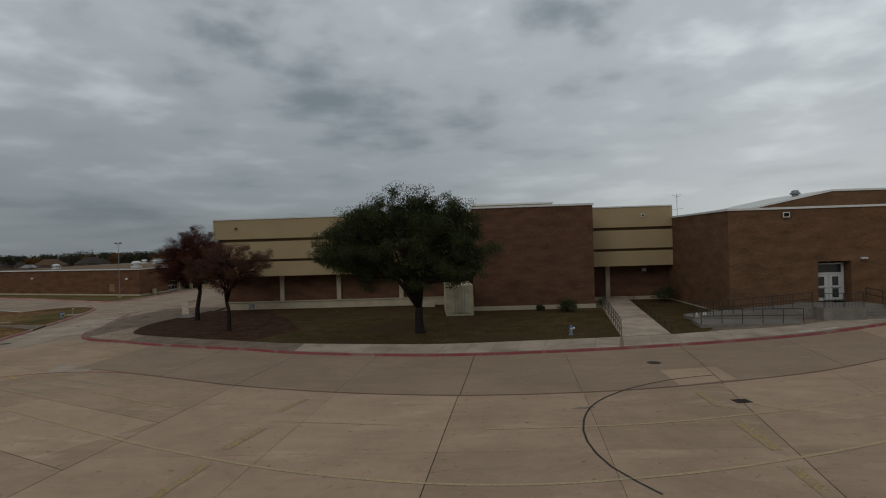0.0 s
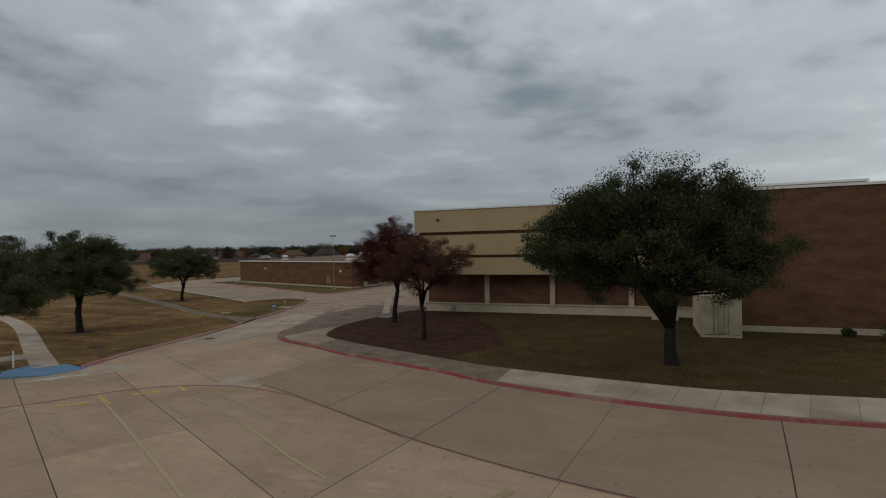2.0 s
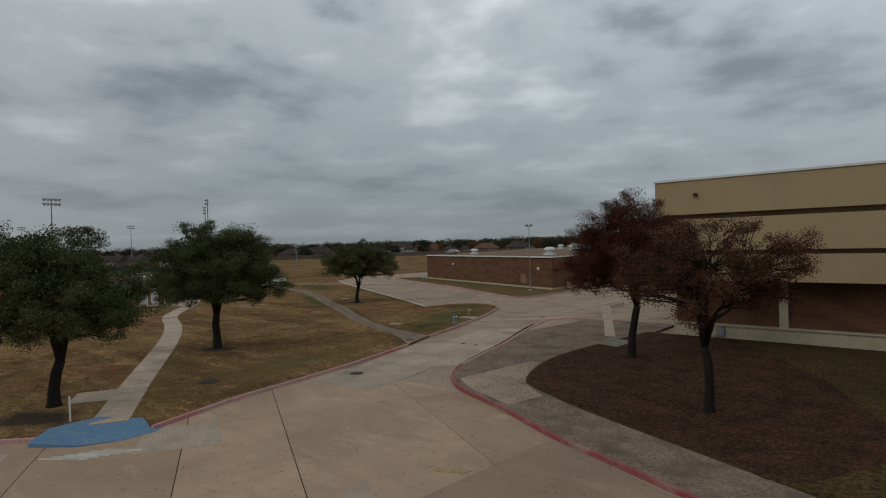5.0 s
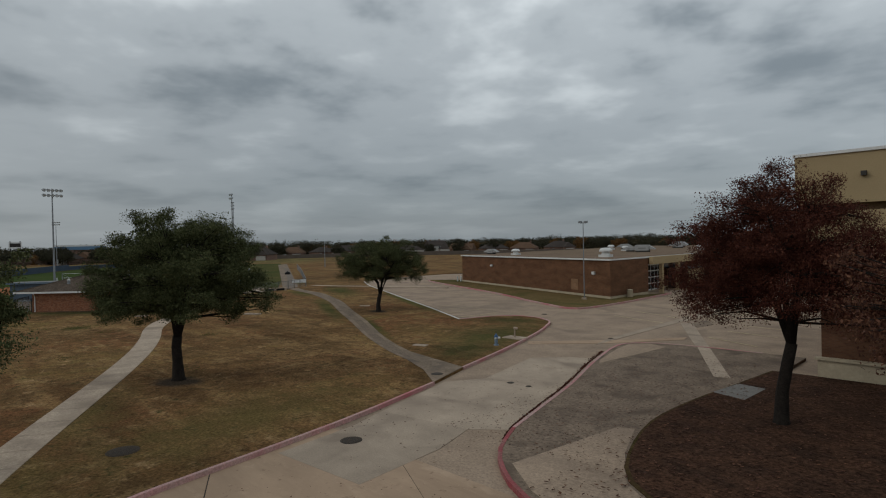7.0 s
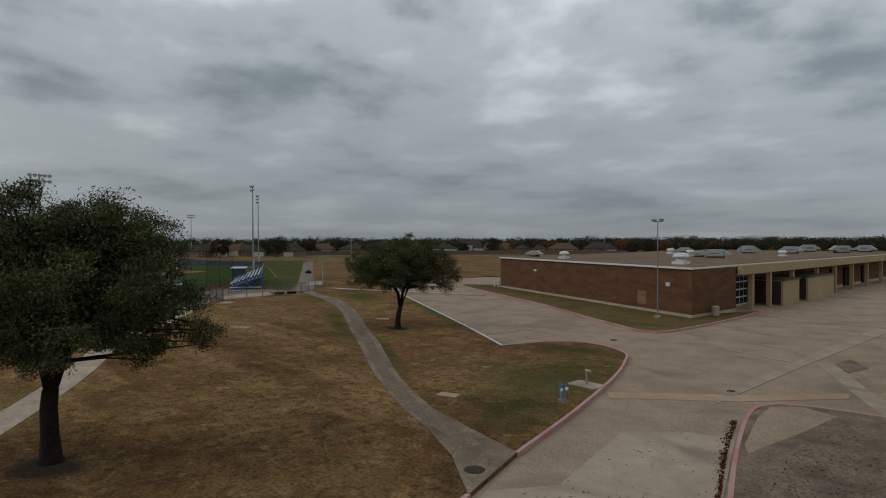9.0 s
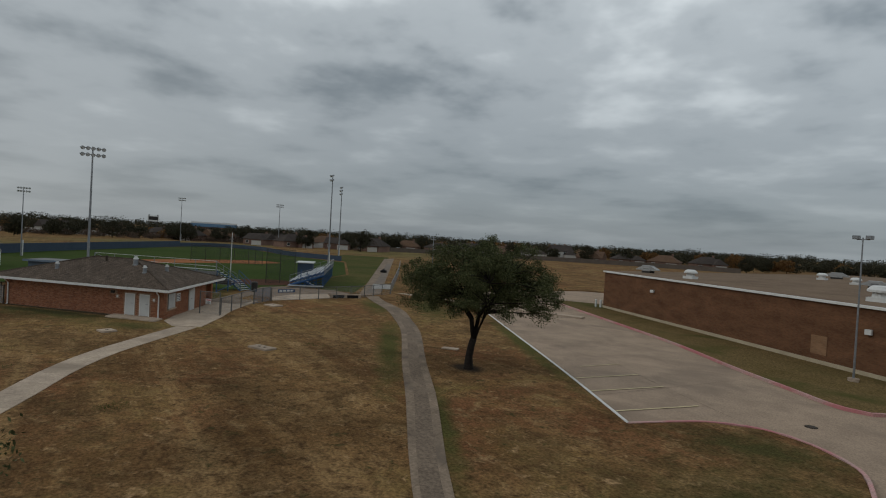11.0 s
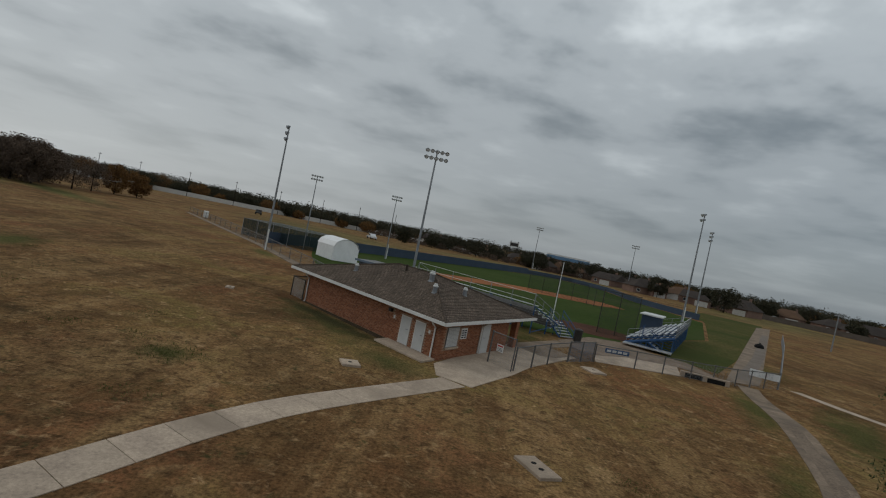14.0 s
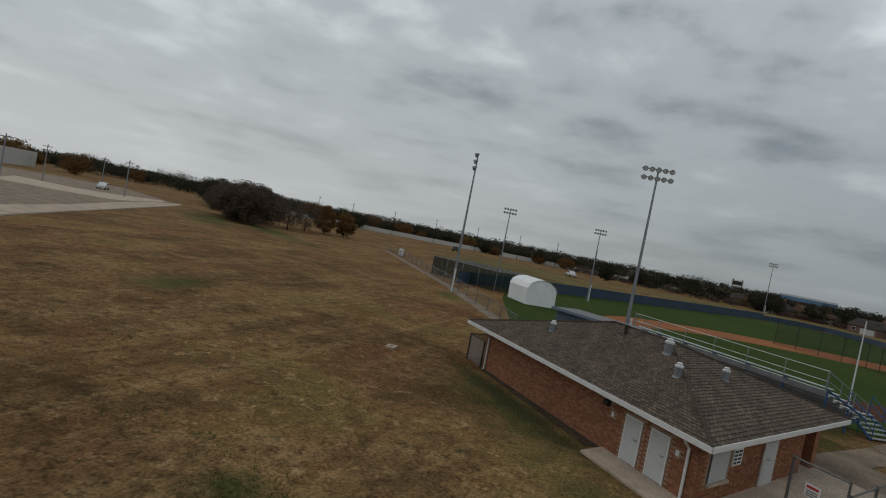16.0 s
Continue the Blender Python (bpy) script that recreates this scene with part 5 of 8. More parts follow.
part("step_wall", boxed(31.0, 31.35, 42.5, 46.2, -0.1, 0.9), M["porch"], porch)


def railing(name, line, label, height=1.05, gap=1.5, material="dark_metal", pickets=False, rails=(1.0, 0.55)):
    """A metal railing along points; posts, rails and pickets are parts."""
    root = thing(name, label, "railing")
    for h in rails:
        part("rail", tube(bm_new(), [(x, y, z + height * h) for x, y, z in line], 0.028, 6), M[material], root)
    for (p, q) in zip(line, line[1:]):
        p, q = Vector(p), Vector(q)
        n = max(1, round((q - p).length / gap))
        for k in range(n + (1 if q == Vector(line[-1]) else 0)):
            c = p.lerp(q, k / n)
            part("post", tube(bm_new(), [c, c + Vector((0, 0, height))], 0.026, 6), M[material], root)
        if pickets:
            m_ = max(1, int((q - p).length / 0.22))
            for k in range(m_):
                c = p.lerp(q, (k + 0.5) / m_)
                part("picket", tube(bm_new(), [c + Vector((0, 0, 0.1)), c + Vector((0, 0, height))], 0.012, 4), M[material], root)
    return root


railing("walk_railing", [(10.0, 37.7, 0.14), (10.6, 41.5, 0.19), (11.95, 50.0, 0.3), (12.85, 55.0, 0.36)], "dark metal pipe railing beside the sloping walk", 1.1, 1.5, rails=(1.0, 0.68, 0.36))
railing("walk_railing", [(13.5, 38.6, 0.16), (15.1, 50.0, 0.3), (16.4, 59.0, 0.4)], "low dark metal railing along the lawn edge", 0.55, 1.8, rails=(1.0,))
railing("ramp_railing", [(16.9, 43.45, 0.42), (25.6, 43.45, DZ)], "dark metal railing along the upper ramp", 1.05, 1.4, pickets=True)
railing("ramp_railing", [(16.1, 40.1, 0.42), (23.5, 41.0, 0.2)], "dark metal pipe railing along the lower ramp", 1.0, 1.4)
railing("platform_railing", [(25.7, 42.3, DZ), (28.5, 42.3, DZ)], "dark picket railing round the porch platform", 1.05, 1.4, pickets=True)
railing("step_railing", [(31.15, 46.0, DZ), (31.15, 44.2, DZ - 0.1), (31.15, 42.7, 0.35)], "dark metal railing beside the steps", 1.05, 1.4, pickets=True)

# shipping container on the lawn
crate = thing("shipping_container", "cream steel shipping container with double doors", "container", (-0.62, 50.3, KERB + 0.03), 4.0)
CW, CH, CL = 2.4, 2.65, 5.6
part("floor_frame", boxed(-CW / 2, CW / 2, 0, CL, 0, 0.16), M["container"], crate)
part("roof", boxed(-CW / 2, CW / 2, 0, CL, CH - 0.12, CH), M["container"], crate)
for sx in (-1, 1):
    for y in (0.0, CL - 0.14):
        part("corner_post", boxed(sx * CW / 2 - 0.07 - 0.07 * sx, sx * CW / 2 + 0.07 - 0.07 * sx, y, y + 0.14, 0.16, CH - 0.12), M["container"], crate)
    b_ = bm_new()
    n = 34
    pts = [(0.14 + (CL - 0.28) * k / n, 0.04 if k % 4 in (1, 2) else 0.0) for k in range(n + 1)]
    for (y0, d0), (y1, d1) in zip(pts, pts[1:]):
        x0, x1 = sx * (CW / 2 - 0.03 - d0), sx * (CW / 2 - 0.03 - d1)
        b_.faces.new([b_.verts.new(p) for p in ((x0, y0, 0.16), (x1, y1, 0.16), (x1, y1, CH - 0.12), (x0, y0, CH - 0.12))])
    part("side_wall", b_, M["container"], crate)
    leaf = part("door", boxed(min(0.01 * sx, sx * (CW / 2 - 0.14)), max(0.01 * sx, sx * (CW / 2 - 0.14)), 0.03, 0.08, 0.2, CH - 0.16), M["container"], crate)
    for z in (0.35, 0.85, 1.4, 1.95, 2.3):
        part("door_rib", boxed(min(0.05 * sx, sx * (CW / 2 - 0.2)), max(0.05 * sx, sx * (CW / 2 - 0.2)), 0.005, 0.03, z, z + 0.05), M["container"], leaf)
    for x in (0.16, 0.42):
        part("lock_rod", tube(bm_new(), [(sx * x, -0.02, 0.22), (sx * x, -0.02, CH - 0.2)], 0.022, 6), M["galvanised"], leaf)
part("back_wall", boxed(-CW / 2 + 0.1, CW / 2 - 0.1, CL - 0.1, CL - 0.04, 0.16, CH - 0.12), M["container"], crate)
single("concrete_block", boxed(-1.0, 1.0, -0.35, 0.35, 0, 0.5, bevel=0.04), M["plinth"], "cream concrete block on the lawn by the wall", "block", (-4.2, 58.2, KERB + 0.03))


def hydrant(at, label, turn_z=0):
    h = thing("fire_hydrant", label, "hydrant", at, turn_z)
    part("barrel", lathe(bm_new(), [(0.16, 0), (0.16, 0.04), (0.1, 0.06), (0.1, 0.42), (0.13, 0.44), (0.13, 0.48)]), M["hydrant_white"], h, smooth=False)
    part("bonnet", lathe(bm_new(), [(0.13, 0.48), (0.12, 0.56), (0.08, 0.63), (0.035, 0.66), (0.035, 0.71)]), M["hydrant_blue"], h)
    for a in (0, 90, 180):
        d = Vector((math.cos(radians(a)), math.sin(radians(a)), 0))
        part("outlet", tube(bm_new(), [d * 0.1 + Vector((0, 0, 0.45)), d * 0.24 + Vector((0, 0, 0.45))], 0.075 if a == 90 else 0.055, 10), M["white_metal"], h)
    return h


hydrant((6.9, 38.5, KERB + 0.03), "blue and white fire hydrant on the school lawn", -90)
hydrant((-41.6, 57.3, KERB - 0.02), "pale blue fire hydrant on the lawn corner", -60)
backflow = thing("valve_post", "rusty standpipe on a small concrete pad", "standpipe", (-42.3, 60.0, KERB - 0.02))
part("pad", boxed(-0.7, 0.7, -0.45, 0.45, -0.05, 0.06, bevel=0.02), M["walkway"], backflow)
part("pipe", tube(bm_new(), [(0, 0, 0), (0, 0, 0.6)], 0.05), M["walkway"], backflow)
part("head", tube(bm_new(), [(-0.06, 0, 0.64), (0.2, 0, 0.64)], 0.08), M["walkway"], backflow)


def manhole(x, y, z, r, label):
    m_ = thing("manhole_cover", label, "manhole cover", (x, y, z))
    part("ring", lathe(bm_new(), [(r, -0.03), (r, 0.008), (r * 0.88, 0.012)], 24), M["iron"], m_)
    part("lid", lathe(bm_new(), [(r * 0.86, 0.0), (r * 0.86, 0.018), (r * 0.1, 0.022)], 24), M["iron"], m_)


manhole(9.6, 29.95, 0.0, 0.36, "dark iron manhole cover in the drive")
manhole(-34.7, 41.7, 0.0, 0.36, "dark iron manhole cover in the drive")
manhole(-39.0, 36.15, KERB - 0.02, 0.48, "rusty round manhole cover in the lawn")
manhole(-38.9, 49.7, KERB, 0.3, "rusty manhole cover at the path mouth")
manhole(-35.5, 51.0, 0.004, 0.16, "small iron valve cover in the drive")
manhole(-34.5, 51.0, 0.004, 0.13, "small iron valve cover in the drive")
manhole(-37.8, 64.1, 0.006, 0.17, "small iron valve cover in the yard")
manhole(-48.2, 71.6, 0.0, 0.24, "iron drain cover in the side car park")


def drain_box(x, y, z, turn_z, label, w=0.7, d=1.2, lids=2):
    r = thing("valve_box", label, "valve box", (x, y, z), turn_z)
    part("slab", boxed(-d / 2, d / 2, -w / 2, w / 2, -0.1, 0.08, bevel=0.015), M["walkway"], r)
    for k in range(lids):
        part("lid", lathe(bm_new(), [(0.09, 0.08), (0.09, 0.088), (0.02, 0.09)], 12, (k - (lids - 1) / 2) * 0.42), M["dark"], r)


drain_box(-69.0, 55.4, KERB, 25, "pale concrete valve box sunk in the lawn", 0.75, 1.5, 2)
drain_box(-76.45, 48.3, KERB, 20, "pale concrete valve box with one hole", 0.8, 0.9, 1)
drain_box(-86.8, 61.25, KERB, 20, "sunken concrete drain box near the fence", 1.0, 1.4, 1)
drain_box(-89.3, 37.75, KERB, 10, "small pale valve box in the dry lawn", 0.5, 0.7, 1)
drain_box(-65.8, 65.8, KERB - 0.03, 40, "dark low drain box under the oak", 0.5, 1.0, 0)
drain_box(-45.2, 54.4, KERB - 0.06, 20, "flat concrete valve cover in the lawn", 0.5, 0.9, 0)
grate = thing("drain_grate", "square dark drain grate in the concrete", "drain grate", (10.6, 22.6, 0.0), 8)
for k in range(7):
    part("grate_bar", boxed(-0.3, 0.3, -0.25 + 0.075 * k, -0.215 + 0.075 * k, -0.01, 0.012), M["iron"], grate)
part("grate_bed", boxed(-0.31, 0.31, -0.27, 0.28, -0.02, 0.004), M["dark"], grate)
marker = thing("marker_post", "thin white marker post beside the young oak", "post", (-37.2, 29.9, KERB))
part("shaft", boxed(-0.05, 0.05, -0.02, 0.02, 0, 0.95), M["white_metal"], marker)

# ---- low brick building ----
low_b = thing("low_building", "long low brown brick building with flat roof", "building")
SW, SE, NE, NW = (-81.3, 96.6), (-49.25, 84.8), (-48.2, 165.0), (-86, 170.0)
TOP = 4.22
part("wall", prism(bm_new(), [SW, SE, (-48.75, 92.3), (-50.6, 92.4), (-50.2, 165), NW], 0.35, TOP - 0.2), M["brick_low"], low_b)


def inset(poly, d):
    cx, cy = sum(p[0] for p in poly) / len(poly), sum(p[1] for p in poly) / len(poly)
    return [(p[0] + (cx - p[0]) * d, p[1] + (cy - p[1]) * d) for p in poly]


FOOT = [SW, SE, NE, NW]
part("wall_footing", prism(bm_new(), inset([SW, SE, (-48.75, 92.3), (-50.6, 92.4), (-50.2, 165), NW], -0.004), -0.1, 0.35), M["plinth"], low_b, "pale concrete footing")
part("roof_edge", prism(bm_new(), inset(FOOT, -0.006), TOP - 0.15, TOP), M["white_trim"], low_b, "white metal roof edge")
part("roof", prism(bm_new(), inset(FOOT, 0.004), TOP - 0.3, TOP + 0.02), M["roof_gravel"], low_b, "brown gravel roof")
part("fascia", boxed(-0.12, 0.3, 0, 70, TOP - 0.85, TOP - 0.02), M["stucco"], low_b, "cream fascia band").matrix_world = pose(-48.55, 92.4, 0, 0, 0, -0.5)
for y in (95.2, 99.6, 106.0, 114.0, 121.0, 128.5, 136.0, 144.0):
    part("post", boxed(-48.75, -48.35, y - 0.2, y + 0.2, 0, TOP - 0.8), M["stucco"], low_b, "cream post")
part("wall_lamp", boxed(-72.5, -72.15, 93.0, 93.25, 2.75, 3.0), M["white_metal"], low_b)
part("wall_lamp", boxed(-51.8, -51.45, 85.4, 85.7, 2.55, 2.85), M["white_metal"], low_b)
part("wall_patch", boxed(-0.6, 0.6, -0.03, 0.02, 0.7, 1.9), M["brick_patch"], low_b, "square patch of lighter brick").matrix_world = pose(-54.8, 86.84, 0, 0, 0, -20.2)
garage = part("garage_door", boxed(-50.6, -50.45, 95.4, 99.3, 0.1, 3.2), M["white_metal"], low_b, "white glazed sectional garage door")
for i in range(4):
    for j in range(4):
        part("pane", boxed(-50.46, -50.42, 95.55 + i * 0.95, 96.35 + i * 0.95, 0.25 + j * 0.74, 0.85 + j * 0.74), M["glass"], garage)
part("side_door", boxed(-50.6, -50.45, 93.4, 94.4, 0.1, 2.2), M["white_metal"], low_b, "white steel door")
for y0, y1 in ((100.6, 105.2), (108.0, 117.0)):
    shed = part("lean_to", boxed(-50.3, -47.6, y0, y1, 0, 2.5), M["stucco"], low_b, "cream panelled enclosure")
    part("lean_to_roof", boxed(-50.3, -47.45, y0 - 0.1, y1 + 0.1, 2.5, 2.62), M["dark_metal"], shed)
    part("dark_side", boxed(-50.2, -47.8, y0 - 0.03, y0, 0.1, 2.4), M["dark_metal"], shed)
part("clerestory", boxed(-50.5, -50.4, 100.0, 106, 2.6, 3.2), M["glass"], low_b)
for y0 in (106.0, 118.5, 126, 132, 141):
    part("dark_bay", boxed(-50.4, -50.15, y0, y0 + 2.2, 0.1, 2.6), M["dark"], low_b)
single("litter_bin", lathe(bm_new(), [(0.28, 0), (0.31, 0.05), (0.31, 0.75), (0.27, 0.8), (0.22, 0.82)]), M["plinth"], "pale concrete litter bin beside the brick wall", "bin", (-48.55, 87.6, KERB))


def roof_vent(x, y, s=1.0, z=TOP):
    v = thing("roof_vent", "white mushroom roof vent on the gravel roof", "vent", (x, y, z), group="roof vents")
    part("curb", boxed(-0.5 * s, 0.5 * s, -0.5 * s, 0.5 * s, 0, 0.25 * s), M["white_metal"], v)
    part("neck", lathe(bm_new(), [(0.4 * s, 0.25 * s), (0.35 * s, 0.6 * s)]), M["white_metal"], v)
    part("hood", lathe(bm_new(), [(0.62 * s, 0.55 * s), (0.62 * s, 0.66 * s), (0.45 * s, 0.85 * s), (0.3 * s, 0.9 * s)]), M["white_metal"], v)


for x, y, s in ((-71, 97, 1.0), (-53.0, 90.6, 1.2), (-73, 128, 1.0), (-55.3, 124, 0.9), (-66, 120, 0.9), (-68, 146, 0.9)):
    roof_vent(x, y, s)


def prism_y(profile, y0, y1):
    """A profile in x and z drawn out along y."""
    bm = bm_new()
    f0 = [bm.verts.new((x, y0, z)) for x, z in profile]
    f1 = [bm.verts.new((x, y1, z)) for x, z in profile]
    bm.faces.new(f0)
    bm.faces.new(f1[::-1])
    for k in range(len(profile)):
        j = (k + 1) % len(profile)
        bm.faces.new((f0[k], f1[k], f1[j], f0[j]))
    bmesh.ops.recalc_face_normals(bm, faces=bm.faces)
    return bm


def roof_unit(x, y, w, d, h, turn_z, material="galvanised"):
    u = thing("roof_air_unit", "grey boxy air unit on the flat roof", "air unit", (x, y, TOP + 0.02), turn_z, group="roof air units")
    part("casing", boxed(-w / 2, w / 2, -d / 2, d / 2, 0.2, h, bevel=0.03), M[material], u)
    part("base_rail", boxed(-w / 2, w / 2, -d / 2, -d / 2 + 0.12, 0, 0.2), M["dark_metal"], u)
    part("base_rail", boxed(-w / 2, w / 2, d / 2 - 0.12, d / 2, 0, 0.2), M["dark_metal"], u)
    for s in (-1, 1):
        part("hood", prism_y([(s * w / 2, h * 0.92), (s * (w / 2 + 0.8), h * 0.5), (s * (w / 2 + 0.8), h * 0.36), (s * w / 2, h * 0.36)], -d / 2 + 0.1, d / 2 - 0.1), M[material], u)
    part("grille", boxed(-w * 0.3, w * 0.3, -d / 2 - 0.015, -d / 2, 0.5, h - 0.4), M["vent_grey"], u)


for args in ((-58.8, 111.6, 2.6, 1.7, 1.4, 15), (-61.8, 113.6, 1.5, 1.3, 1.0, 15), (-59.6, 141.0, 2.6, 1.9, 1.5, 5), (-65.2, 139.0, 2.6, 1.8, 1.5, 20), (-69.5, 150.0, 2.4, 1.6, 1.5, 0), (-55.5, 152.0, 2.6, 2.0, 1.6, 40), (-75.5, 138.0, 2.0, 1.4, 1.2, 20), (-54, 160.0, 2.4, 1.8, 1.6, 0), (-62, 158, 2.6, 1.8, 1.7, 30), (-79, 101, 1.5, 1.2, 1.1, 0)):
    roof_unit(args[0], args[1], args[2] * 0.72, args[3] * 0.72, args[4] * 0.75, args[5], "vent_pale")

# lamp post on the strip lawn
post = thing("lamp_post", "tall thin steel lamp post with two floodlights", "lamp post", (-51.3, 83.1, KERB - 0.02))
part("base", lathe(bm_new(), [(0.28, 0), (0.28, 0.18)], 12), M["walkway"], post)
part("pole", tube(bm_new(), [(0, 0, 0.1), (0, 0, 8.0)], [0.065, 0.035], 8), M["galvanised"], post)
part("arm", tube(bm_new(), [(-0.3, 0, 7.9), (0.35, 0, 7.9)], 0.035, 6), M["galvanised"], post)
for x in (-0.3, 0.35):
    part("floodlight", boxed(x - 0.16, x + 0.16, -0.22, 0.1, 7.9, 8.12, bevel=0.03), M["galvanised"], post)

# ---- small brick building by the ball field ----
HUT_O = Vector((-79.7, 51.97, 0))
HUT_U, HUT_V = Vector((-0.724, -0.690, 0)), Vector((-0.875, 0.484, 0))
hut_turn = math.degrees(math.atan2(HUT_U.y, HUT_U.x))
HUT = Matrix(((HUT_U.x, -HUT_V.x, 0, 0), (HUT_U.y, -HUT_V.y, 0, 0), (0, 0, 1, 0), (0, 0, 0, 1)))
hut = thing("concession_building", "small orange brick building with hipped shingle roof", "building", tuple(HUT_O))


def hpart(name, bm, material, parent=None, label=""):
    bm.transform(HUT)
    bmesh.ops.recalc_face_normals(bm, faces=bm.faces[:])
    return part(name, bm, material, parent, label)


def hut_at(x, y, z):
    return tuple(HUT_O + HUT @ Vector((x, y, z)))


# local x runs along the long wall, local y runs into the building (to the right of x)
LX, LY, EZ = 16.0, 12.2, 2.06
WX = LX - 1.7


hpart("wall", boxed(0.55, WX, -8.9, -0.5, KERB - 0.05, EZ), M["brick_orange"], hut)
hpart("pillar", boxed(0.55, 1.0, -10.6, -10.15, 0, EZ), M["brick_orange"], hut)
hpart("pillar", boxed(WX - 0.5, WX, -10.6, -10.15, 0, EZ), M["brick_orange"], hut)
hpart("soffit", boxed(0.02, LX - 0.02, -LY + 0.02, -0.02, EZ - 0.02, EZ + 0.03), M["white_trim"], hut)
for dims in ((-0.02, LX + 0.02, -0.06, 0.05), (-0.02, LX + 0.02, -LY - 0.05, -LY + 0.06), (-0.05, 0.06, -LY, 0.0), (LX - 0.06, LX + 0.05, -LY, 0.0)):
    hpart("gutter", boxed(*dims, EZ - 0.04, EZ + 0.13), M["white_trim"], hut, "white metal gutter")
RISE = 1.62
ridge = [(LY / 2, -LY / 2), (LX - LY / 2, -LY / 2)]


def slope(a, b_, c, d, n=34):
    """One roof slope as overlapping shingle courses; a-b is the eave, d-c the ridge end."""
    nrm = (b_ - a).cross(d - a).normalized()
    root = hpart("roof_slope", quad_bm([a, b_, c, d] if (c - d).length > 1e-4 else [a, b_, c]), M["dark_metal"], hut, "brown grey shingle roof slope")
    for k in range(n):
        u0, u1 = k / n, min(1.0, (k + 1.15) / n)
        a0, b0, a1, b1 = a.lerp(d, u0), b_.lerp(c, u0), a.lerp(d, u1), b_.lerp(c, u1)
        bm = bm_new()
        vs = [bm.verts.new(p) for p in (a0 + nrm * 0.04, b0 + nrm * 0.04, b1 + nrm * 0.014, a1 + nrm * 0.014, a0, b0)]
        if (vs[2].co - vs[3].co).length < 1e-4:
            bm.faces.new((vs[0], vs[1], vs[2]))
        else:
            bm.faces.new((vs[0], vs[1], vs[2], vs[3]))
        bm.faces.new((vs[4], vs[5], vs[1], vs[0]))
        hpart("shingle_course", bm, M["shingle_tab"], root)


def quad_bm(pts):
    bm = bm_new()
    bm.faces.new([bm.verts.new(p) for p in pts])
    return bm


e0, e1, e2, e3 = (Vector(p) for p in ((0, 0, EZ + 0.1), (LX, 0, EZ + 0.1), (LX, -LY, EZ + 0.1), (0, -LY, EZ + 0.1)))
r0, r1 = Vector((*ridge[0], EZ + RISE)), Vector((*ridge[1], EZ + RISE))
for a, b_, c, d in ((e1, e0, r0, r1), (e3, e2, r1, r0), (e0, e3, r0, r0), (e2, e1, r1, r1)):
    slope(a, b_, c, d)
for a, b_ in ((e0, r0), (e1, r1), (e2, r1), (e3, r0), (r0, r1)):
    hpart("ridge_cap", tube(bm_new(), [a + Vector((0, 0, 0.03)), b_ + Vector((0, 0, 0.05))], 0.06, 6), M["shingle"], hut)
# doors in the long wall
for x in (1.75, 2.95):
    leaf = hpart("door", boxed(x, x + 0.72, -0.51, -0.46, 0.22, 1.66), M["door_grey"], hut, "pale grey steel door")
    hpart("door_frame", box(box(boxed(x - 0.05, x, -0.5, -0.45, 0.2, 1.71), x + 0.72, x + 0.77, -0.5, -0.45, 0.2, 1.71), x, x + 0.72, -0.5, -0.45, 1.66, 1.71), M["white_trim"], leaf)
    hpart("door_handle", tube(bm_new(), [(x + 0.1, -0.45, 1.05), (x + 0.1, -0.38, 1.05), (x + 0.22, -0.38, 1.05)], 0.015, 6), M["galvanised"], leaf)
hpart("wall_lamp", boxed(4.6, 4.85, -0.5, -0.3, 1.65, 1.82), M["dark_metal"], hut)
for x, z in ((1.3, 1.3), (4.3, 1.35)):
    hpart("switch_plate", boxed(x, x + 0.14, -0.5, -0.47, z, z + 0.16), M["white_metal"], hut)
for x in (0.95, WX - 0.3):
    hpart("downspout", tube(bm_new(), [(x, -0.02, EZ), (x, -0.12, EZ - 0.15), (x, -0.42, EZ - 0.35), (x, -0.44, 0.2), (x, -0.3, 0.12)], 0.055, 8), M["white_trim"], hut, "white downspout")
# counter window, sign and door in the end wall
shutter = hpart("shutter_window", boxed(0.5, 0.56, -2.35, -1.15, 0.75, 1.78), M["galvanised"], hut, "grey roller shutter")
for k in range(14):
    hpart("slat", boxed(0.485, 0.5, -2.33, -1.17, 0.78 + k * 0.071, 0.836 + k * 0.071), M["door_grey"], shutter)
hpart("sill", boxed(0.4, 0.56, -2.45, -1.05, 0.68, 0.75), M["walkway"], shutter)
board = hpart("notice_board", boxed(0.5, 0.55, -3.3, -2.65, 1.12, 1.68), M["sign_white"], hut, "white notice board with small print")
for k in range(4):
    for j in range(2):
        hpart("text_bar", boxed(0.492, 0.5, -3.22 + j * 0.29, -2.99 + j * 0.29, 1.17 + k * 0.12, 1.24 + k * 0.12), M["ink"], board)
leaf = hpart("door", boxed(0.5, 0.56, -6.2, -5.25, KERB, 1.8), M["door_grey"], hut, "pale grey steel door")
hpart("door_handle", tube(bm_new(), [(0.49, -5.4, 1.05), (0.42, -5.4, 1.05), (0.42, -5.55, 1.05)], 0.015, 6), M["galvanised"], leaf)
hpart("downspout", tube(bm_new(), [(0.0, -4.9, EZ), (0.2, -4.95, EZ - 0.2), (0.47, -5.0, EZ - 0.35), (0.47, -5.0, 0.2)], 0.055, 8), M["white_trim"], hut, "white downspout")
hpart("slab_front", boxed(0.6, 4.6, -0.6, 0.75, 0, 0.2, bevel=0.02), M["walkway"], hut)
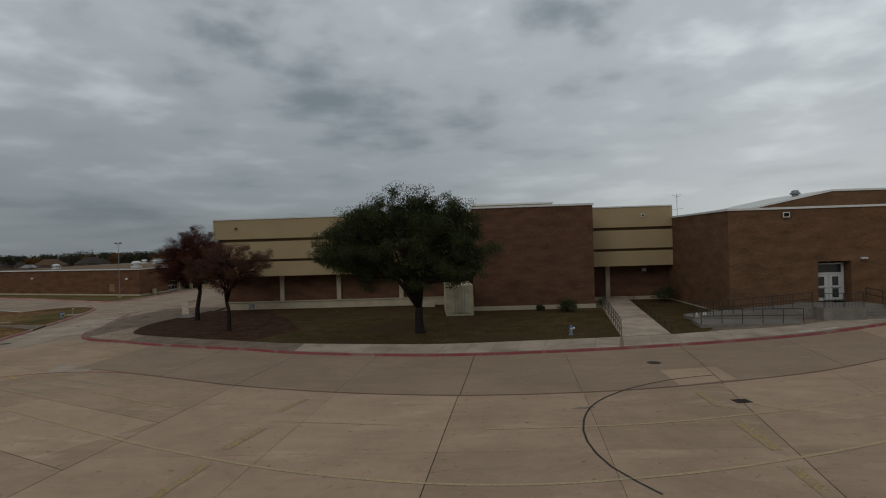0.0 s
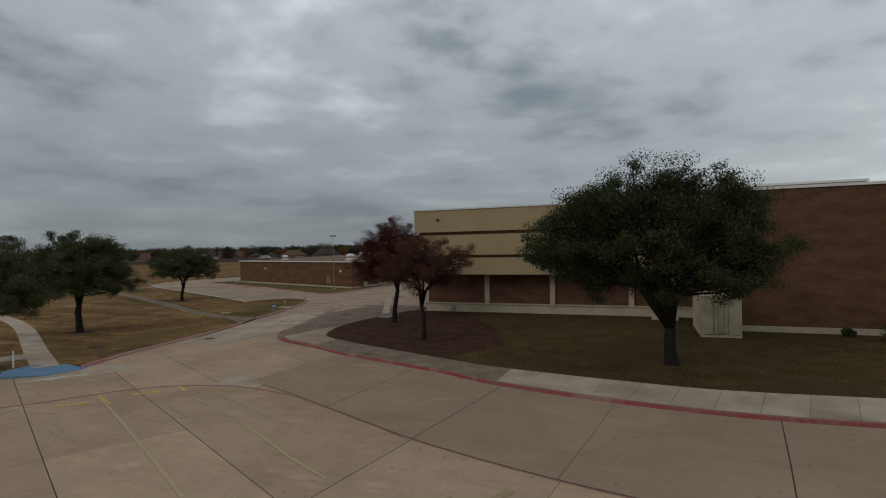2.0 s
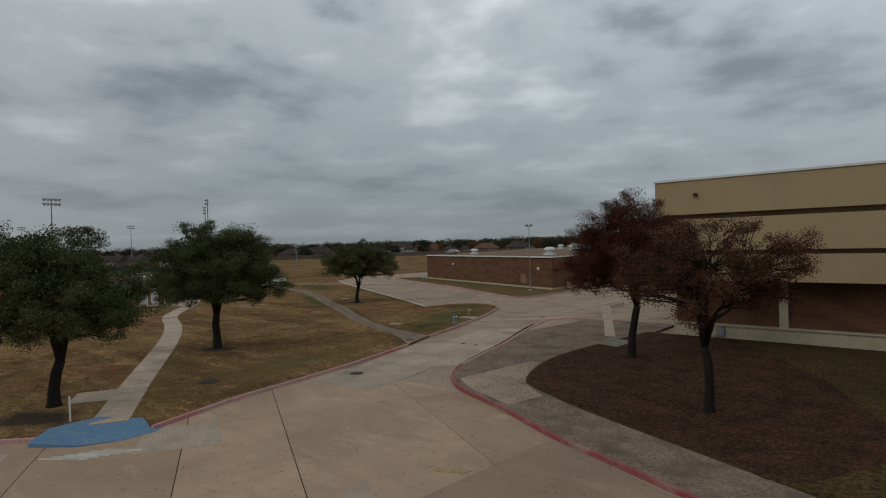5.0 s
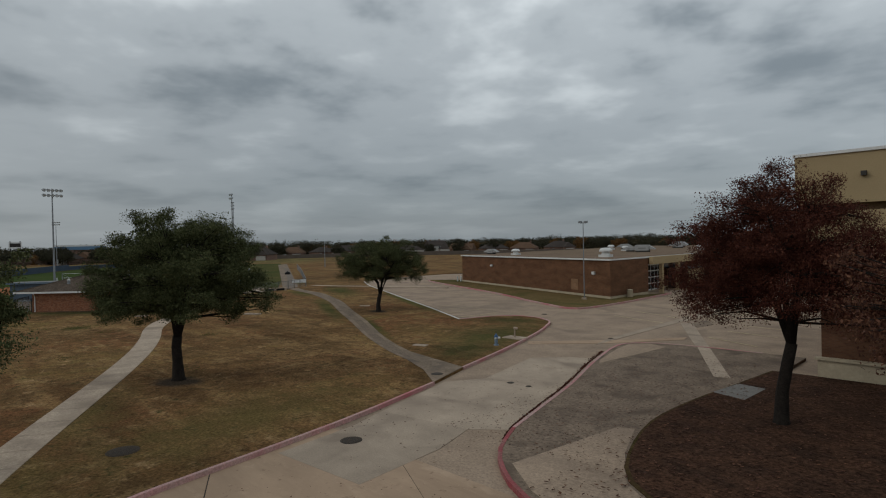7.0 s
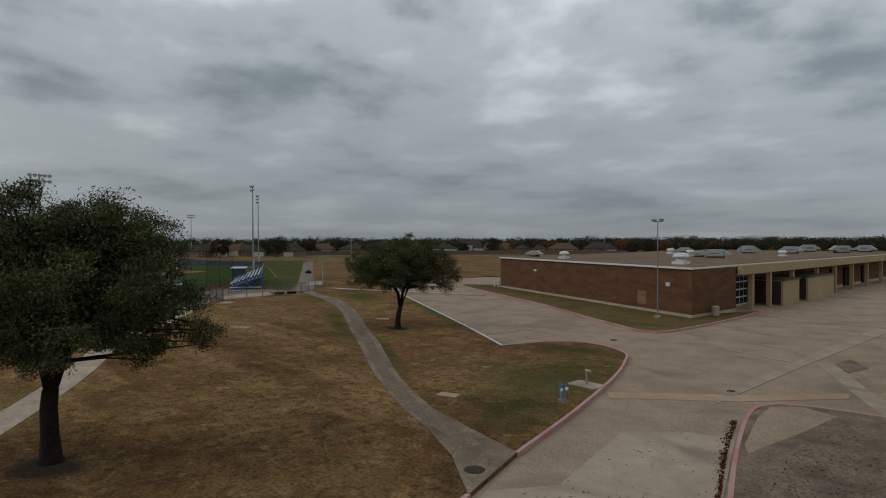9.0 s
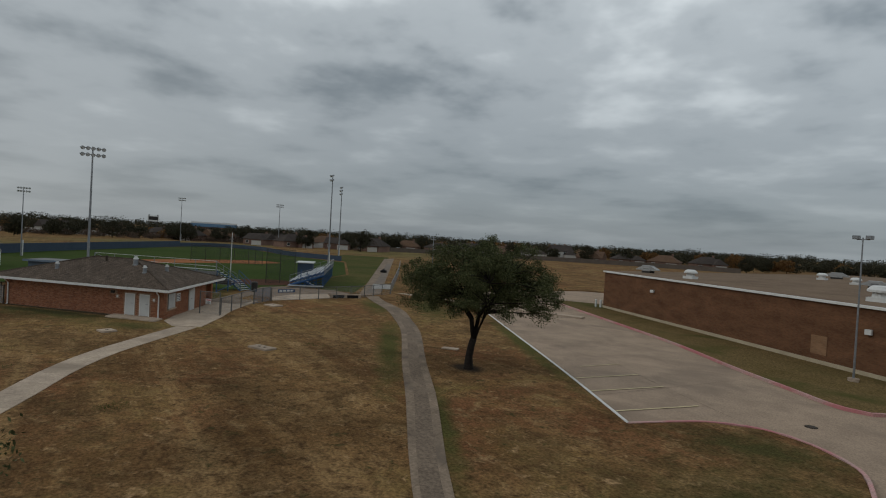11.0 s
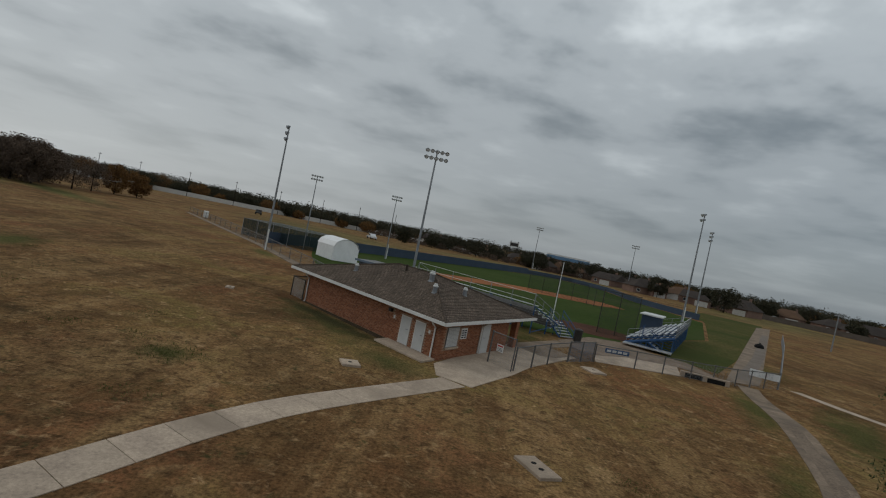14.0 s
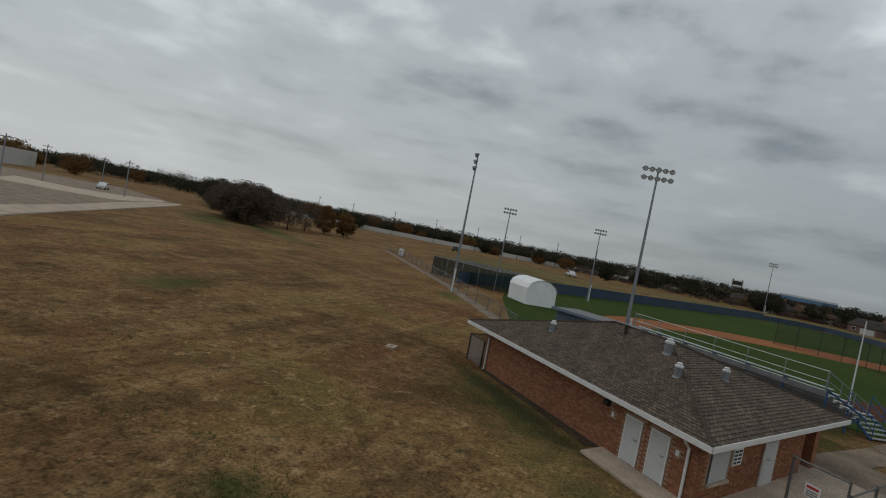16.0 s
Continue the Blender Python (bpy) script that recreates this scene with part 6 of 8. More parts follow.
single("hut_slab", prism(bm_new(), [(-79.9, 51.8), (-77.7, 52.0), (-76.8, 53.6), (-80.9, 55.75), (-84.0, 57.1), (-88.0, 59.5), (-90.2, 60.9), (-92.0, 59.6), (-90.6, 56.5), (-87.5, 55.0)][::-1], 0.0, KERB + 0.008), M["walkway"], "pale concrete slab in front of the small brick building", "paving", kind="structure")


def stack(x, y, z, s, label):
    v = thing("roof_flue", label, "vent", hut_at(x, y, z), hut_turn, group="roof flues")
    part("pipe", lathe(bm_new(), [(0.2 * s, -0.4), (0.17 * s, 0.5 * s)], 10), M["flue_steel"], v)
    part("flashing", lathe(bm_new(), [(0.3 * s, -0.14 * s), (0.2 * s, 0.06 * s)], 10), M["flue_steel"], v)
    part("cap", lathe(bm_new(), [(0.2 * s, 0.48 * s), (0.21 * s, 0.56 * s), (0.13 * s, 0.6 * s), (0.14 * s, 0.68 * s), (0.09 * s, 0.71 * s)], 12), M["white_metal"], v)


def roof_z(x, y):
    return EZ + 0.1 + (RISE - 0.1) * min(1.0, min(-y, LY + y, x, LX - x) / (LY / 2))


for x, y, s in ((5.3, -4.75, 0.95), (3.6, -3.15, 0.78), (3.1, -6.1, 0.74), (11.2, -2.6, 0.76)):
    stack(x, y, roof_z(x, y), s, "galvanised roof flue with a rain cap")
stub = single("roof_pipe", tube(bm_new(), [(0, 0, -0.3), (0, 0, 0.45)], 0.09), M["iron"], "short rusty roof pipe", "vent", hut_at(8.3, -5.2, roof_z(8.3, -5.2)))

# ground along the foot of the long wall, coloured darker than the lawn
single("soil_strip", prism(bm_new(), [hut_at(4.65, -0.52, 0)[:2], hut_at(5.0, 0.12, 0)[:2], hut_at(8.6, 0.0, 0)[:2], hut_at(WX, -0.25, 0)[:2], hut_at(WX, -0.52, 0)[:2]], 0.0, KERB + 0.004), M["ground_dark"], "dark strip of ground along the brick wall", "soil", kind="structure")
# white bollards beside the ramp
for x, y in ((17.35, 44.0), (17.95, 44.1)):
    single("bollard", lathe(bm_new(), [(0.13, -0.1), (0.13, 0.5), (0.1, 0.56), (0.03, 0.58)], 12), M["white_metal"], "short white pipe bollard beside the ramp", "bollard", (x, y, KERB))
for x, y in ((-82.0, 96.2), (-81.4, 96.3)):
    single("bollard", lathe(bm_new(), [(0.12, -0.1), (0.12, 0.75), (0.09, 0.8), (0.03, 0.82)], 12), M["white_metal"], "short white bollard at the corner of the low building", "bollard", (x, y, KERB))

# facing bricks of the small building: those near the corner one by one, the rest joined
BL, BH, MO = 0.19, 0.0615, 0.0105


def facing(length, holes, place, root, singles):
    """Running-bond bricks over one wall face; place(u, v, out) gives the point, holes are rectangles left free."""
    rng = random.Random(len(holes) * 7 + int(length))
    rest = bm_new()
    done = 0
    for j in range(int((EZ - 0.16) / (BH + MO))):
        v0 = KERB + 0.02 + j * (BH + MO)
        u = -(BL + MO) / 2 if j % 2 else 0.0
        while u < length:
            u0, u1 = max(u, 0.0), min(u + BL, length)
            u += BL + MO
            if u1 - u0 < 0.04 or any(u1 > h[0] and u0 < h[1] and v0 + BH > h[2] and v0 < h[3] for h in holes):
                continue
            alone = u1 < singles and done < 290
            bm = bm_new() if alone else rest
            o = rng.uniform(0.007, 0.013)
            f = [bm.verts.new(place(p, q, o)) for p, q in ((u0, v0), (u1, v0), (u1, v0 + BH), (u0, v0 + BH))]
            k = [bm.verts.new(place(p, q, -0.004)) for p, q in ((u0, v0), (u1, v0), (u1, v0 + BH), (u0, v0 + BH))]
            bm.faces.new(f)
            for i in range(4):
                bm.faces.new((f[i], k[i], k[(i + 1) % 4], f[(i + 1) % 4]))
            if alone:
                bmesh.ops.recalc_face_normals(bm, faces=bm.faces)
                hpart("brick", bm, M["brick_one"], root)
                done += 1
    bmesh.ops.recalc_face_normals(rest, faces=rest.faces)
    joined = hpart("brickwork", rest, M["brick_many"], root)
    tagged(joined, kind="stuff")


long_wall = hpart("long_wall_face", boxed(0.56, WX - 0.01, -0.502, -0.496, KERB, EZ - 0.03), M["mortar"], hut, "orange brick face of the long wall")
facing(WX - 0.56, [(1.14, 1.99, 0, 1.76), (2.34, 3.19, 0, 1.76), (3.98, 4.32, 1.6, 1.86), (0.7, 0.9, 1.25, 1.5), (3.7, 3.9, 1.3, 1.55)], lambda u, v, o: (0.56 + u, -0.496 + o, v), long_wall, 2.6)
end_wall = hpart("end_wall_face", boxed(0.546, 0.552, -8.88, -0.51, KERB, EZ - 0.03), M["mortar"], hut, "orange brick face of the end wall")
facing(8.36, [(0.5, 1.95, 0.62, 1.82), (2.1, 2.8, 1.08, 1.72), (4.6, 5.75, 0, 1.86)], lambda u, v, o: (0.546 - o, -0.51 - u, v), end_wall, 2.2)
cage_line = [hut_at(WX + 0.05, -0.4, 0)[:2], hut_at(WX + 1.7, -0.4, 0)[:2], hut_at(WX + 1.7, -3.6, 0)[:2]]

# ---- trees ----


def unit(v):
    return v / np.maximum(np.linalg.norm(v, axis=-1, keepdims=True), 1e-9)


def leaf_mesh(name, centres, size, material, rng, droop=0.2, wide=(0.35, 0.6), corners=4):
    """Many small folded leaves, each a pair of triangles with its own tilt."""
    n = len(centres)
    a = unit(rng.normal(size=(n, 3)))
    b_ = unit(np.cross(a, rng.normal(size=(n, 3))))
    s = size * rng.uniform(0.6, 1.35, (n, 1))
    w = s * rng.uniform(wide[0], wide[1], (n, 1))
    a[:, 2] -= droop
    verts = np.stack([centres - a * s * 0.5, centres + b_ * w * 0.5, centres + a * s * 0.5, centres - b_ * w * 0.5][:corners], 1).reshape(-1, 3)
    faces = np.arange(corners * n).reshape(-1, corners)
    me = bpy.data.meshes.new(name)
    me.from_pydata(verts.tolist(), [], faces.tolist())
    me.materials.append(material)
    return me


def tree(name, label, base, lobes, trunk, leaf, leaves=16000, leaf_size=0.2, clumps=420, spread=0.34, forks=5, seed=1, twigs=70, lean=(0, 0), bark="bark", fill=2.0, under=0.75, core=0.07):
    """A tree: tapered trunk, forking limbs that reach the leaf clumps, and a crown of small leaves in uneven clumps.
    lobes: (x, y, z, rx, ry, rz) from the foot; trunk: (height of the fork, radius)."""
    rng = np.random.default_rng(seed)
    root = thing(name, label, "tree", base)
    L = np.array(lobes, float)
    weight = (L[:, 3] * L[:, 4] * L[:, 5]) ** 0.66
    # boughs sit evenly on the lobes, clumps of leaves on the boughs
    boughs = max(12, clumps // 6)
    share = np.maximum(2, np.round(boughs * weight / weight.sum())).astype(int)
    bough = []
    for lobe, n in zip(L, share):
        k = np.arange(n) + 0.5
        z_ = 1 - 2 * k / n
        a_ = k * 2.39996 + rng.uniform(0, 6.3)
        d = np.stack([np.cos(a_) * np.sqrt(1 - z_ ** 2), np.sin(a_) * np.sqrt(1 - z_ ** 2), z_], 1) + rng.normal(size=(n, 3)) * 0.16
        bough.append(lobe[:3] + unit(d) * lobe[3:] * rng.uniform(0.55, 1.06, (n, 1)))
    bough = np.concatenate(bough)
    centres = np.repeat(bough, 6, 0)
    centres = centres + np.clip(rng.normal(size=centres.shape), -1.6, 1.6) * spread * 1.2 * np.array([1, 1, 0.75])
    # the underside arches up towards the trunk
    arch = lambda p: p[p[:, 2] > trunk[0] + under - 0.36 * np.hypot(p[:, 0], p[:, 1])]
    centres = arch(centres)
    per = int(leaves * (1 - core)) // len(centres)
    pts = np.repeat(centres, per, 0)
    size_ = np.repeat(rng.uniform(0.45, 1.15, (len(centres), 1)), per, 0)
    pts = pts + np.clip(rng.normal(size=pts.shape), -1.9, 1.9) * spread * size_ * np.array([1, 1, 0.7])
    # larger leaves fill the shaded inside
    n_in = int(leaves * core)
    pick = rng.choice(len(L), n_in, p=weight / weight.sum())
    inner = L[pick, :3] + unit(rng.normal(size=(n_in, 3))) * L[pick, 3:] * 0.66 * rng.uniform(0.1, 1.0, (n_in, 1)) ** 0.5
    inner = arch(inner)
    crown = new("crown", leaf_mesh("crown", np.concatenate([pts, inner]), np.concatenate([np.full((len(pts), 1), leaf_size), np.full((len(inner), 1), leaf_size * fill)]), M[leaf], rng))
    crown.parent = root
    # trunk with a flared foot
    h, r = trunk
    top = Vector((lean[0], lean[1], h))
    bends = [Vector((0, 0, -0.1)), Vector((0, 0, 0.12)), Vector((lean[0] * 0.2 + rng.normal() * 0.04, lean[1] * 0.2 + rng.normal() * 0.04, h * 0.4)), Vector((lean[0] * 0.6 + rng.normal() * 0.05, lean[1] * 0.6 + rng.normal() * 0.05, h * 0.75)), top]
    part("trunk", tube(bm_new(), bends, [r * 1.75, r * 1.25, r * 1.0, r * 0.95, r * 0.9], 10), M[bark], root, smooth=True)
    angles = np.sort(rng.uniform(0, math.tau / forks, forks) * 0.5 + np.arange(forks) * math.tau / forks)
    mids = []
    cen = L[:, :3].mean(0)
    reach = np.abs(L[:, :2]).max() * 0.55
    for k, ang in enumerate(angles):
        tip = Vector((cen[0] + math.cos(ang) * reach * rng.uniform(0.6, 1.0), cen[1] + math.sin(ang) * reach * rng.uniform(0.6, 1.0), h + (L[:, 2].max() - h) * rng.uniform(0.45, 0.9)))
        m1 = top.lerp(tip, 0.35) + Vector((0, 0, 0.15 * h))
        m2 = top.lerp(tip, 0.7) + Vector(tuple(rng.normal(size=3) * 0.12))
        part("limb", tube(bm_new(), [top - Vector((0, 0, 0.15)), m1, m2, tip], [r * 0.62, r * 0.5, r * 0.36, r * 0.16], 8), M[bark], root, smooth=True)
        mids += [(m1, r * 0.26), (m2, r * 0.24), (tip, r * 0.15), (top.lerp(m1, 0.6), r * 0.26)]
    b_ = bm_new()
    for c in centres[rng.permutation(len(centres))[:twigs]]:
        c = Vector(c)
        m_, rr = min(mids, key=lambda q: (q[0] - c).length * (1.0 if q[0].z < c.z + 0.3 else 1.8))
        mid_ = m_.lerp(c, 0.5) + Vector((0, 0, 0.12)) + Vector(tuple(rng.normal(size=3) * 0.1))
        tube(b_, [m_, mid_, c], [rr, rr * 0.55, 0.012], 5, False)
    part("branch_work", b_, M[bark], root, smooth=True)
    return root


G = KERB - 0.03
tree("oak_tree", "broad dark live oak on the school lawn", (-3.4, 41.0, KERB), [(-5.2, -0.8, 6.5, 2.0, 2.2, 1.7), (-4.3, -0.5, 7.7, 1.8, 2.0, 1.5), (-5.8, -0.6, 5.5, 1.6, 1.8, 1.3), (-0.6, 0, 7.0, 4.3, 4.0, 3.0), (2.0, 0.3, 6.5, 3.3, 3.4, 2.8), (-3.5, 0, 6.3, 2.8, 3.0, 2.4), (-4.7, 0.2, 5.4, 1.9, 2.2, 1.6), (3.2, 0, 5.5, 1.7, 2.4, 2.0), (0.6, 0, 8.1, 2.8, 3.0, 2.3), (2.3, 0.2, 7.6, 2.2, 2.6, 2.0), (-1.0, 0, 8.1, 2.6, 2.6, 2.0), (-3.3, 0, 7.5, 2.4, 2.7, 2.1), (0.2, 0, 4.8, 3.4, 3.2, 1.3), (-3.6, 0.3, 4.5, 1.8, 2.0, 1.2), (3.2, 0.2, 4.4, 1.6, 2.0, 1.2)],
     (1.9, 0.3), "oak_leaf", 250000, 0.105, 940, 0.31, 7, 3, 190, under=1.15, core=0.1)
tree("oak_tree", "young live oak beside the field walk", (-40.4, 30.2, G), [(0.3, 0.4, 5.2, 2.7, 2.8, 2.2), (-0.6, -1.2, 4.9, 1.9, 1.9, 1.9), (0.6, 1.9, 4.7, 1.8, 1.8, 1.8), (0, 0.2, 3.8, 2.5, 2.9, 1.1), (-0.2, -0.6, 6.5, 1.7, 1.7, 1.1), (-0.8, -2.0, 3.7, 1.3, 1.3, 1.0), (0.9, 2.3, 3.6, 1.3, 1.3, 1.0)],
     (1.9, 0.22), "oak_leaf_b", 120000, 0.085, 400, 0.26, 5, 7, 100, (0.15, 0.25))
tree("oak_tree", "forked live oak standing in the dry lawn", (-47.6, 41.0, G), [(0.2, 0.3, 5.2, 3.0, 3.1, 2.2), (-0.9, -1.8, 4.9, 2.1, 1.9, 1.8), (1.0, 2.1, 5.0, 2.0, 1.9, 1.9), (0.1, 0.2, 6.3, 2.3, 2.3, 1.4), (0, 0, 3.8, 2.8, 2.9, 1.0), (0.9, 1.4, 6.6, 1.6, 1.6, 1.2), (-0.6, -0.9, 6.7, 1.7, 1.7, 1.0), (-1.2, -2.2, 3.9, 1.4, 1.4, 1.0), (1.3, 2.5, 3.8, 1.5, 1.5, 1.1)],
     (2.1, 0.24), "oak_leaf_b", 195000, 0.08, 720, 0.24, 5, 11, 220, under=1.0)
tree("oak_tree", "small spreading live oak by the side car park", (-61.1, 63.8, G), [(-0.2, -0.4, 4.8, 2.9, 2.9, 1.9), (-1.0, -1.9, 4.4, 1.9, 1.8, 1.5), (1.4, 2.0, 4.5, 2.1, 2.0, 1.6), (2.0, 2.7, 3.9, 1.5, 1.5, 1.2), (-0.2, -0.2, 3.6, 3.0, 3.0, 0.9), (0.3, 0.3, 5.5, 2.3, 2.3, 1.25), (1.0, 1.3, 5.0, 2.0, 2.0, 1.3)],
     (1.6, 0.19), "oak_leaf_b", 105000, 0.08, 540, 0.22, 6, 17, 220, (0.1, 0.15))
tree("red_oak_tree", "autumn tree with dark red leaves", (-24.9, 52.0, KERB), [(-0.2, 0, 6.7, 2.1, 2.1, 1.8), (-0.8, -0.3, 6.0, 1.7, 1.7, 1.4), (1.0, 0.3, 6.0, 1.8, 1.7, 1.4), (-1.3, -0.5, 5.2, 2.0, 2.0, 1.5), (1.5, 0.4, 5.2, 2.2, 2.0, 1.5), (-1.9, -0.7, 4.3, 1.4, 1.4, 1.1), (2.3, 0.5, 4.3, 1.5, 1.5, 1.1), (0, 0, 4.8, 2.3, 2.3, 1.2), (-0.1, 0, 7.4, 1.4, 1.4, 0.7)],
     (2.7, 0.19), "red_leaf", 230000, 0.062, 800, 0.24, 6, 23, 260, (0.3, 0.12), fill=1.2, under=1.0, core=0.12)
tree("red_oak_tree", "thin autumn tree with sparse rusty leaves", (-18.8, 44.5, KERB), [(0.2, 0, 5.6, 2.5, 2.1, 1.6), (-1.4, -0.4, 5.0, 1.6, 1.5, 1.4), (1.7, 0.6, 5.1, 1.6, 1.5, 1.4), (0, 0, 4.3, 2.3, 2.1, 0.9)],
     (2.3, 0.15), "rust_leaf", 52000, 0.07, 380, 0.21, 7, 29, 420, (-0.15, 0.05), fill=1.0, under=0.6)


def shrub(at, r, seed, label):
    rng = np.random.default_rng(seed)
    root = thing("shrub", label, "shrub", at)
    c = unit(rng.normal(size=(60, 3))) * rng.uniform(0.4, 1.0, (60, 1)) * r * np.array([1.1, 1, 0.65]) + np.array([0, 0, r * 0.75])
    p = np.repeat(c, 40, 0) + rng.normal(size=(2400, 3)) * r * 0.16
    p[:, 2] = np.maximum(p[:, 2], 0.03)
    f = new("foliage", leaf_mesh("foliage", p, 0.12, M["oak_leaf"], rng))
    f.parent = root
    b_ = bm_new()
    for k in range(8):
        tube(b_, [(0, 0, -0.05), tuple(c[k] * 0.5), tuple(c[k])], [0.03, 0.02, 0.008], 5, False)
    part("stem_bundle", b_, M["bark"], root)


shrub((8.9, 51.2, KERB + 0.03), 0.85, 5, "dark evergreen shrub against the brick wall")
shrub((19.4, 57.0, KERB + 0.03), 1.1, 6, "dark shrub in the corner of the school walls")
shrub((6.7, 52.6, KERB + 0.03), 0.35, 9, "tiny dry shrub at the foot of the wall")

rngl = np.random.default_rng(44)


def litter(n, box_, z, size, label):
    x0, x1, y0, y1 = box_
    p = np.stack([rngl.uniform(x0, x1, n), rngl.uniform(y0, y1, n), np.full(n, z)], 1)
    me = leaf_mesh("fallen_leaves", p, size, M["rust_leaf"], rngl, 0)
    co = np.array([v.co[:] for v in me.vertices])
    co[:, 2] = z + (co[:, 2] - z) * 0.12 + 0.01
    me.vertices.foreach_set("co", co.ravel())
    ob = new("fallen_leaves", me)
    tagged(ob, label, "leaves", kind="stuff")


litter(2600, (-33.4, -28.2, 44.5, 61), KERB + 0.005, 0.1, "brown fallen leaves on the concrete apron")
litter(650, (-37.5, -31, 42, 62), 0.006, 0.1, "scattered brown leaves on the drive")
litter(5200, (-28, -15, 41.5, 59), KERB + 0.045, 0.13, "red brown leaves under the trees")
litter(900, (-34, -12, 30, 41), 0.0, 0.07, "tiny brown leaves along the drive")
drift = smooth_line([(-30.95, 44.9), (-31.5, 46.0), (-32.35, 48.7), (-33.35, 52.2), (-34.85, 56.5), (-35.9, 59.9)], 0.05)
n = 1300
pick = rngl.integers(0, len(drift), n)
off = np.abs(rngl.normal(size=n)) * (0.01 + 0.14 * (pick / len(drift)) ** 1.6)
p = np.array([(drift[k][0] - o * 0.95, drift[k][1] - o * 0.3, 0.02 + 0.06 * math.exp(-o * 5) * w) for k, o, w in zip(pick, off, rngl.uniform(0, 1, n))])
tagged(new("leaf_drift", leaf_mesh("leaf_drift", p, 0.09, M["red_leaf"], rngl, 0)), "dark red leaves drifted against the pink kerb", "leaves", kind="stuff")


def tufts(n, spread_at, size, leaf, label, seed):
    """Short grass tufts standing in the lawn."""
    rng = np.random.default_rng(seed)
    keep = []
    while len(keep) < n:
        x, y, r_ = spread_at[rng.integers(len(spread_at))]
        x, y = x + rng.normal() * r_, y + rng.normal() * r_
        keep.append((x, y))
    c = np.repeat(np.array(keep), 7, 0)
    p = np.concatenate([c + rng.normal(size=c.shape) * 0.09, np.full((len(c), 1), KERB + 0.02)], 1)
    me = leaf_mesh("grass_tufts", p, size, M[leaf], rng, -0.8)
    co = np.array([v.co[:] for v in me.vertices])
    co[:, 2] = np.maximum(co[:, 2], KERB - 0.03)
    me.vertices.foreach_set("co", co.ravel())
    tagged(new("grass_tufts", me), label, "grass", kind="stuff")


def inside(poly, x, y):
    hit = False
    for (x0, y0), (x1, y1) in zip(poly, poly[1:] + poly[:1]):
        if (y0 > y) != (y1 > y) and x < (x1 - x0) * (y - y0) / (y1 - y0) + x0:
            hit = not hit
    return hit


rt = np.random.default_rng(91)
spots_ = []
while len(spots_) < 30:
    x, y = rt.uniform(-100, -45), rt.uniform(10, 60)
    if inside(west_outline, x, y) and abs(y - 31 + (x + 36) * 0.52) > 3 and y < 49 - 0.53 * (x + 45) and not (x < -74 and y > 42):
        spots_.append((x, y, float(rt.uniform(0.3, 0.8))))
tufts(1100, spots_ + [(-72.7, 42.2, 0.8)] * 5, 0.05, "tuft_green", "small green tufts in the dormant lawn", 92)

# ---- ball field ----
TURF = [(-107.5, 39.5), (-103.5, 50), (-100.5, 60), (-99.5, 66), (-106, 68.5), (-124, 84), (-160, 99), (-186, 94), (-222, 94), (-232, 80), (-205, 62), (-172, 43), (-145, 28.8), (-128, 33)]
single("ball_field_turf", prism(bm_new(), TURF[::-1], 0.0, KERB + 0.0), M["turf"], "green watered grass of the ball field", "grass", kind="structure")
single("field_verge", prism(bm_new(), [(-100.5, 71.0), (-97.0, 73.4), (-108.5, 80.4), (-130, 93.0), (-171, 116.0), (-196, 129), (-204, 118), (-192, 105), (-186, 95.5), (-166, 101.5), (-160, 99.5), (-124, 84.5), (-106, 69)], 0.02, KERB + 0.003), M["verge"], "rough green grass beside the service lane", "grass", kind="structure")
outer = smooth_line([(-120, 44.5), (-131, 43.5), (-141, 46.2), (-150, 55), (-156, 66), (-157.5, 79), (-151, 82)], 2)
inner = smooth_line([(-147, 76), (-146, 66), (-142, 57.5), (-135, 50.5), (-126, 48), (-119, 48)], 2)
single("infield_clay", prism(bm_new(), (outer + inner)[::-1], 0.05, KERB + 0.006), M["clay"], "orange clay of the baseball infield", "clay", kind="structure")
single("home_plate_clay", lathe(bm_new(), [(4.2, 0.05), (4.2, KERB + 0.006)], 32, -109.2, 66.6), M["clay_dark"], "dark red dirt circle near the backstop", "clay", kind="structure")

wall_line = smooth_line([(-134, 25), (-145, 28.8), (-172, 43), (-205, 62), (-228, 77), (-230, 88), (-214, 95), (-186, 94.5), (-166, 100.8)], 6)
field_wall = thing("outfield_fence", "slate blue padded outfield fence", "fence")
for p, q in zip(wall_line, wall_line[1:]):
    part("fence_panel", ribbon(bm_new(), [p, q], 0.05, 0.05, 0.1, 1.75 if p[1] < 72 else 1.3), M["blue_wall"], field_wall)
    part("post", tube(bm_new(), [(p[0] - 0.1, p[1], 0.1), (p[0] - 0.1, p[1], 1.85 if p[1] < 72 else 1.4)], 0.05, 6), M["galvanised"], field_wall)


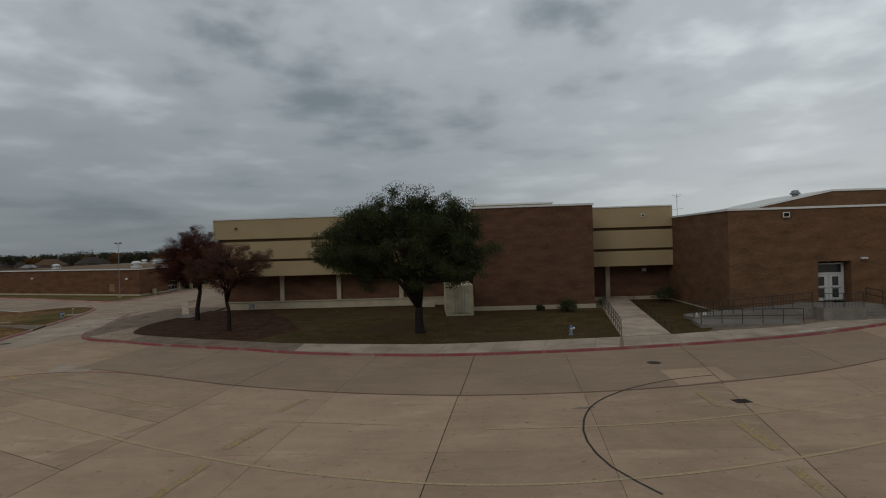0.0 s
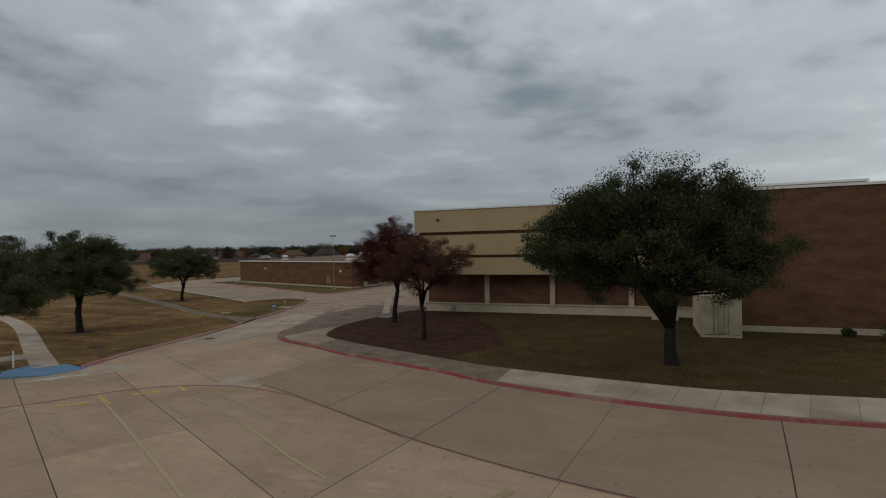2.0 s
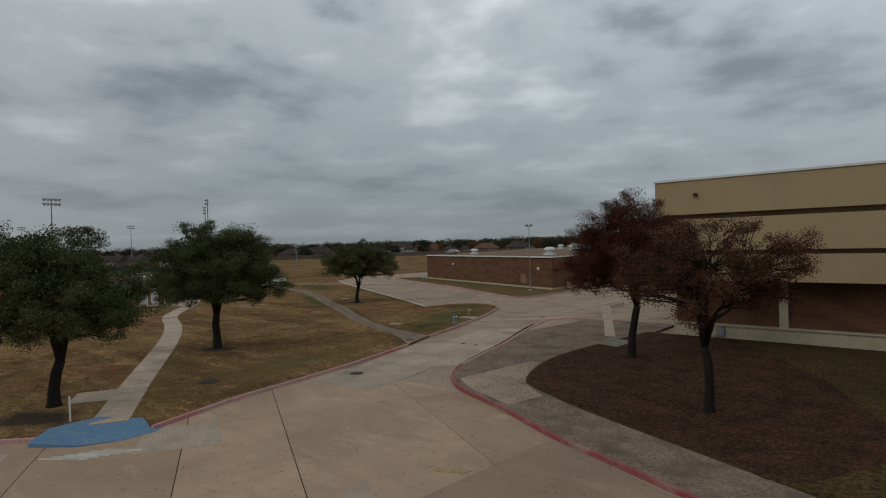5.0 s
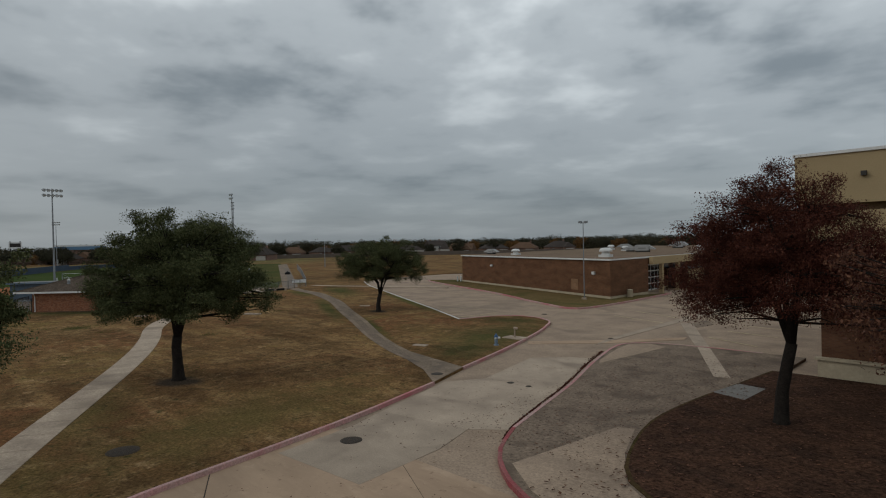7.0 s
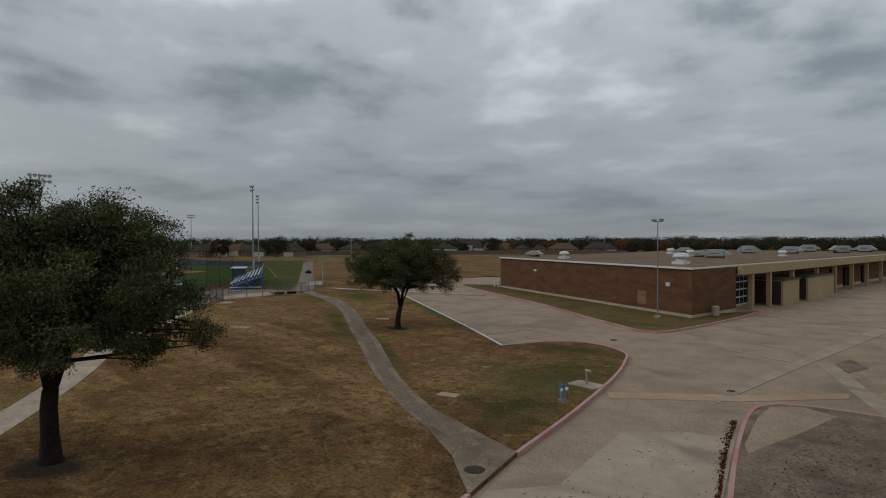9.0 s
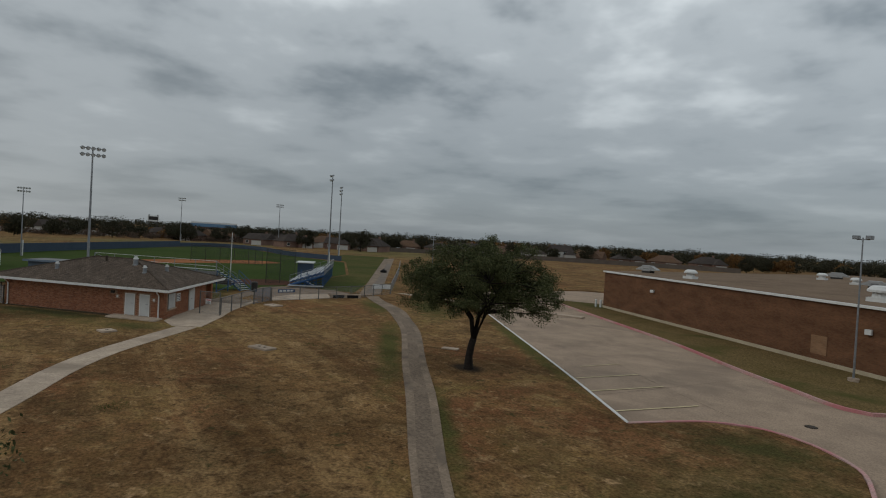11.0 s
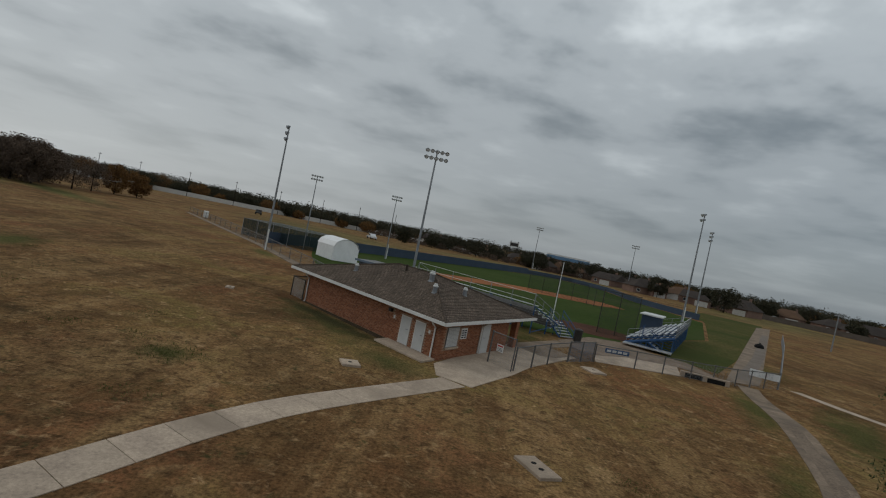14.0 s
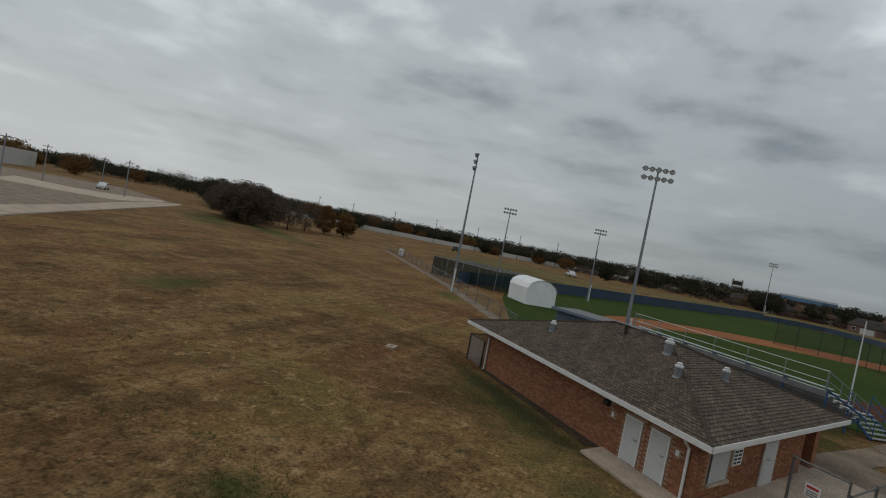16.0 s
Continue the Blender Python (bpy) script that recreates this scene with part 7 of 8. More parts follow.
def chain_fence(name, line, height, label, gap=3.0, mesh="wire", metal="galvanised", z=G):
    """A chain link fence: posts, top rail and a wire panel for each bay."""
    root = thing(name, label, "fence")
    for p, q in zip(line, line[1:]):
        p, q = Vector(p), Vector(q)
        n = max(1, round((q - p).length / gap))
        for k in range(n):
            a, c = p.lerp(q, k / n), p.lerp(q, (k + 1) / n)
            part("post", tube(bm_new(), [(a.x, a.y, z), (a.x, a.y, z + height + 0.06)], 0.045, 6), M[metal], root)
            part("top_rail", tube(bm_new(), [(a.x, a.y, z + height), (c.x, c.y, z + height)], 0.032, 6), M[metal], root)
            b_ = bm_new()
            b_.faces.new([b_.verts.new(v) for v in ((a.x, a.y, z + 0.04), (c.x, c.y, z + 0.04), (c.x, c.y, z + height), (a.x, a.y, z + height))])
            part("wire_panel", b_, M[mesh], root)
    q = line[-1]
    part("post", tube(bm_new(), [(q[0], q[1], z), (q[0], q[1], z + height + 0.06)], 0.035, 6), M[metal], root)
    return root


chain_fence("boundary_fence", [(-104.5, 40.5), (-112.5, 35.8), (-127, 26.8), (-150, 11), (-172, -5)], 1.3, "low chain link fence along the dry lawn", 4, "wire_thin", "fence_steel")
single("mow_strip", prism(bm_new(), [(-104, 40.2), (-112.2, 35.0), (-126.8, 26.0), (-172, -6), (-172.4, -5.2), (-127.2, 27.2), (-112.8, 36.2), (-104.6, 41)], 0.0, KERB + 0.02), M["path"], "worn concrete mowing strip under the fence", "kerb", kind="structure")
chain_fence("batting_cage", [(-134.5, 30.0), (-137.5, 24.2), (-140.5, 18.5), (-147.0, 22.5), (-143.5, 28.5), (-140.0, 34.0), (-134.5, 30.0)], 2.6, "dark netted batting cage with steel posts", 3, "net")
single("cage_net", prism(bm_new(), [(-134.5, 30.0), (-140.0, 34.0), (-143.5, 28.5), (-147.0, 22.5), (-140.5, 18.5), (-137.5, 24.2)], 2.72, 2.74), M["net"], "dark netting roof of the batting cage", "net")

barn = thing("storage_shed", "white storage shed with rounded barn roof", "shed", (-130.3, 35.8, G), -52)
prof = [(-1.6, 0.0), (-1.6, 1.6), (-1.3, 2.15), (-0.7, 2.5), (0, 2.62), (0.7, 2.5), (1.3, 2.15), (1.6, 1.6), (1.6, 0.0)]
b_ = bm_new()
fr = [b_.verts.new((x, -2.2, z)) for x, z in prof]
bk = [b_.verts.new((x, 2.2, z)) for x, z in prof]
b_.faces.new(fr)
b_.faces.new(bk[::-1])
b_.faces.new((fr[0], bk[0], bk[1], fr[1]))
b_.faces.new((fr[-2], bk[-2], bk[-1], fr[-1]))
b_.faces.new((fr[0], fr[-1], bk[-1], bk[0]))
part("body", b_, M["shed_white"], barn)
b_ = bm_new()
for (x0, z0), (x1, z1) in zip(prof[1:-1], prof[2:-1]):
    vs = [b_.verts.new(p) for p in ((x0 * 1.04, -2.3, z0 + 0.04), (x1 * 1.04, -2.3, z1 + 0.04), (x1 * 1.04, 2.3, z1 + 0.04), (x0 * 1.04, 2.3, z0 + 0.04))]
    b_.faces.new(vs)
part("roof", b_, M["shed_white"], barn)
for s in (-1, 1):
    for k in range(8):
        part("siding_board", boxed(min(s * 1.6, s * 1.63), max(s * 1.6, s * 1.63), -2.2, 2.2, 0.05 + k * 0.2, 0.235 + k * 0.2), M["shed_white"], barn)
for k in range(9):
    w = 1.56 if k < 7 else 1.2
    part("siding_board", boxed(-w, w, -2.23, -2.2, 0.05 + k * 0.22, 0.255 + k * 0.22), M["shed_white"], barn)
barn.scale = (1.15, 1.15, 1.15)

dug = thing("dugout", "low blue dugout with pale flat roof", "dugout", (-106.5, 46.0, G), 57)
part("wall", boxed(-3.0, 3.0, -1.2, 1.2, 0, 2.2), M["blue_grey"], dug)
part("roof", boxed(-3.3, 3.3, -1.5, 1.5, 2.2, 2.34), M["vent_grey"], dug, "grey flat roof")
part("roof_fascia", boxed(-3.33, 3.33, -1.54, -1.5, 2.16, 2.36), M["blue_pale"], dug)


def bleacher(at, turn_z, length, rows, label, rise_=0.26, guard=1.05, run=0.62, z0=0.55):
    """A bleacher: rows of seat and foot planks that climb along local y, on blue frames, with rails at the back and ends."""
    r = thing("bleacher", label, "bleacher", at, turn_z)
    for k in range(rows):
        y, z = k * run, z0 + k * rise_
        part("seat_plank", boxed(0, length, y, y + run * 0.42, z + 0.36, z + 0.41, bevel=0.01), M["aluminium"], r)
        part("foot_plank", boxed(0, length, y + run * 0.39, y + run * 0.9, z - 0.02, z + 0.03), M["aluminium"], r)
        part("riser", boxed(0, length, y + run * 0.9, y + run * 0.935, z, z + rise_ + 0.02), M["vent_grey"], r)
    top = z0 + rows * rise_
    n = max(2, int(length / 2.2))
    for k in range(n + 1):
        x = length * k / n
        part("frame", tube(bm_new(), [(x, 0.1, z0 + 0.3), (x, rows * run, top + 0.1)], 0.05, 6), M["blue_metal"], r)
        part("leg", tube(bm_new(), [(x, rows * run - 0.1, 0), (x, rows * run - 0.1, top)], 0.05, 6), M["blue_metal"], r)
        part("leg", tube(bm_new(), [(x, rows * run * 0.45, 0), (x, rows * run * 0.45, z0 + rows * rise_ * 0.45)], 0.05, 6), M["blue_metal"], r)
        part("brace", tube(bm_new(), [(x, rows * run - 0.1, 0.1), (x, 0.4, z0 + 0.2)], 0.035, 6), M["blue_metal"], r)
        part("rail_post", tube(bm_new(), [(x, rows * run + 0.02, top - 0.1), (x, rows * run + 0.02, top + guard)], 0.028, 6), M["galvanised"], r)
    for h in (guard, guard * 0.5):
        part("back_rail", tube(bm_new(), [(0, rows * run + 0.02, top + h), (length, rows * run + 0.02, top + h)], 0.02, 6), M["white_metal"], r)
    for x in (0, length):
        for h in (1.0, 0.55):
            part("end_rail", tube(bm_new(), [(x, 0.1, z0 + h + 0.1), (x, rows * run, top + h)], 0.025, 6), M["galvanised"], r)
        for k in range(0, rows + 1, 2):
            part("end_post", tube(bm_new(), [(x, 0.1 + k * run, z0 + k * rise_), (x, 0.1 + k * run, z0 + k * rise_ + 1.05)], 0.025, 6), M["galvanised"], r)
    part("walk_deck", boxed(-1.2, 0.0, 0.0, rows * run, z0 - 0.08, z0), M["aluminium"], r)
    return r


# the near bleacher turns its back to the building, the other one climbs away from the infield
bleacher((-108.0, 52.0, G), 46, 14.5, 6, "aluminium bleacher on blue frames, seen from behind").matrix_world = pose(-110.4, 51.2, G, 0, 0, 44) @ Matrix.Translation((0, 0, 0)) @ Matrix.Diagonal((1, -1, 1, 1))
far_stand = bleacher((-103.6, 68.0, G), 155, 20.0, 8, "long aluminium bleacher with bright planks on blue frames", 0.17, 0.95, 0.5, 0.3)
far_stand.matrix_world = pose(-103.6, 68.0, G, 0, 0, 155) @ Matrix.Diagonal((1, -1, 1, 1))
part("end_beam", tube(bm_new(), [(-0.05, 0.0, 0.2), (-0.05, 4.0, 1.5)], 0.13, 4), M["blue_metal"], far_stand)
part("back_mesh", quad_bm([(0, 4.06, 1.5), (20, 4.06, 1.5), (20, 4.06, 2.6), (0, 4.06, 2.6)]), M["wire_thin"], far_stand)


def stairs(at, turn_z, label, n=6):
    s = thing("metal_stairs", label, "stairs", at, turn_z)
    for k in range(n):
        part("tread", boxed(-0.7, 0.7, k * 0.3, k * 0.3 + 0.3, 0.18 * k + 0.1, 0.18 * k + 0.14), M["aluminium"], s)
    for x in (-0.72, 0.72):
        part("stringer", tube(bm_new(), [(x, 0, 0.05), (x, n * 0.3, n * 0.18)], 0.06, 6), M["blue_metal"], s)
        for h in (0.95, 0.5):
            part("handrail", tube(bm_new(), [(x, 0, h), (x, n * 0.3, n * 0.18 + h)], 0.028, 6), M["blue_metal"], s)
        for k in (0, 3, 6):
            part("rail_post", tube(bm_new(), [(x, k * 0.3, 0.05), (x, k * 0.3, 0.18 * k + 0.98)], 0.025, 6), M["blue_metal"], s)
    return s


stairs((-99.0, 61.9, G), 120, "blue metal stairs up to the bleacher")
stairs((-102.7, 71.0, G), 158, "blue metal stairs with handrails", 4)
kiosk = thing("press_box", "small blue press box with flat white roof", "kiosk", (-117.8, 75.0, G), 155)
part("body", boxed(-1.6, 1.6, -1.0, 1.0, 0, 2.1), M["blue_wall"], kiosk)
part("roof", boxed(-1.85, 1.85, -1.2, 1.2, 2.1, 2.25, bevel=0.02), M["white_metal"], kiosk, "flat white roof")
net = chain_fence("backstop_net", [(-108.2, 66.6), (-107.8, 68.2), (-107.6, 70.0)], 4.2, "dark backstop netting on steel posts", 1.7, "net_thin", "dark_metal")
chain_fence("infield_fence", [(-151.5, 65.0), (-148.5, 69.5), (-146.0, 74.0), (-141.0, 75.2)], 3.0, "tall dark chain link fence behind the infield", 3, "net_thin", "dark_metal")
single("litter_bin", lathe(bm_new(), [(0.26, 0), (0.3, 0.05), (0.33, 0.9), (0.35, 0.95), (0.3, 1.0), (0.1, 1.08)]), M["dark_metal"], "black litter bin beside the bleacher stairs", "bin", (-98.2, 62.6, KERB))
bag = single("rubbish_bag", lathe(bm_new(), [(0.5, 0), (0.62, 0.12), (0.55, 0.35), (0.3, 0.52), (0.06, 0.6), (0.1, 0.7)], 9), M["dark"], "black rubbish bag lying on the lane", "bag", (-129.5, 93.6, KERB))
cab = thing("utility_box", "white steel utility cabinet by the fence end", "cabinet", (-166, 1.2, G), 30)
part("body", boxed(-0.9, 0.9, -0.4, 0.4, 0.1, 1.3, bevel=0.03), M["white_metal"], cab)
part("base", boxed(-1.0, 1.0, -0.5, 0.5, 0, 0.1), M["walkway"], cab)
part("door_seam", boxed(-0.01, 0.01, -0.405, -0.4, 0.15, 1.25), M["dark_metal"], cab)
chain_fence("utility_cage", cage_line, 1.35, "small chain link cage at the end of the brick building", 1.7, "wire", "dark_metal")
flag = thing("flag_pole", "slim white flag pole behind the bleacher", "flag pole", (-103.2, 61.25, G))
part("pole", tube(bm_new(), [(0, 0, 0), (0, 0, 6.0)], [0.05, 0.03], 8), M["white_metal"], flag)

# fence, gate and ramp between the small building and the ball field
chain_fence("yard_fence", [(-82.0, 55.9), (-85.9, 58.3), (-88.1, 59.9)], 1.25, "chain link fence beside the small brick building", 1.9, "wire_thin", "fence_steel")
chain_fence("ditch_fence", [(-90.3, 62.1), (-90.9, 65.0), (-91.5, 69.0), (-92.6, 72.6), (-95.2, 77.0)], 1.2, "chain link fence along the concrete ditch", 2.0, "wire_thin", "fence_steel")
chain_fence("path_fence", [(-95.4, 77.2), (-125, 94.2), (-152, 109.2)], 1.25, "chain link fence beside the far lane", 4, "wire_thin")
gate = chain_fence("yard_gate", [(-83.0, 54.6), (-81.7, 55.75)], 1.7, "chain link gate with a small white sign", 1.8, "wire_thin", "fence_steel")
notice = thing("warning_sign", "white sign with red lettering on the gate", "sign", (-82.25, 55.05, 1.1), 40)
part("board", boxed(-0.24, 0.24, -0.02, 0.0, -0.18, 0.2), M["sign_white"], notice)
part("red_band", boxed(-0.19, 0.19, -0.026, -0.02, 0.08, 0.16), M["sign_red"], notice)
for k in range(3):
    part("text_bar", boxed(-0.18, 0.18, -0.026, -0.02, -0.14 + k * 0.065, -0.115 + k * 0.065), M["ink"], notice)
plate = thing("fence_sign", "blank white sign board on the fence", "sign", (-95.0, 75.8, 1.0), -112)
part("board", boxed(-1.0, 1.0, -0.03, 0.0, -0.25, 0.25), M["sign_white"], plate)
single("ditch_apron", prism(bm_new(), [(-90.5, 62.3), (-91.1, 65.0), (-92.0, 68.6), (-95.9, 69.8), (-95.3, 65.7), (-93.2, 62.8)][::-1], 0.0, KERB + 0.01), M["walkway"], "pale concrete apron behind the ditch fence", "paving", kind="structure")
single("yard_paving", prism(bm_new(), [(-93.3, 62.7), (-95.4, 65.6), (-96.0, 69.9), (-94.0, 72.4), (-99.5, 71.9), (-100.5, 69.7), (-104.0, 68.0), (-103.0, 64.7), (-97.0, 60.8), (-95.5, 61.2)][::-1], 0.0, KERB + 0.006), M["apron"], "grey concrete paving between hut and bleachers", "paving", kind="structure")
single("side_path", prism(bm_new(), [(-88.6, 59.3), (-88.2, 58.2), (-90.6, 56.4), (-92.0, 57.4), (-96.5, 60.6), (-95.0, 61.6), (-92.2, 59.5), (-90.4, 60.6)][::-1], 0.0, KERB + 0.012), M["path"], "short concrete path round the patch of grass", "paving", kind="structure")
ditch = thing("ditch_headwall", "low concrete headwall with dark culvert mouth", "headwall", (-92.0, 70.2, 0.0), 78)
part("wall", boxed(-1.6, 1.6, -0.15, 0.15, 0, 0.5), M["walkway"], ditch)
for x in (-1.3, 0.15):
    part("culvert_mouth", boxed(x, x + 1.15, 0.15, 0.16, 0.12, 0.42), M["dark"], ditch)
    part("culvert_mouth", boxed(x, x + 1.15, -0.16, -0.15, 0.12, 0.42), M["dark"], ditch)
chain_fence("blue_panel_fence", [(-88.15, 59.95), (-90.3, 62.0)], 1.3, "blue grey mesh panel with top rail in the yard fence", 1.5, "wire_blue", "fence_steel")
banner = single("blue_banner", ribbon(bm_new(), [(-91.0, 62.9), (-91.3, 64.6)], 0.02, 0.02, 0.8, 1.1), M["blue_metal"], "blue banner with white lettering on the fence", "banner")
for k in range(4):
    part("text_bar", ribbon(bm_new(), [(-90.99 - 0.07 * k, 63.02 + 0.38 * k), (-91.04 - 0.07 * k, 63.3 + 0.38 * k)], 0.024, 0.024, 0.88, 1.03), M["sign_white"], banner)
# lane beyond the fence
single("far_lane", prism(bm_new(), [(-93.9, 72.6), (-96.8, 74.1), (-185, 122), (-189, 127.3), (-98.3, 77.5), (-95.0, 75.6)], 0.0, KERB + 0.012), M["path"], "worn brownish concrete lane leading to the houses", "lane", kind="structure")
single("lane_stain", paint_strip(bm_new(), smooth_line([(-96.4, 75.0), (-112, 84.2), (-125, 91.4), (-160, 110.6)], 2.0), 1.1, KERB + 0.018), M["asphalt"], "dark worn track along the lane", "stain", kind="structure")
single("field_verge_path", prism(bm_new(), [(-96, 78.4), (-92, 79.4), (-75, 86.6), (-75.3, 87.4), (-92, 80.4), (-96, 79.3)][::-1], 0.0, KERB + 0.004), M["walkway"], "thin concrete path beyond the fence", "walkway", kind="structure")


def stadium_light(at, height, turn_z, label, rows=2, cols=5, pole="galvanised"):
    s = thing("stadium_light", label, "light mast", at, turn_z, group="ball field lights")
    k = height / 16
    part("pole", tube(bm_new(), [(0, 0, 0), (0, 0, height)], [0.16 * k, 0.08 * k], 8), M[pole], s)
    part("sleeve", tube(bm_new(), [(0.3 * k, 0, 0), (0.3 * k, 0, 2.6)], 0.09, 6), M["white_metal"], s)
    for r in range(rows):
        z = height - 0.2 * k - r * 0.75 * k
        part("crossarm", tube(bm_new(), [(-cols * 0.27 * k, 0, z), (cols * 0.27 * k, 0, z)], 0.05 * k, 6), M["galvanised"], s)
        for c in range(cols):
            x = (c - (cols - 1) / 2) * 0.55 * k
            lamp = part("floodlight", tube(bm_new(), [(x, 0.1 * k, z + 0.12 * k), (x, -0.12 * k, z + 0.02 * k), (x, -0.3 * k, z - 0.1 * k)], [0.09 * k, 0.16 * k, 0.24 * k], 10), M["galvanised"], s)
            part("lens", tube(bm_new(), [(x, -0.302 * k, z - 0.1 * k), (x, -0.32 * k, z - 0.112 * k)], 0.2 * k, 10), M["lamp_glass"], lamp, "pale glass lens")
    return s


stadium_light((-109.2, 47.9, G), 14.35, 100, "tall ball field light mast with two rows of lamps")
stadium_light((-122.4, 28.6, G), 15.5, 20, "tall ball field light mast turned sideways", 3, 2)
stadium_light((-150.0, 91.2, G), 18.6, 5, "tall ball field light mast seen edge on", 2, 2)
stadium_light((-189.0, 109.6, G), 19.7, 5, "tall ball field light mast seen edge on", 3, 2)
stadium_light((-143.6, 27.6, G), 11.5, 110, "distant ball field light mast", 2, 5)
stadium_light((-153.8, 39.5, G), 11.3, 110, "distant ball field light mast", 2, 5)
stadium_light((-288, 83, G), 17.3, 100, "distant ball field light mast", 2, 5)
stadium_light((-270, 117, G), 17.0, 80, "distant ball field light mast", 2, 5)

# ---- far surroundings ----
single("far_lot", prism(bm_new(), [(-88, 0.5), (-95.5, -5.2), (-106.5, -13.7), (-124.3, -27), (-170.5, -61.4), (-178, -75), (-200, -118), (-150, -150), (-70, -90), (-62, -20)], 0.0, KERB + 0.02), M["path"], "wide brown grey car park beyond the lawn", "car park", kind="structure")
patch([(-88, -0.5), (-95.5, -6.0), (-124.3, -27.6), (-170, -61.8), (-178, -69.5), (-160, -60.2), (-141.6, -46.5), (-118.6, -27.8), (-101.1, -15.4), (-84, -4)], "concrete_new", "pale concrete edge lane of the far car park", KERB + 0.022)
patch([(-130, -66), (-136, -56), (-143, -50.5), (-150, -54), (-160, -61), (-170, -66.5), (-176, -74), (-160, -70), (-152, -72), (-148, -88)], "walkway", "pale concrete lane across the far car park", KERB + 0.022)


def far_trees(name, label, spots, leaf, per=260, seed=1, size=0.75):
    """A belt of far trees: trunks and clumped crowns joined into one."""
    rng = np.random.default_rng(seed)
    pts = []
    b_ = bm_new()
    for x, y, h, w in spots:
        n = 26 if per < 2000 else 84
        d = unit(rng.normal(size=(n, 3)))
        c = d * np.array([w, w, h * 0.42]) * rng.uniform(0.3, 1.0, (n, 1)) ** 0.6 + np.array([x, y, h * 0.5])
        p = np.repeat(c, per // n, 0)
        p = p + np.clip(rng.normal(size=p.shape), -1.5, 1.5) * w * np.array([0.13, 0.13, 0.11])
        p[:, 2] = np.maximum(p[:, 2], 0.4)
        pts.append(p)
        tube(b_, [(x, y, 0), (x, y, h * 0.5)], [0.022 * h, 0.012 * h], 5, False)
    ob = new(name, leaf_mesh(name, np.concatenate(pts), size, M[leaf], rng, 0.0, (1.0, 1.6), 3))
    tagged(ob, label, "trees", kind="stuff")
    part("trunks", b_, M["bark"], ob)


def arc(a0, a1, dist, n, h, w, seed, jitter=0.12, centre=(-45, 45), vary=(0.7, 1.2)):
    rng = np.random.default_rng(seed)
    out = []
    for k in range(n):
        a = radians(a0 + (a1 - a0) * (k + rng.uniform(0.1, 0.9)) / n)
        d = dist * rng.uniform(1 - jitter, 1 + jitter)
        hh = h * rng.uniform(*vary)
        out.append((centre[0] - math.sin(a) * d, centre[1] + math.cos(a) * d, hh, w * hh / h * rng.uniform(0.8, 1.2)))
    return out


far_trees("far_woods", "dark belt of trees behind the houses", arc(0, 58, 345, 90, 6.6, 6.2, 1, 0.13, vary=(0.5, 1.25)) + arc(58, 94, 360, 34, 6.2, 5.6, 41, 0.16, vary=(0.45, 1.25)) + arc(94, 106, 350, 26, 4.6, 6.0, 44, 0.1, vary=(0.5, 1.3)) + arc(104, 127, 400, 50, 5.6, 7.4, 2, vary=(0.5, 1.3)) + arc(127, 165, 400, 60, 8.6, 8.0, 22), "far_leaf", 2340, 3, 0.6)
far_trees("far_woods", "scattered dark trees among the houses", arc(24, 62, 262, 12, 7.0, 3.8, 5) + arc(62, 100, 300, 11, 6.6, 3.8, 42, 0.15, vary=(0.5, 1.2)) + arc(96, 122, 300, 9, 6.5, 3.6, 12), "far_leaf", 2600, 4, 0.5)
far_trees("far_autumn_trees", "rusty autumn trees among the houses", arc(20, 60, 300, 15, 7.2, 3.8, 8) + arc(60, 112, 305, 16, 5.6, 3.8, 43, 0.1) + arc(110, 150, 330, 10, 7.5, 4.6, 9), "far_rust", 2080, 5, 0.5)
far_trees("far_woods", "distant low tree line at the horizon", arc(-20, 165, 900, 260, 9.0, 19, 15, 0.2), "far_leaf", 780, 6, 1.5)
# single broad trees that stand out among the houses: bearing, distance, height, half width
broad = [(64.6, 205, 9.2, 4.4), (66.0, 225, 7.0, 3.0), (70.4, 215, 8.2, 3.4), (73.4, 250, 8.0, 4.8), (75.0, 262, 7.0, 4.2), (76.4, 255, 8.4, 4.2), (81.9, 240, 8.0, 4.4), (82.9, 250, 6.6, 3.6),
         (85.8, 262, 5.2, 3.6), (88.1, 240, 7.4, 4.6), (91.6, 252, 5.4, 5.2), (92.6, 240, 6.4, 3.6), (95.6, 215, 7.2, 2.8), (61.5, 250, 7.4, 4.4), (58.0, 260, 8.0, 4.6)]
far_trees("far_woods", "broad dark trees standing over the house roofs", [(-54.7 - math.sin(radians(a)) * d, 51.8 + math.cos(radians(a)) * d, h, w) for a, d, h, w in broad], "far_leaf", 4200, 31, 0.42)
far_trees("far_woods", "low brown scrub and hedges between the houses", arc(62, 97, 268, 70, 2.6, 3.2, 51, 0.06, vary=(0.5, 1.4)), "far_brown", 520, 52, 0.4)
clump = [(-170.5, -47.5, 8.0, 4.8), (-166.5, -43.0, 8.6, 5.0), (-162.0, -38.5, 8.8, 5.2), (-158.5, -33.5, 9.0, 5.0), (-158.0, -29.0, 9.2, 4.6), (-172, -38, 8.6, 5.2)]
far_trees("brown_copse", "bare brown copse beside the far car park", clump, "far_brown", 17000, 7, 0.3)
far_trees("brown_copse", "thin bare trees at the end of the copse", [(-168, -28, 7.8, 3.4), (-176.5, -29.5, 7.2, 3.6)], "far_brown", 3400, 27, 0.24)
far_trees("autumn_copse", "orange autumn trees beside the copse", [(-184, -29, 7.6, 3.2), (-190, -27, 6.6, 2.8), (-176, -46, 8.2, 4)], "far_rust", 6000, 8, 0.32)
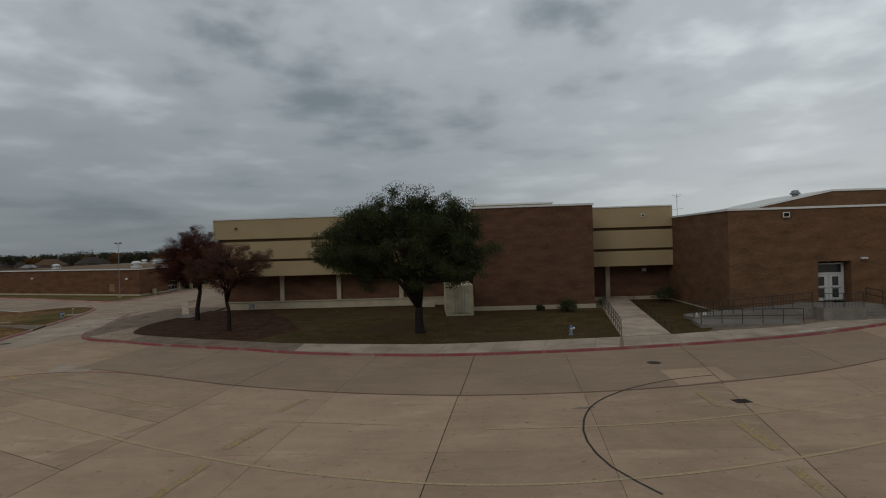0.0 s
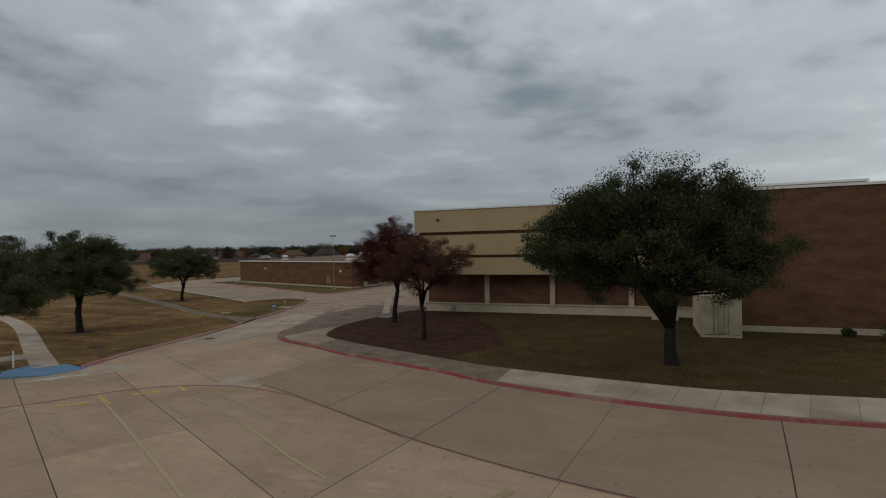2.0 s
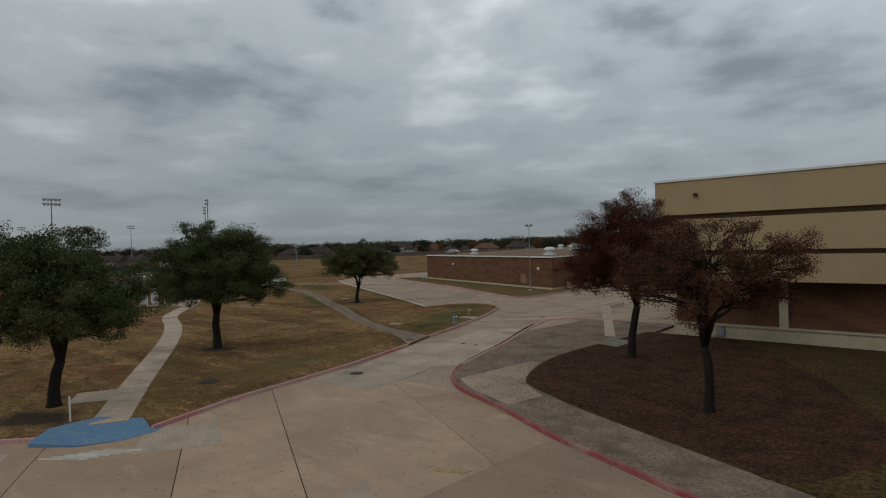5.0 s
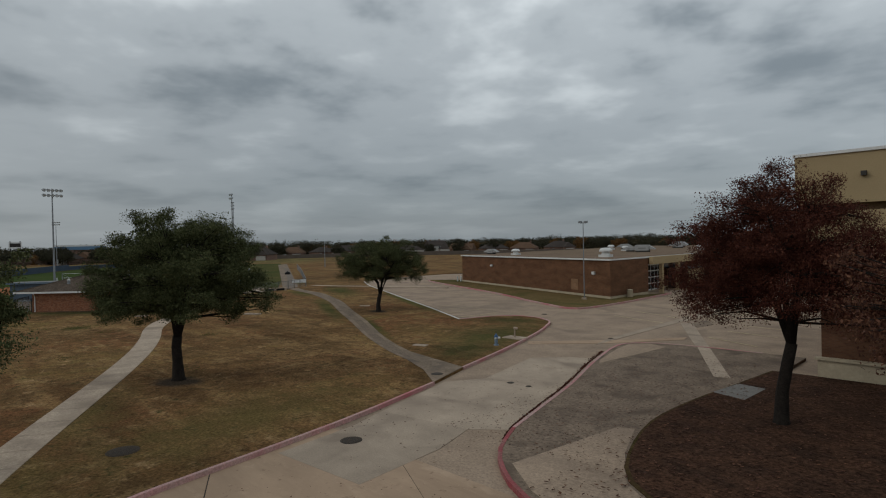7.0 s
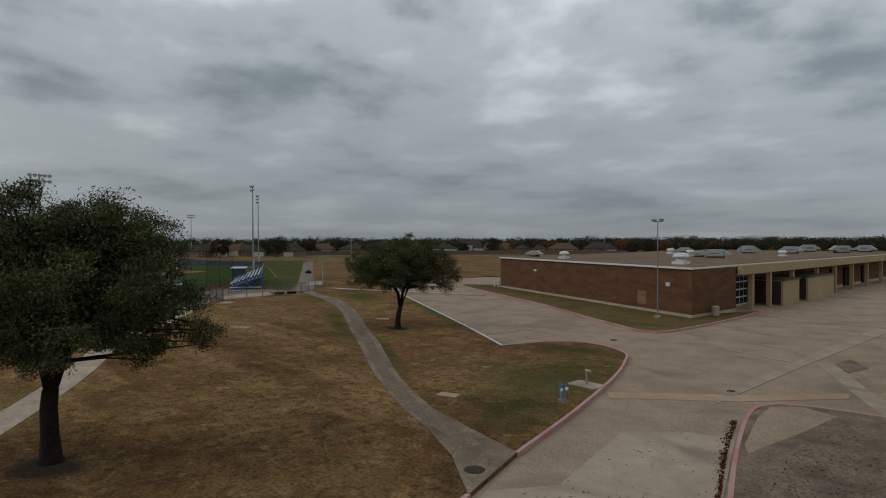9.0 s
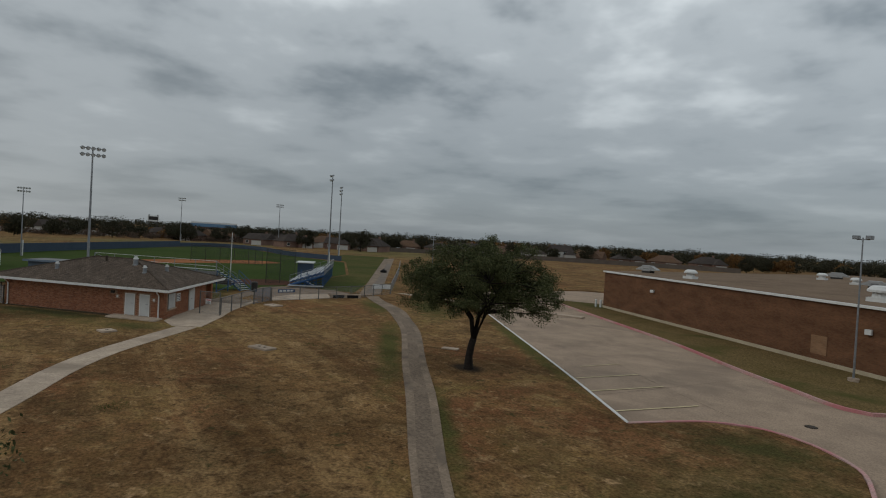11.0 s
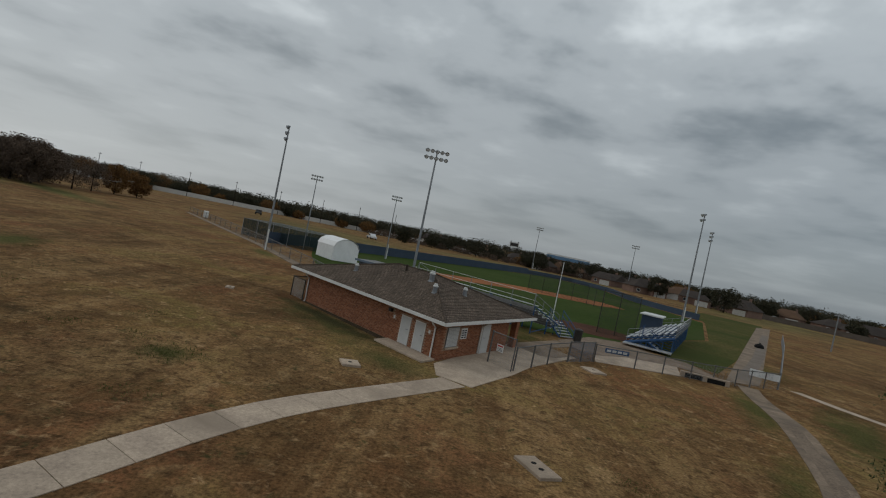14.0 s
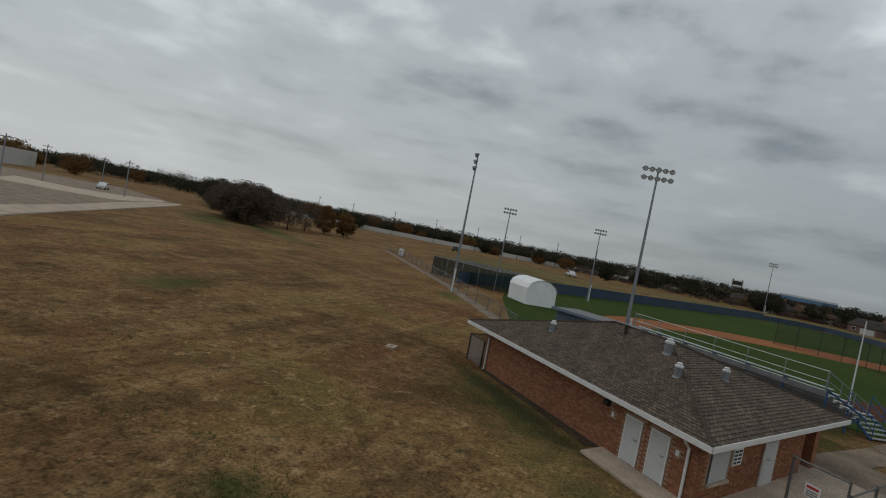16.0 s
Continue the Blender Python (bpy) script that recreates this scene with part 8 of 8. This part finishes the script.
far_trees("dark_grove", "dark green trees behind the copse", [(-196, -74, 9.4, 5.2), (-204, -84, 9.6, 5.6), (-215, -92, 9.0, 5.6), (-226, -104, 9.6, 6.4)], "far_leaf", 5000, 28, 0.4)
far_trees("autumn_copse", "golden tree beyond the far car park", [(-205, -185, 11, 6.5), (-225, -176, 9.5, 6)], "far_rust", 2600, 9, 0.6)


def house(x, y, turn_z, w, d, label, wall="house_brick", roof="house_roof", gable=False, h=2.9, rise_=2.6):
    r = thing("house", label, "house", (x, y, 0.0), turn_z, group="far houses")
    part("wall", boxed(-w / 2, w / 2, -d / 2, d / 2, 0, h), M[wall], r)
    b_ = bm_new()
    o = 0.5
    e = [b_.verts.new(p) for p in ((-w / 2 - o, -d / 2 - o, h), (w / 2 + o, -d / 2 - o, h), (w / 2 + o, d / 2 + o, h), (-w / 2 - o, d / 2 + o, h))]
    g_ = 0.3 if gable else d / 2
    t_ = [b_.verts.new(p) for p in ((-w / 2 + g_ - o, 0, h + rise_), (w / 2 - g_ + o, 0, h + rise_))]
    for f in ((e[0], e[1], t_[1], t_[0]), (e[2], e[3], t_[0], t_[1]), (e[1], e[2], t_[1]), (e[3], e[0], t_[0]), (e[3], e[2], e[1], e[0])):
        b_.faces.new(f)
    part("roof", b_, M[roof], r)
    win = part("window", boxed(-w * 0.32 - 0.7, -w * 0.32 + 0.7, -d / 2 - 0.05, -d / 2, 0.9, 2.1), M["white_trim"], r)
    part("pane", boxed(-w * 0.32 - 0.6, -w * 0.32 + 0.6, -d / 2 - 0.07, -d / 2 - 0.05, 1.0, 2.0), M["glass"], win)
    if h > 4:
        for xx in (-w * 0.3, w * 0.05):
            win = part("window", boxed(xx - 0.55, xx + 0.55, -d / 2 - 0.05, -d / 2, 3.0, 4.1), M["white_trim"], r)
            part("pane", boxed(xx - 0.45, xx + 0.45, -d / 2 - 0.07, -d / 2 - 0.05, 3.1, 4.0), M["glass"], win)
    # garage wing with its own hipped roof and wide door
    gx, gw = w * 0.28, 6.0
    part("garage_wall", boxed(gx - gw / 2, gx + gw / 2, -d / 2 - 3.5, -d / 2 + 0.2, 0, 2.6), M[wall], r)
    part("garage_door", boxed(gx - 2.3, gx + 2.3, -d / 2 - 3.56, -d / 2 - 3.5, 0, 2.1), M["house_pale"], r, "pale garage door")
    b_ = bm_new()
    e = [b_.verts.new(p) for p in ((gx - gw / 2 - 0.4, -d / 2 - 3.9, 2.6), (gx + gw / 2 + 0.4, -d / 2 - 3.9, 2.6), (gx + gw / 2 + 0.4, 0, 2.6), (gx - gw / 2 - 0.4, 0, 2.6))]
    t_ = [b_.verts.new((gx, -d / 2 - 1.2, 2.6 + rise_ * 0.8)), b_.verts.new((gx, 0, 2.6 + rise_ * 0.8))]
    for f in ((e[0], e[1], t_[0]), (e[1], e[2], t_[1], t_[0]), (e[3], e[0], t_[0], t_[1]), (e[2], e[3], t_[1])):
        b_.faces.new(f)
    part("garage_roof", b_, M[roof], r)
    part("chimney", boxed(w * 0.2, w * 0.2 + 0.8, 0.3, 1.0, h + 0.6, h + rise_ + 0.8), M["house_brick"], r)
    r.scale = (0.92, 0.92, 0.92)
    return r


rngh = np.random.default_rng(77)
for k, (a, dist) in enumerate([(38, 262), (41.2, 255), (44.4, 296), (47.4, 270), (50.2, 262), (53.5, 268), (56.5, 262), (59.6, 268), (63, 232), (66.4, 238), (69.5, 246), (72.5, 262), (75.5, 272), (78, 272), (80.4, 262), (83, 286), (86.5, 300), (91, 300), (64.8, 262), (68, 262), (71, 232), (74, 246), (34.5, 260), (31, 270)]):
    xx, yy = -45 - math.sin(radians(a)) * dist, 45 + math.cos(radians(a)) * dist
    pale = k == 2
    house(xx, yy, a + float(rngh.uniform(-40, 40)), float(rngh.uniform(11, 14)), float(rngh.uniform(8, 10)), "white two-storey house with pitched roof" if pale else "low brick house with dark hipped roof",
          "house_pale" if pale or k % 7 == 3 else "house_brick", ("house_roof", "house_roof_brown")[k % 3 == 1], pale or k % 4 == 1, 4.4 if pale else 2.7, 2.6 + 0.35 * (k % 3))
fence_pts = [(-45 - math.sin(radians(a)) * 244, 45 + math.cos(radians(a)) * 244) for a in range(28, 70, 3)]
board_fence = thing("board_fence", "grey wooden board fence in front of the houses", "fence")
for p, q in zip(fence_pts, fence_pts[1:]):
    part("fence_panel", ribbon(bm_new(), [p, q], 0.05, 0.05, 0.0, 1.9), M["wood_fence"], board_fence)
white_wall = thing("estate_wall", "long pale boundary wall along the far road", "wall")
wp = [(-45 - math.sin(radians(a)) * 285, 45 + math.cos(radians(a)) * 285) for a in range(86, 127, 4)]
for p, q in zip(wp, wp[1:]):
    part("wall_panel", ribbon(bm_new(), [p, q], 0.1, 0.1, 0.0, 2.0), M["house_pale"], white_wall)


def vehicle(x, y, turn_z, label, pickup=False, material="car_white"):
    v = thing("pickup_truck" if pickup else "car", label, "truck" if pickup else "car", (x, y, G), turn_z)
    b_ = bm_new()
    side = [(-2.4, 0.45), (2.4, 0.45), (2.45, 0.95), (1.2, 1.05), (0.6, 1.75), (-0.7, 1.8), (-1.0 if pickup else -1.9, 1.1), (-2.45, 1.05)]
    l_ = [b_.verts.new((a, -0.95, c)) for a, c in side]
    r_ = [b_.verts.new((a, 0.95, c)) for a, c in side]
    b_.faces.new(l_)
    b_.faces.new(r_[::-1])
    for k in range(len(side)):
        j = (k + 1) % len(side)
        b_.faces.new((l_[j], l_[k], r_[k], r_[j]))
    part("body", b_, M[material], v)
    for s in (-0.965, 0.965):
        part("side_window", boxed(-0.6, 0.5, s - 0.005, s + 0.005, 1.15, 1.65), M["glass"], v)
    for xx in (-1.5, 1.5):
        for s in (-0.9, 0.9):
            part("wheel", tube(bm_new(), [(xx, s - 0.12, 0.38), (xx, s + 0.12, 0.38)], 0.38, 14), M["tyre"], v)


vehicle(-247, 22.5, 30, "white pickup truck on the grass beyond the field", True)
vehicle(-168, -86, 40, "white work truck in the far car park", True)
vehicle(-262, 168, 60, "white car on the street by the houses")
vehicle(-255, -20, 15, "dark car on the far road", False, "dark_metal")

store = thing("far_store", "long pale commercial building with dark openings", "building", (-195, -175, 0), 40)
part("wall", boxed(-22, 22, -5, 5, 0, 6), M["house_pale"], store)
part("opening", boxed(-18, 10, -5.1, -5, 0, 2.6), M["dark"], store)
blue_hall = thing("far_hall", "distant building with a blue and white roof", "building", (-455, 140, 0), 80)
part("wall", boxed(-25, 2, -8, 8, 0, 6.0), M["house_brick"], blue_hall)
part("roof", boxed(-26, 3, -9, 9, 6.0, 8.2), M["blue_paint"], blue_hall, "bright blue roof band")
part("roof_top", boxed(-26, 3, -9, 9, 8.2, 9.2), M["white_metal"], blue_hall, "white roof edge")
board_ = thing("scoreboard", "small raised scoreboard on two posts", "scoreboard", (-372, 82, 0), 82)
for x in (-2, 2):
    part("post", tube(bm_new(), [(x, 0, 0), (x, 0, 11)], 0.25, 6), M["dark_metal"], board_)
part("panel", boxed(-2.6, 2.6, -0.2, 0.2, 7.5, 10.5), M["white_metal"], board_)
part("face", boxed(-2.2, 2.2, -0.25, -0.2, 8.2, 10), M["dark_metal"], board_)


def street_pole(x, y, h, label, lamp=False):
    p = thing("street_lamp" if lamp else "utility_pole", label, "pole", (x, y, 0), group="far poles")
    part("pole", tube(bm_new(), [(0, 0, 0), (0, 0, h)], [0.14, 0.09], 6), M["galvanised" if lamp else "bark"], p)
    part("crossarm", boxed(-1.1, 1.1, -0.06, 0.06, h - 0.6, h - 0.45), M["galvanised" if lamp else "bark"], p)


for a, dist, h in ((95, 270, 11), (98.5, 270, 11), (102, 272, 11), (106, 275, 11), (110, 278, 11), (114, 282, 11), (118, 285, 11), (121, 270, 11)):
    street_pole(-45 - math.sin(radians(a)) * dist, 45 + math.cos(radians(a)) * dist, h, "thin utility pole along the far road")
for x, y in ((-150, -82), (-158, -66), (-172, -92), (-186, -100), (-128, -60)):
    street_pole(x, y, 8.5, "thin lamp post in the far car park", True)
street_pole(-154, 119, 7.0, "lamp post on the grass beyond the side car park", True)
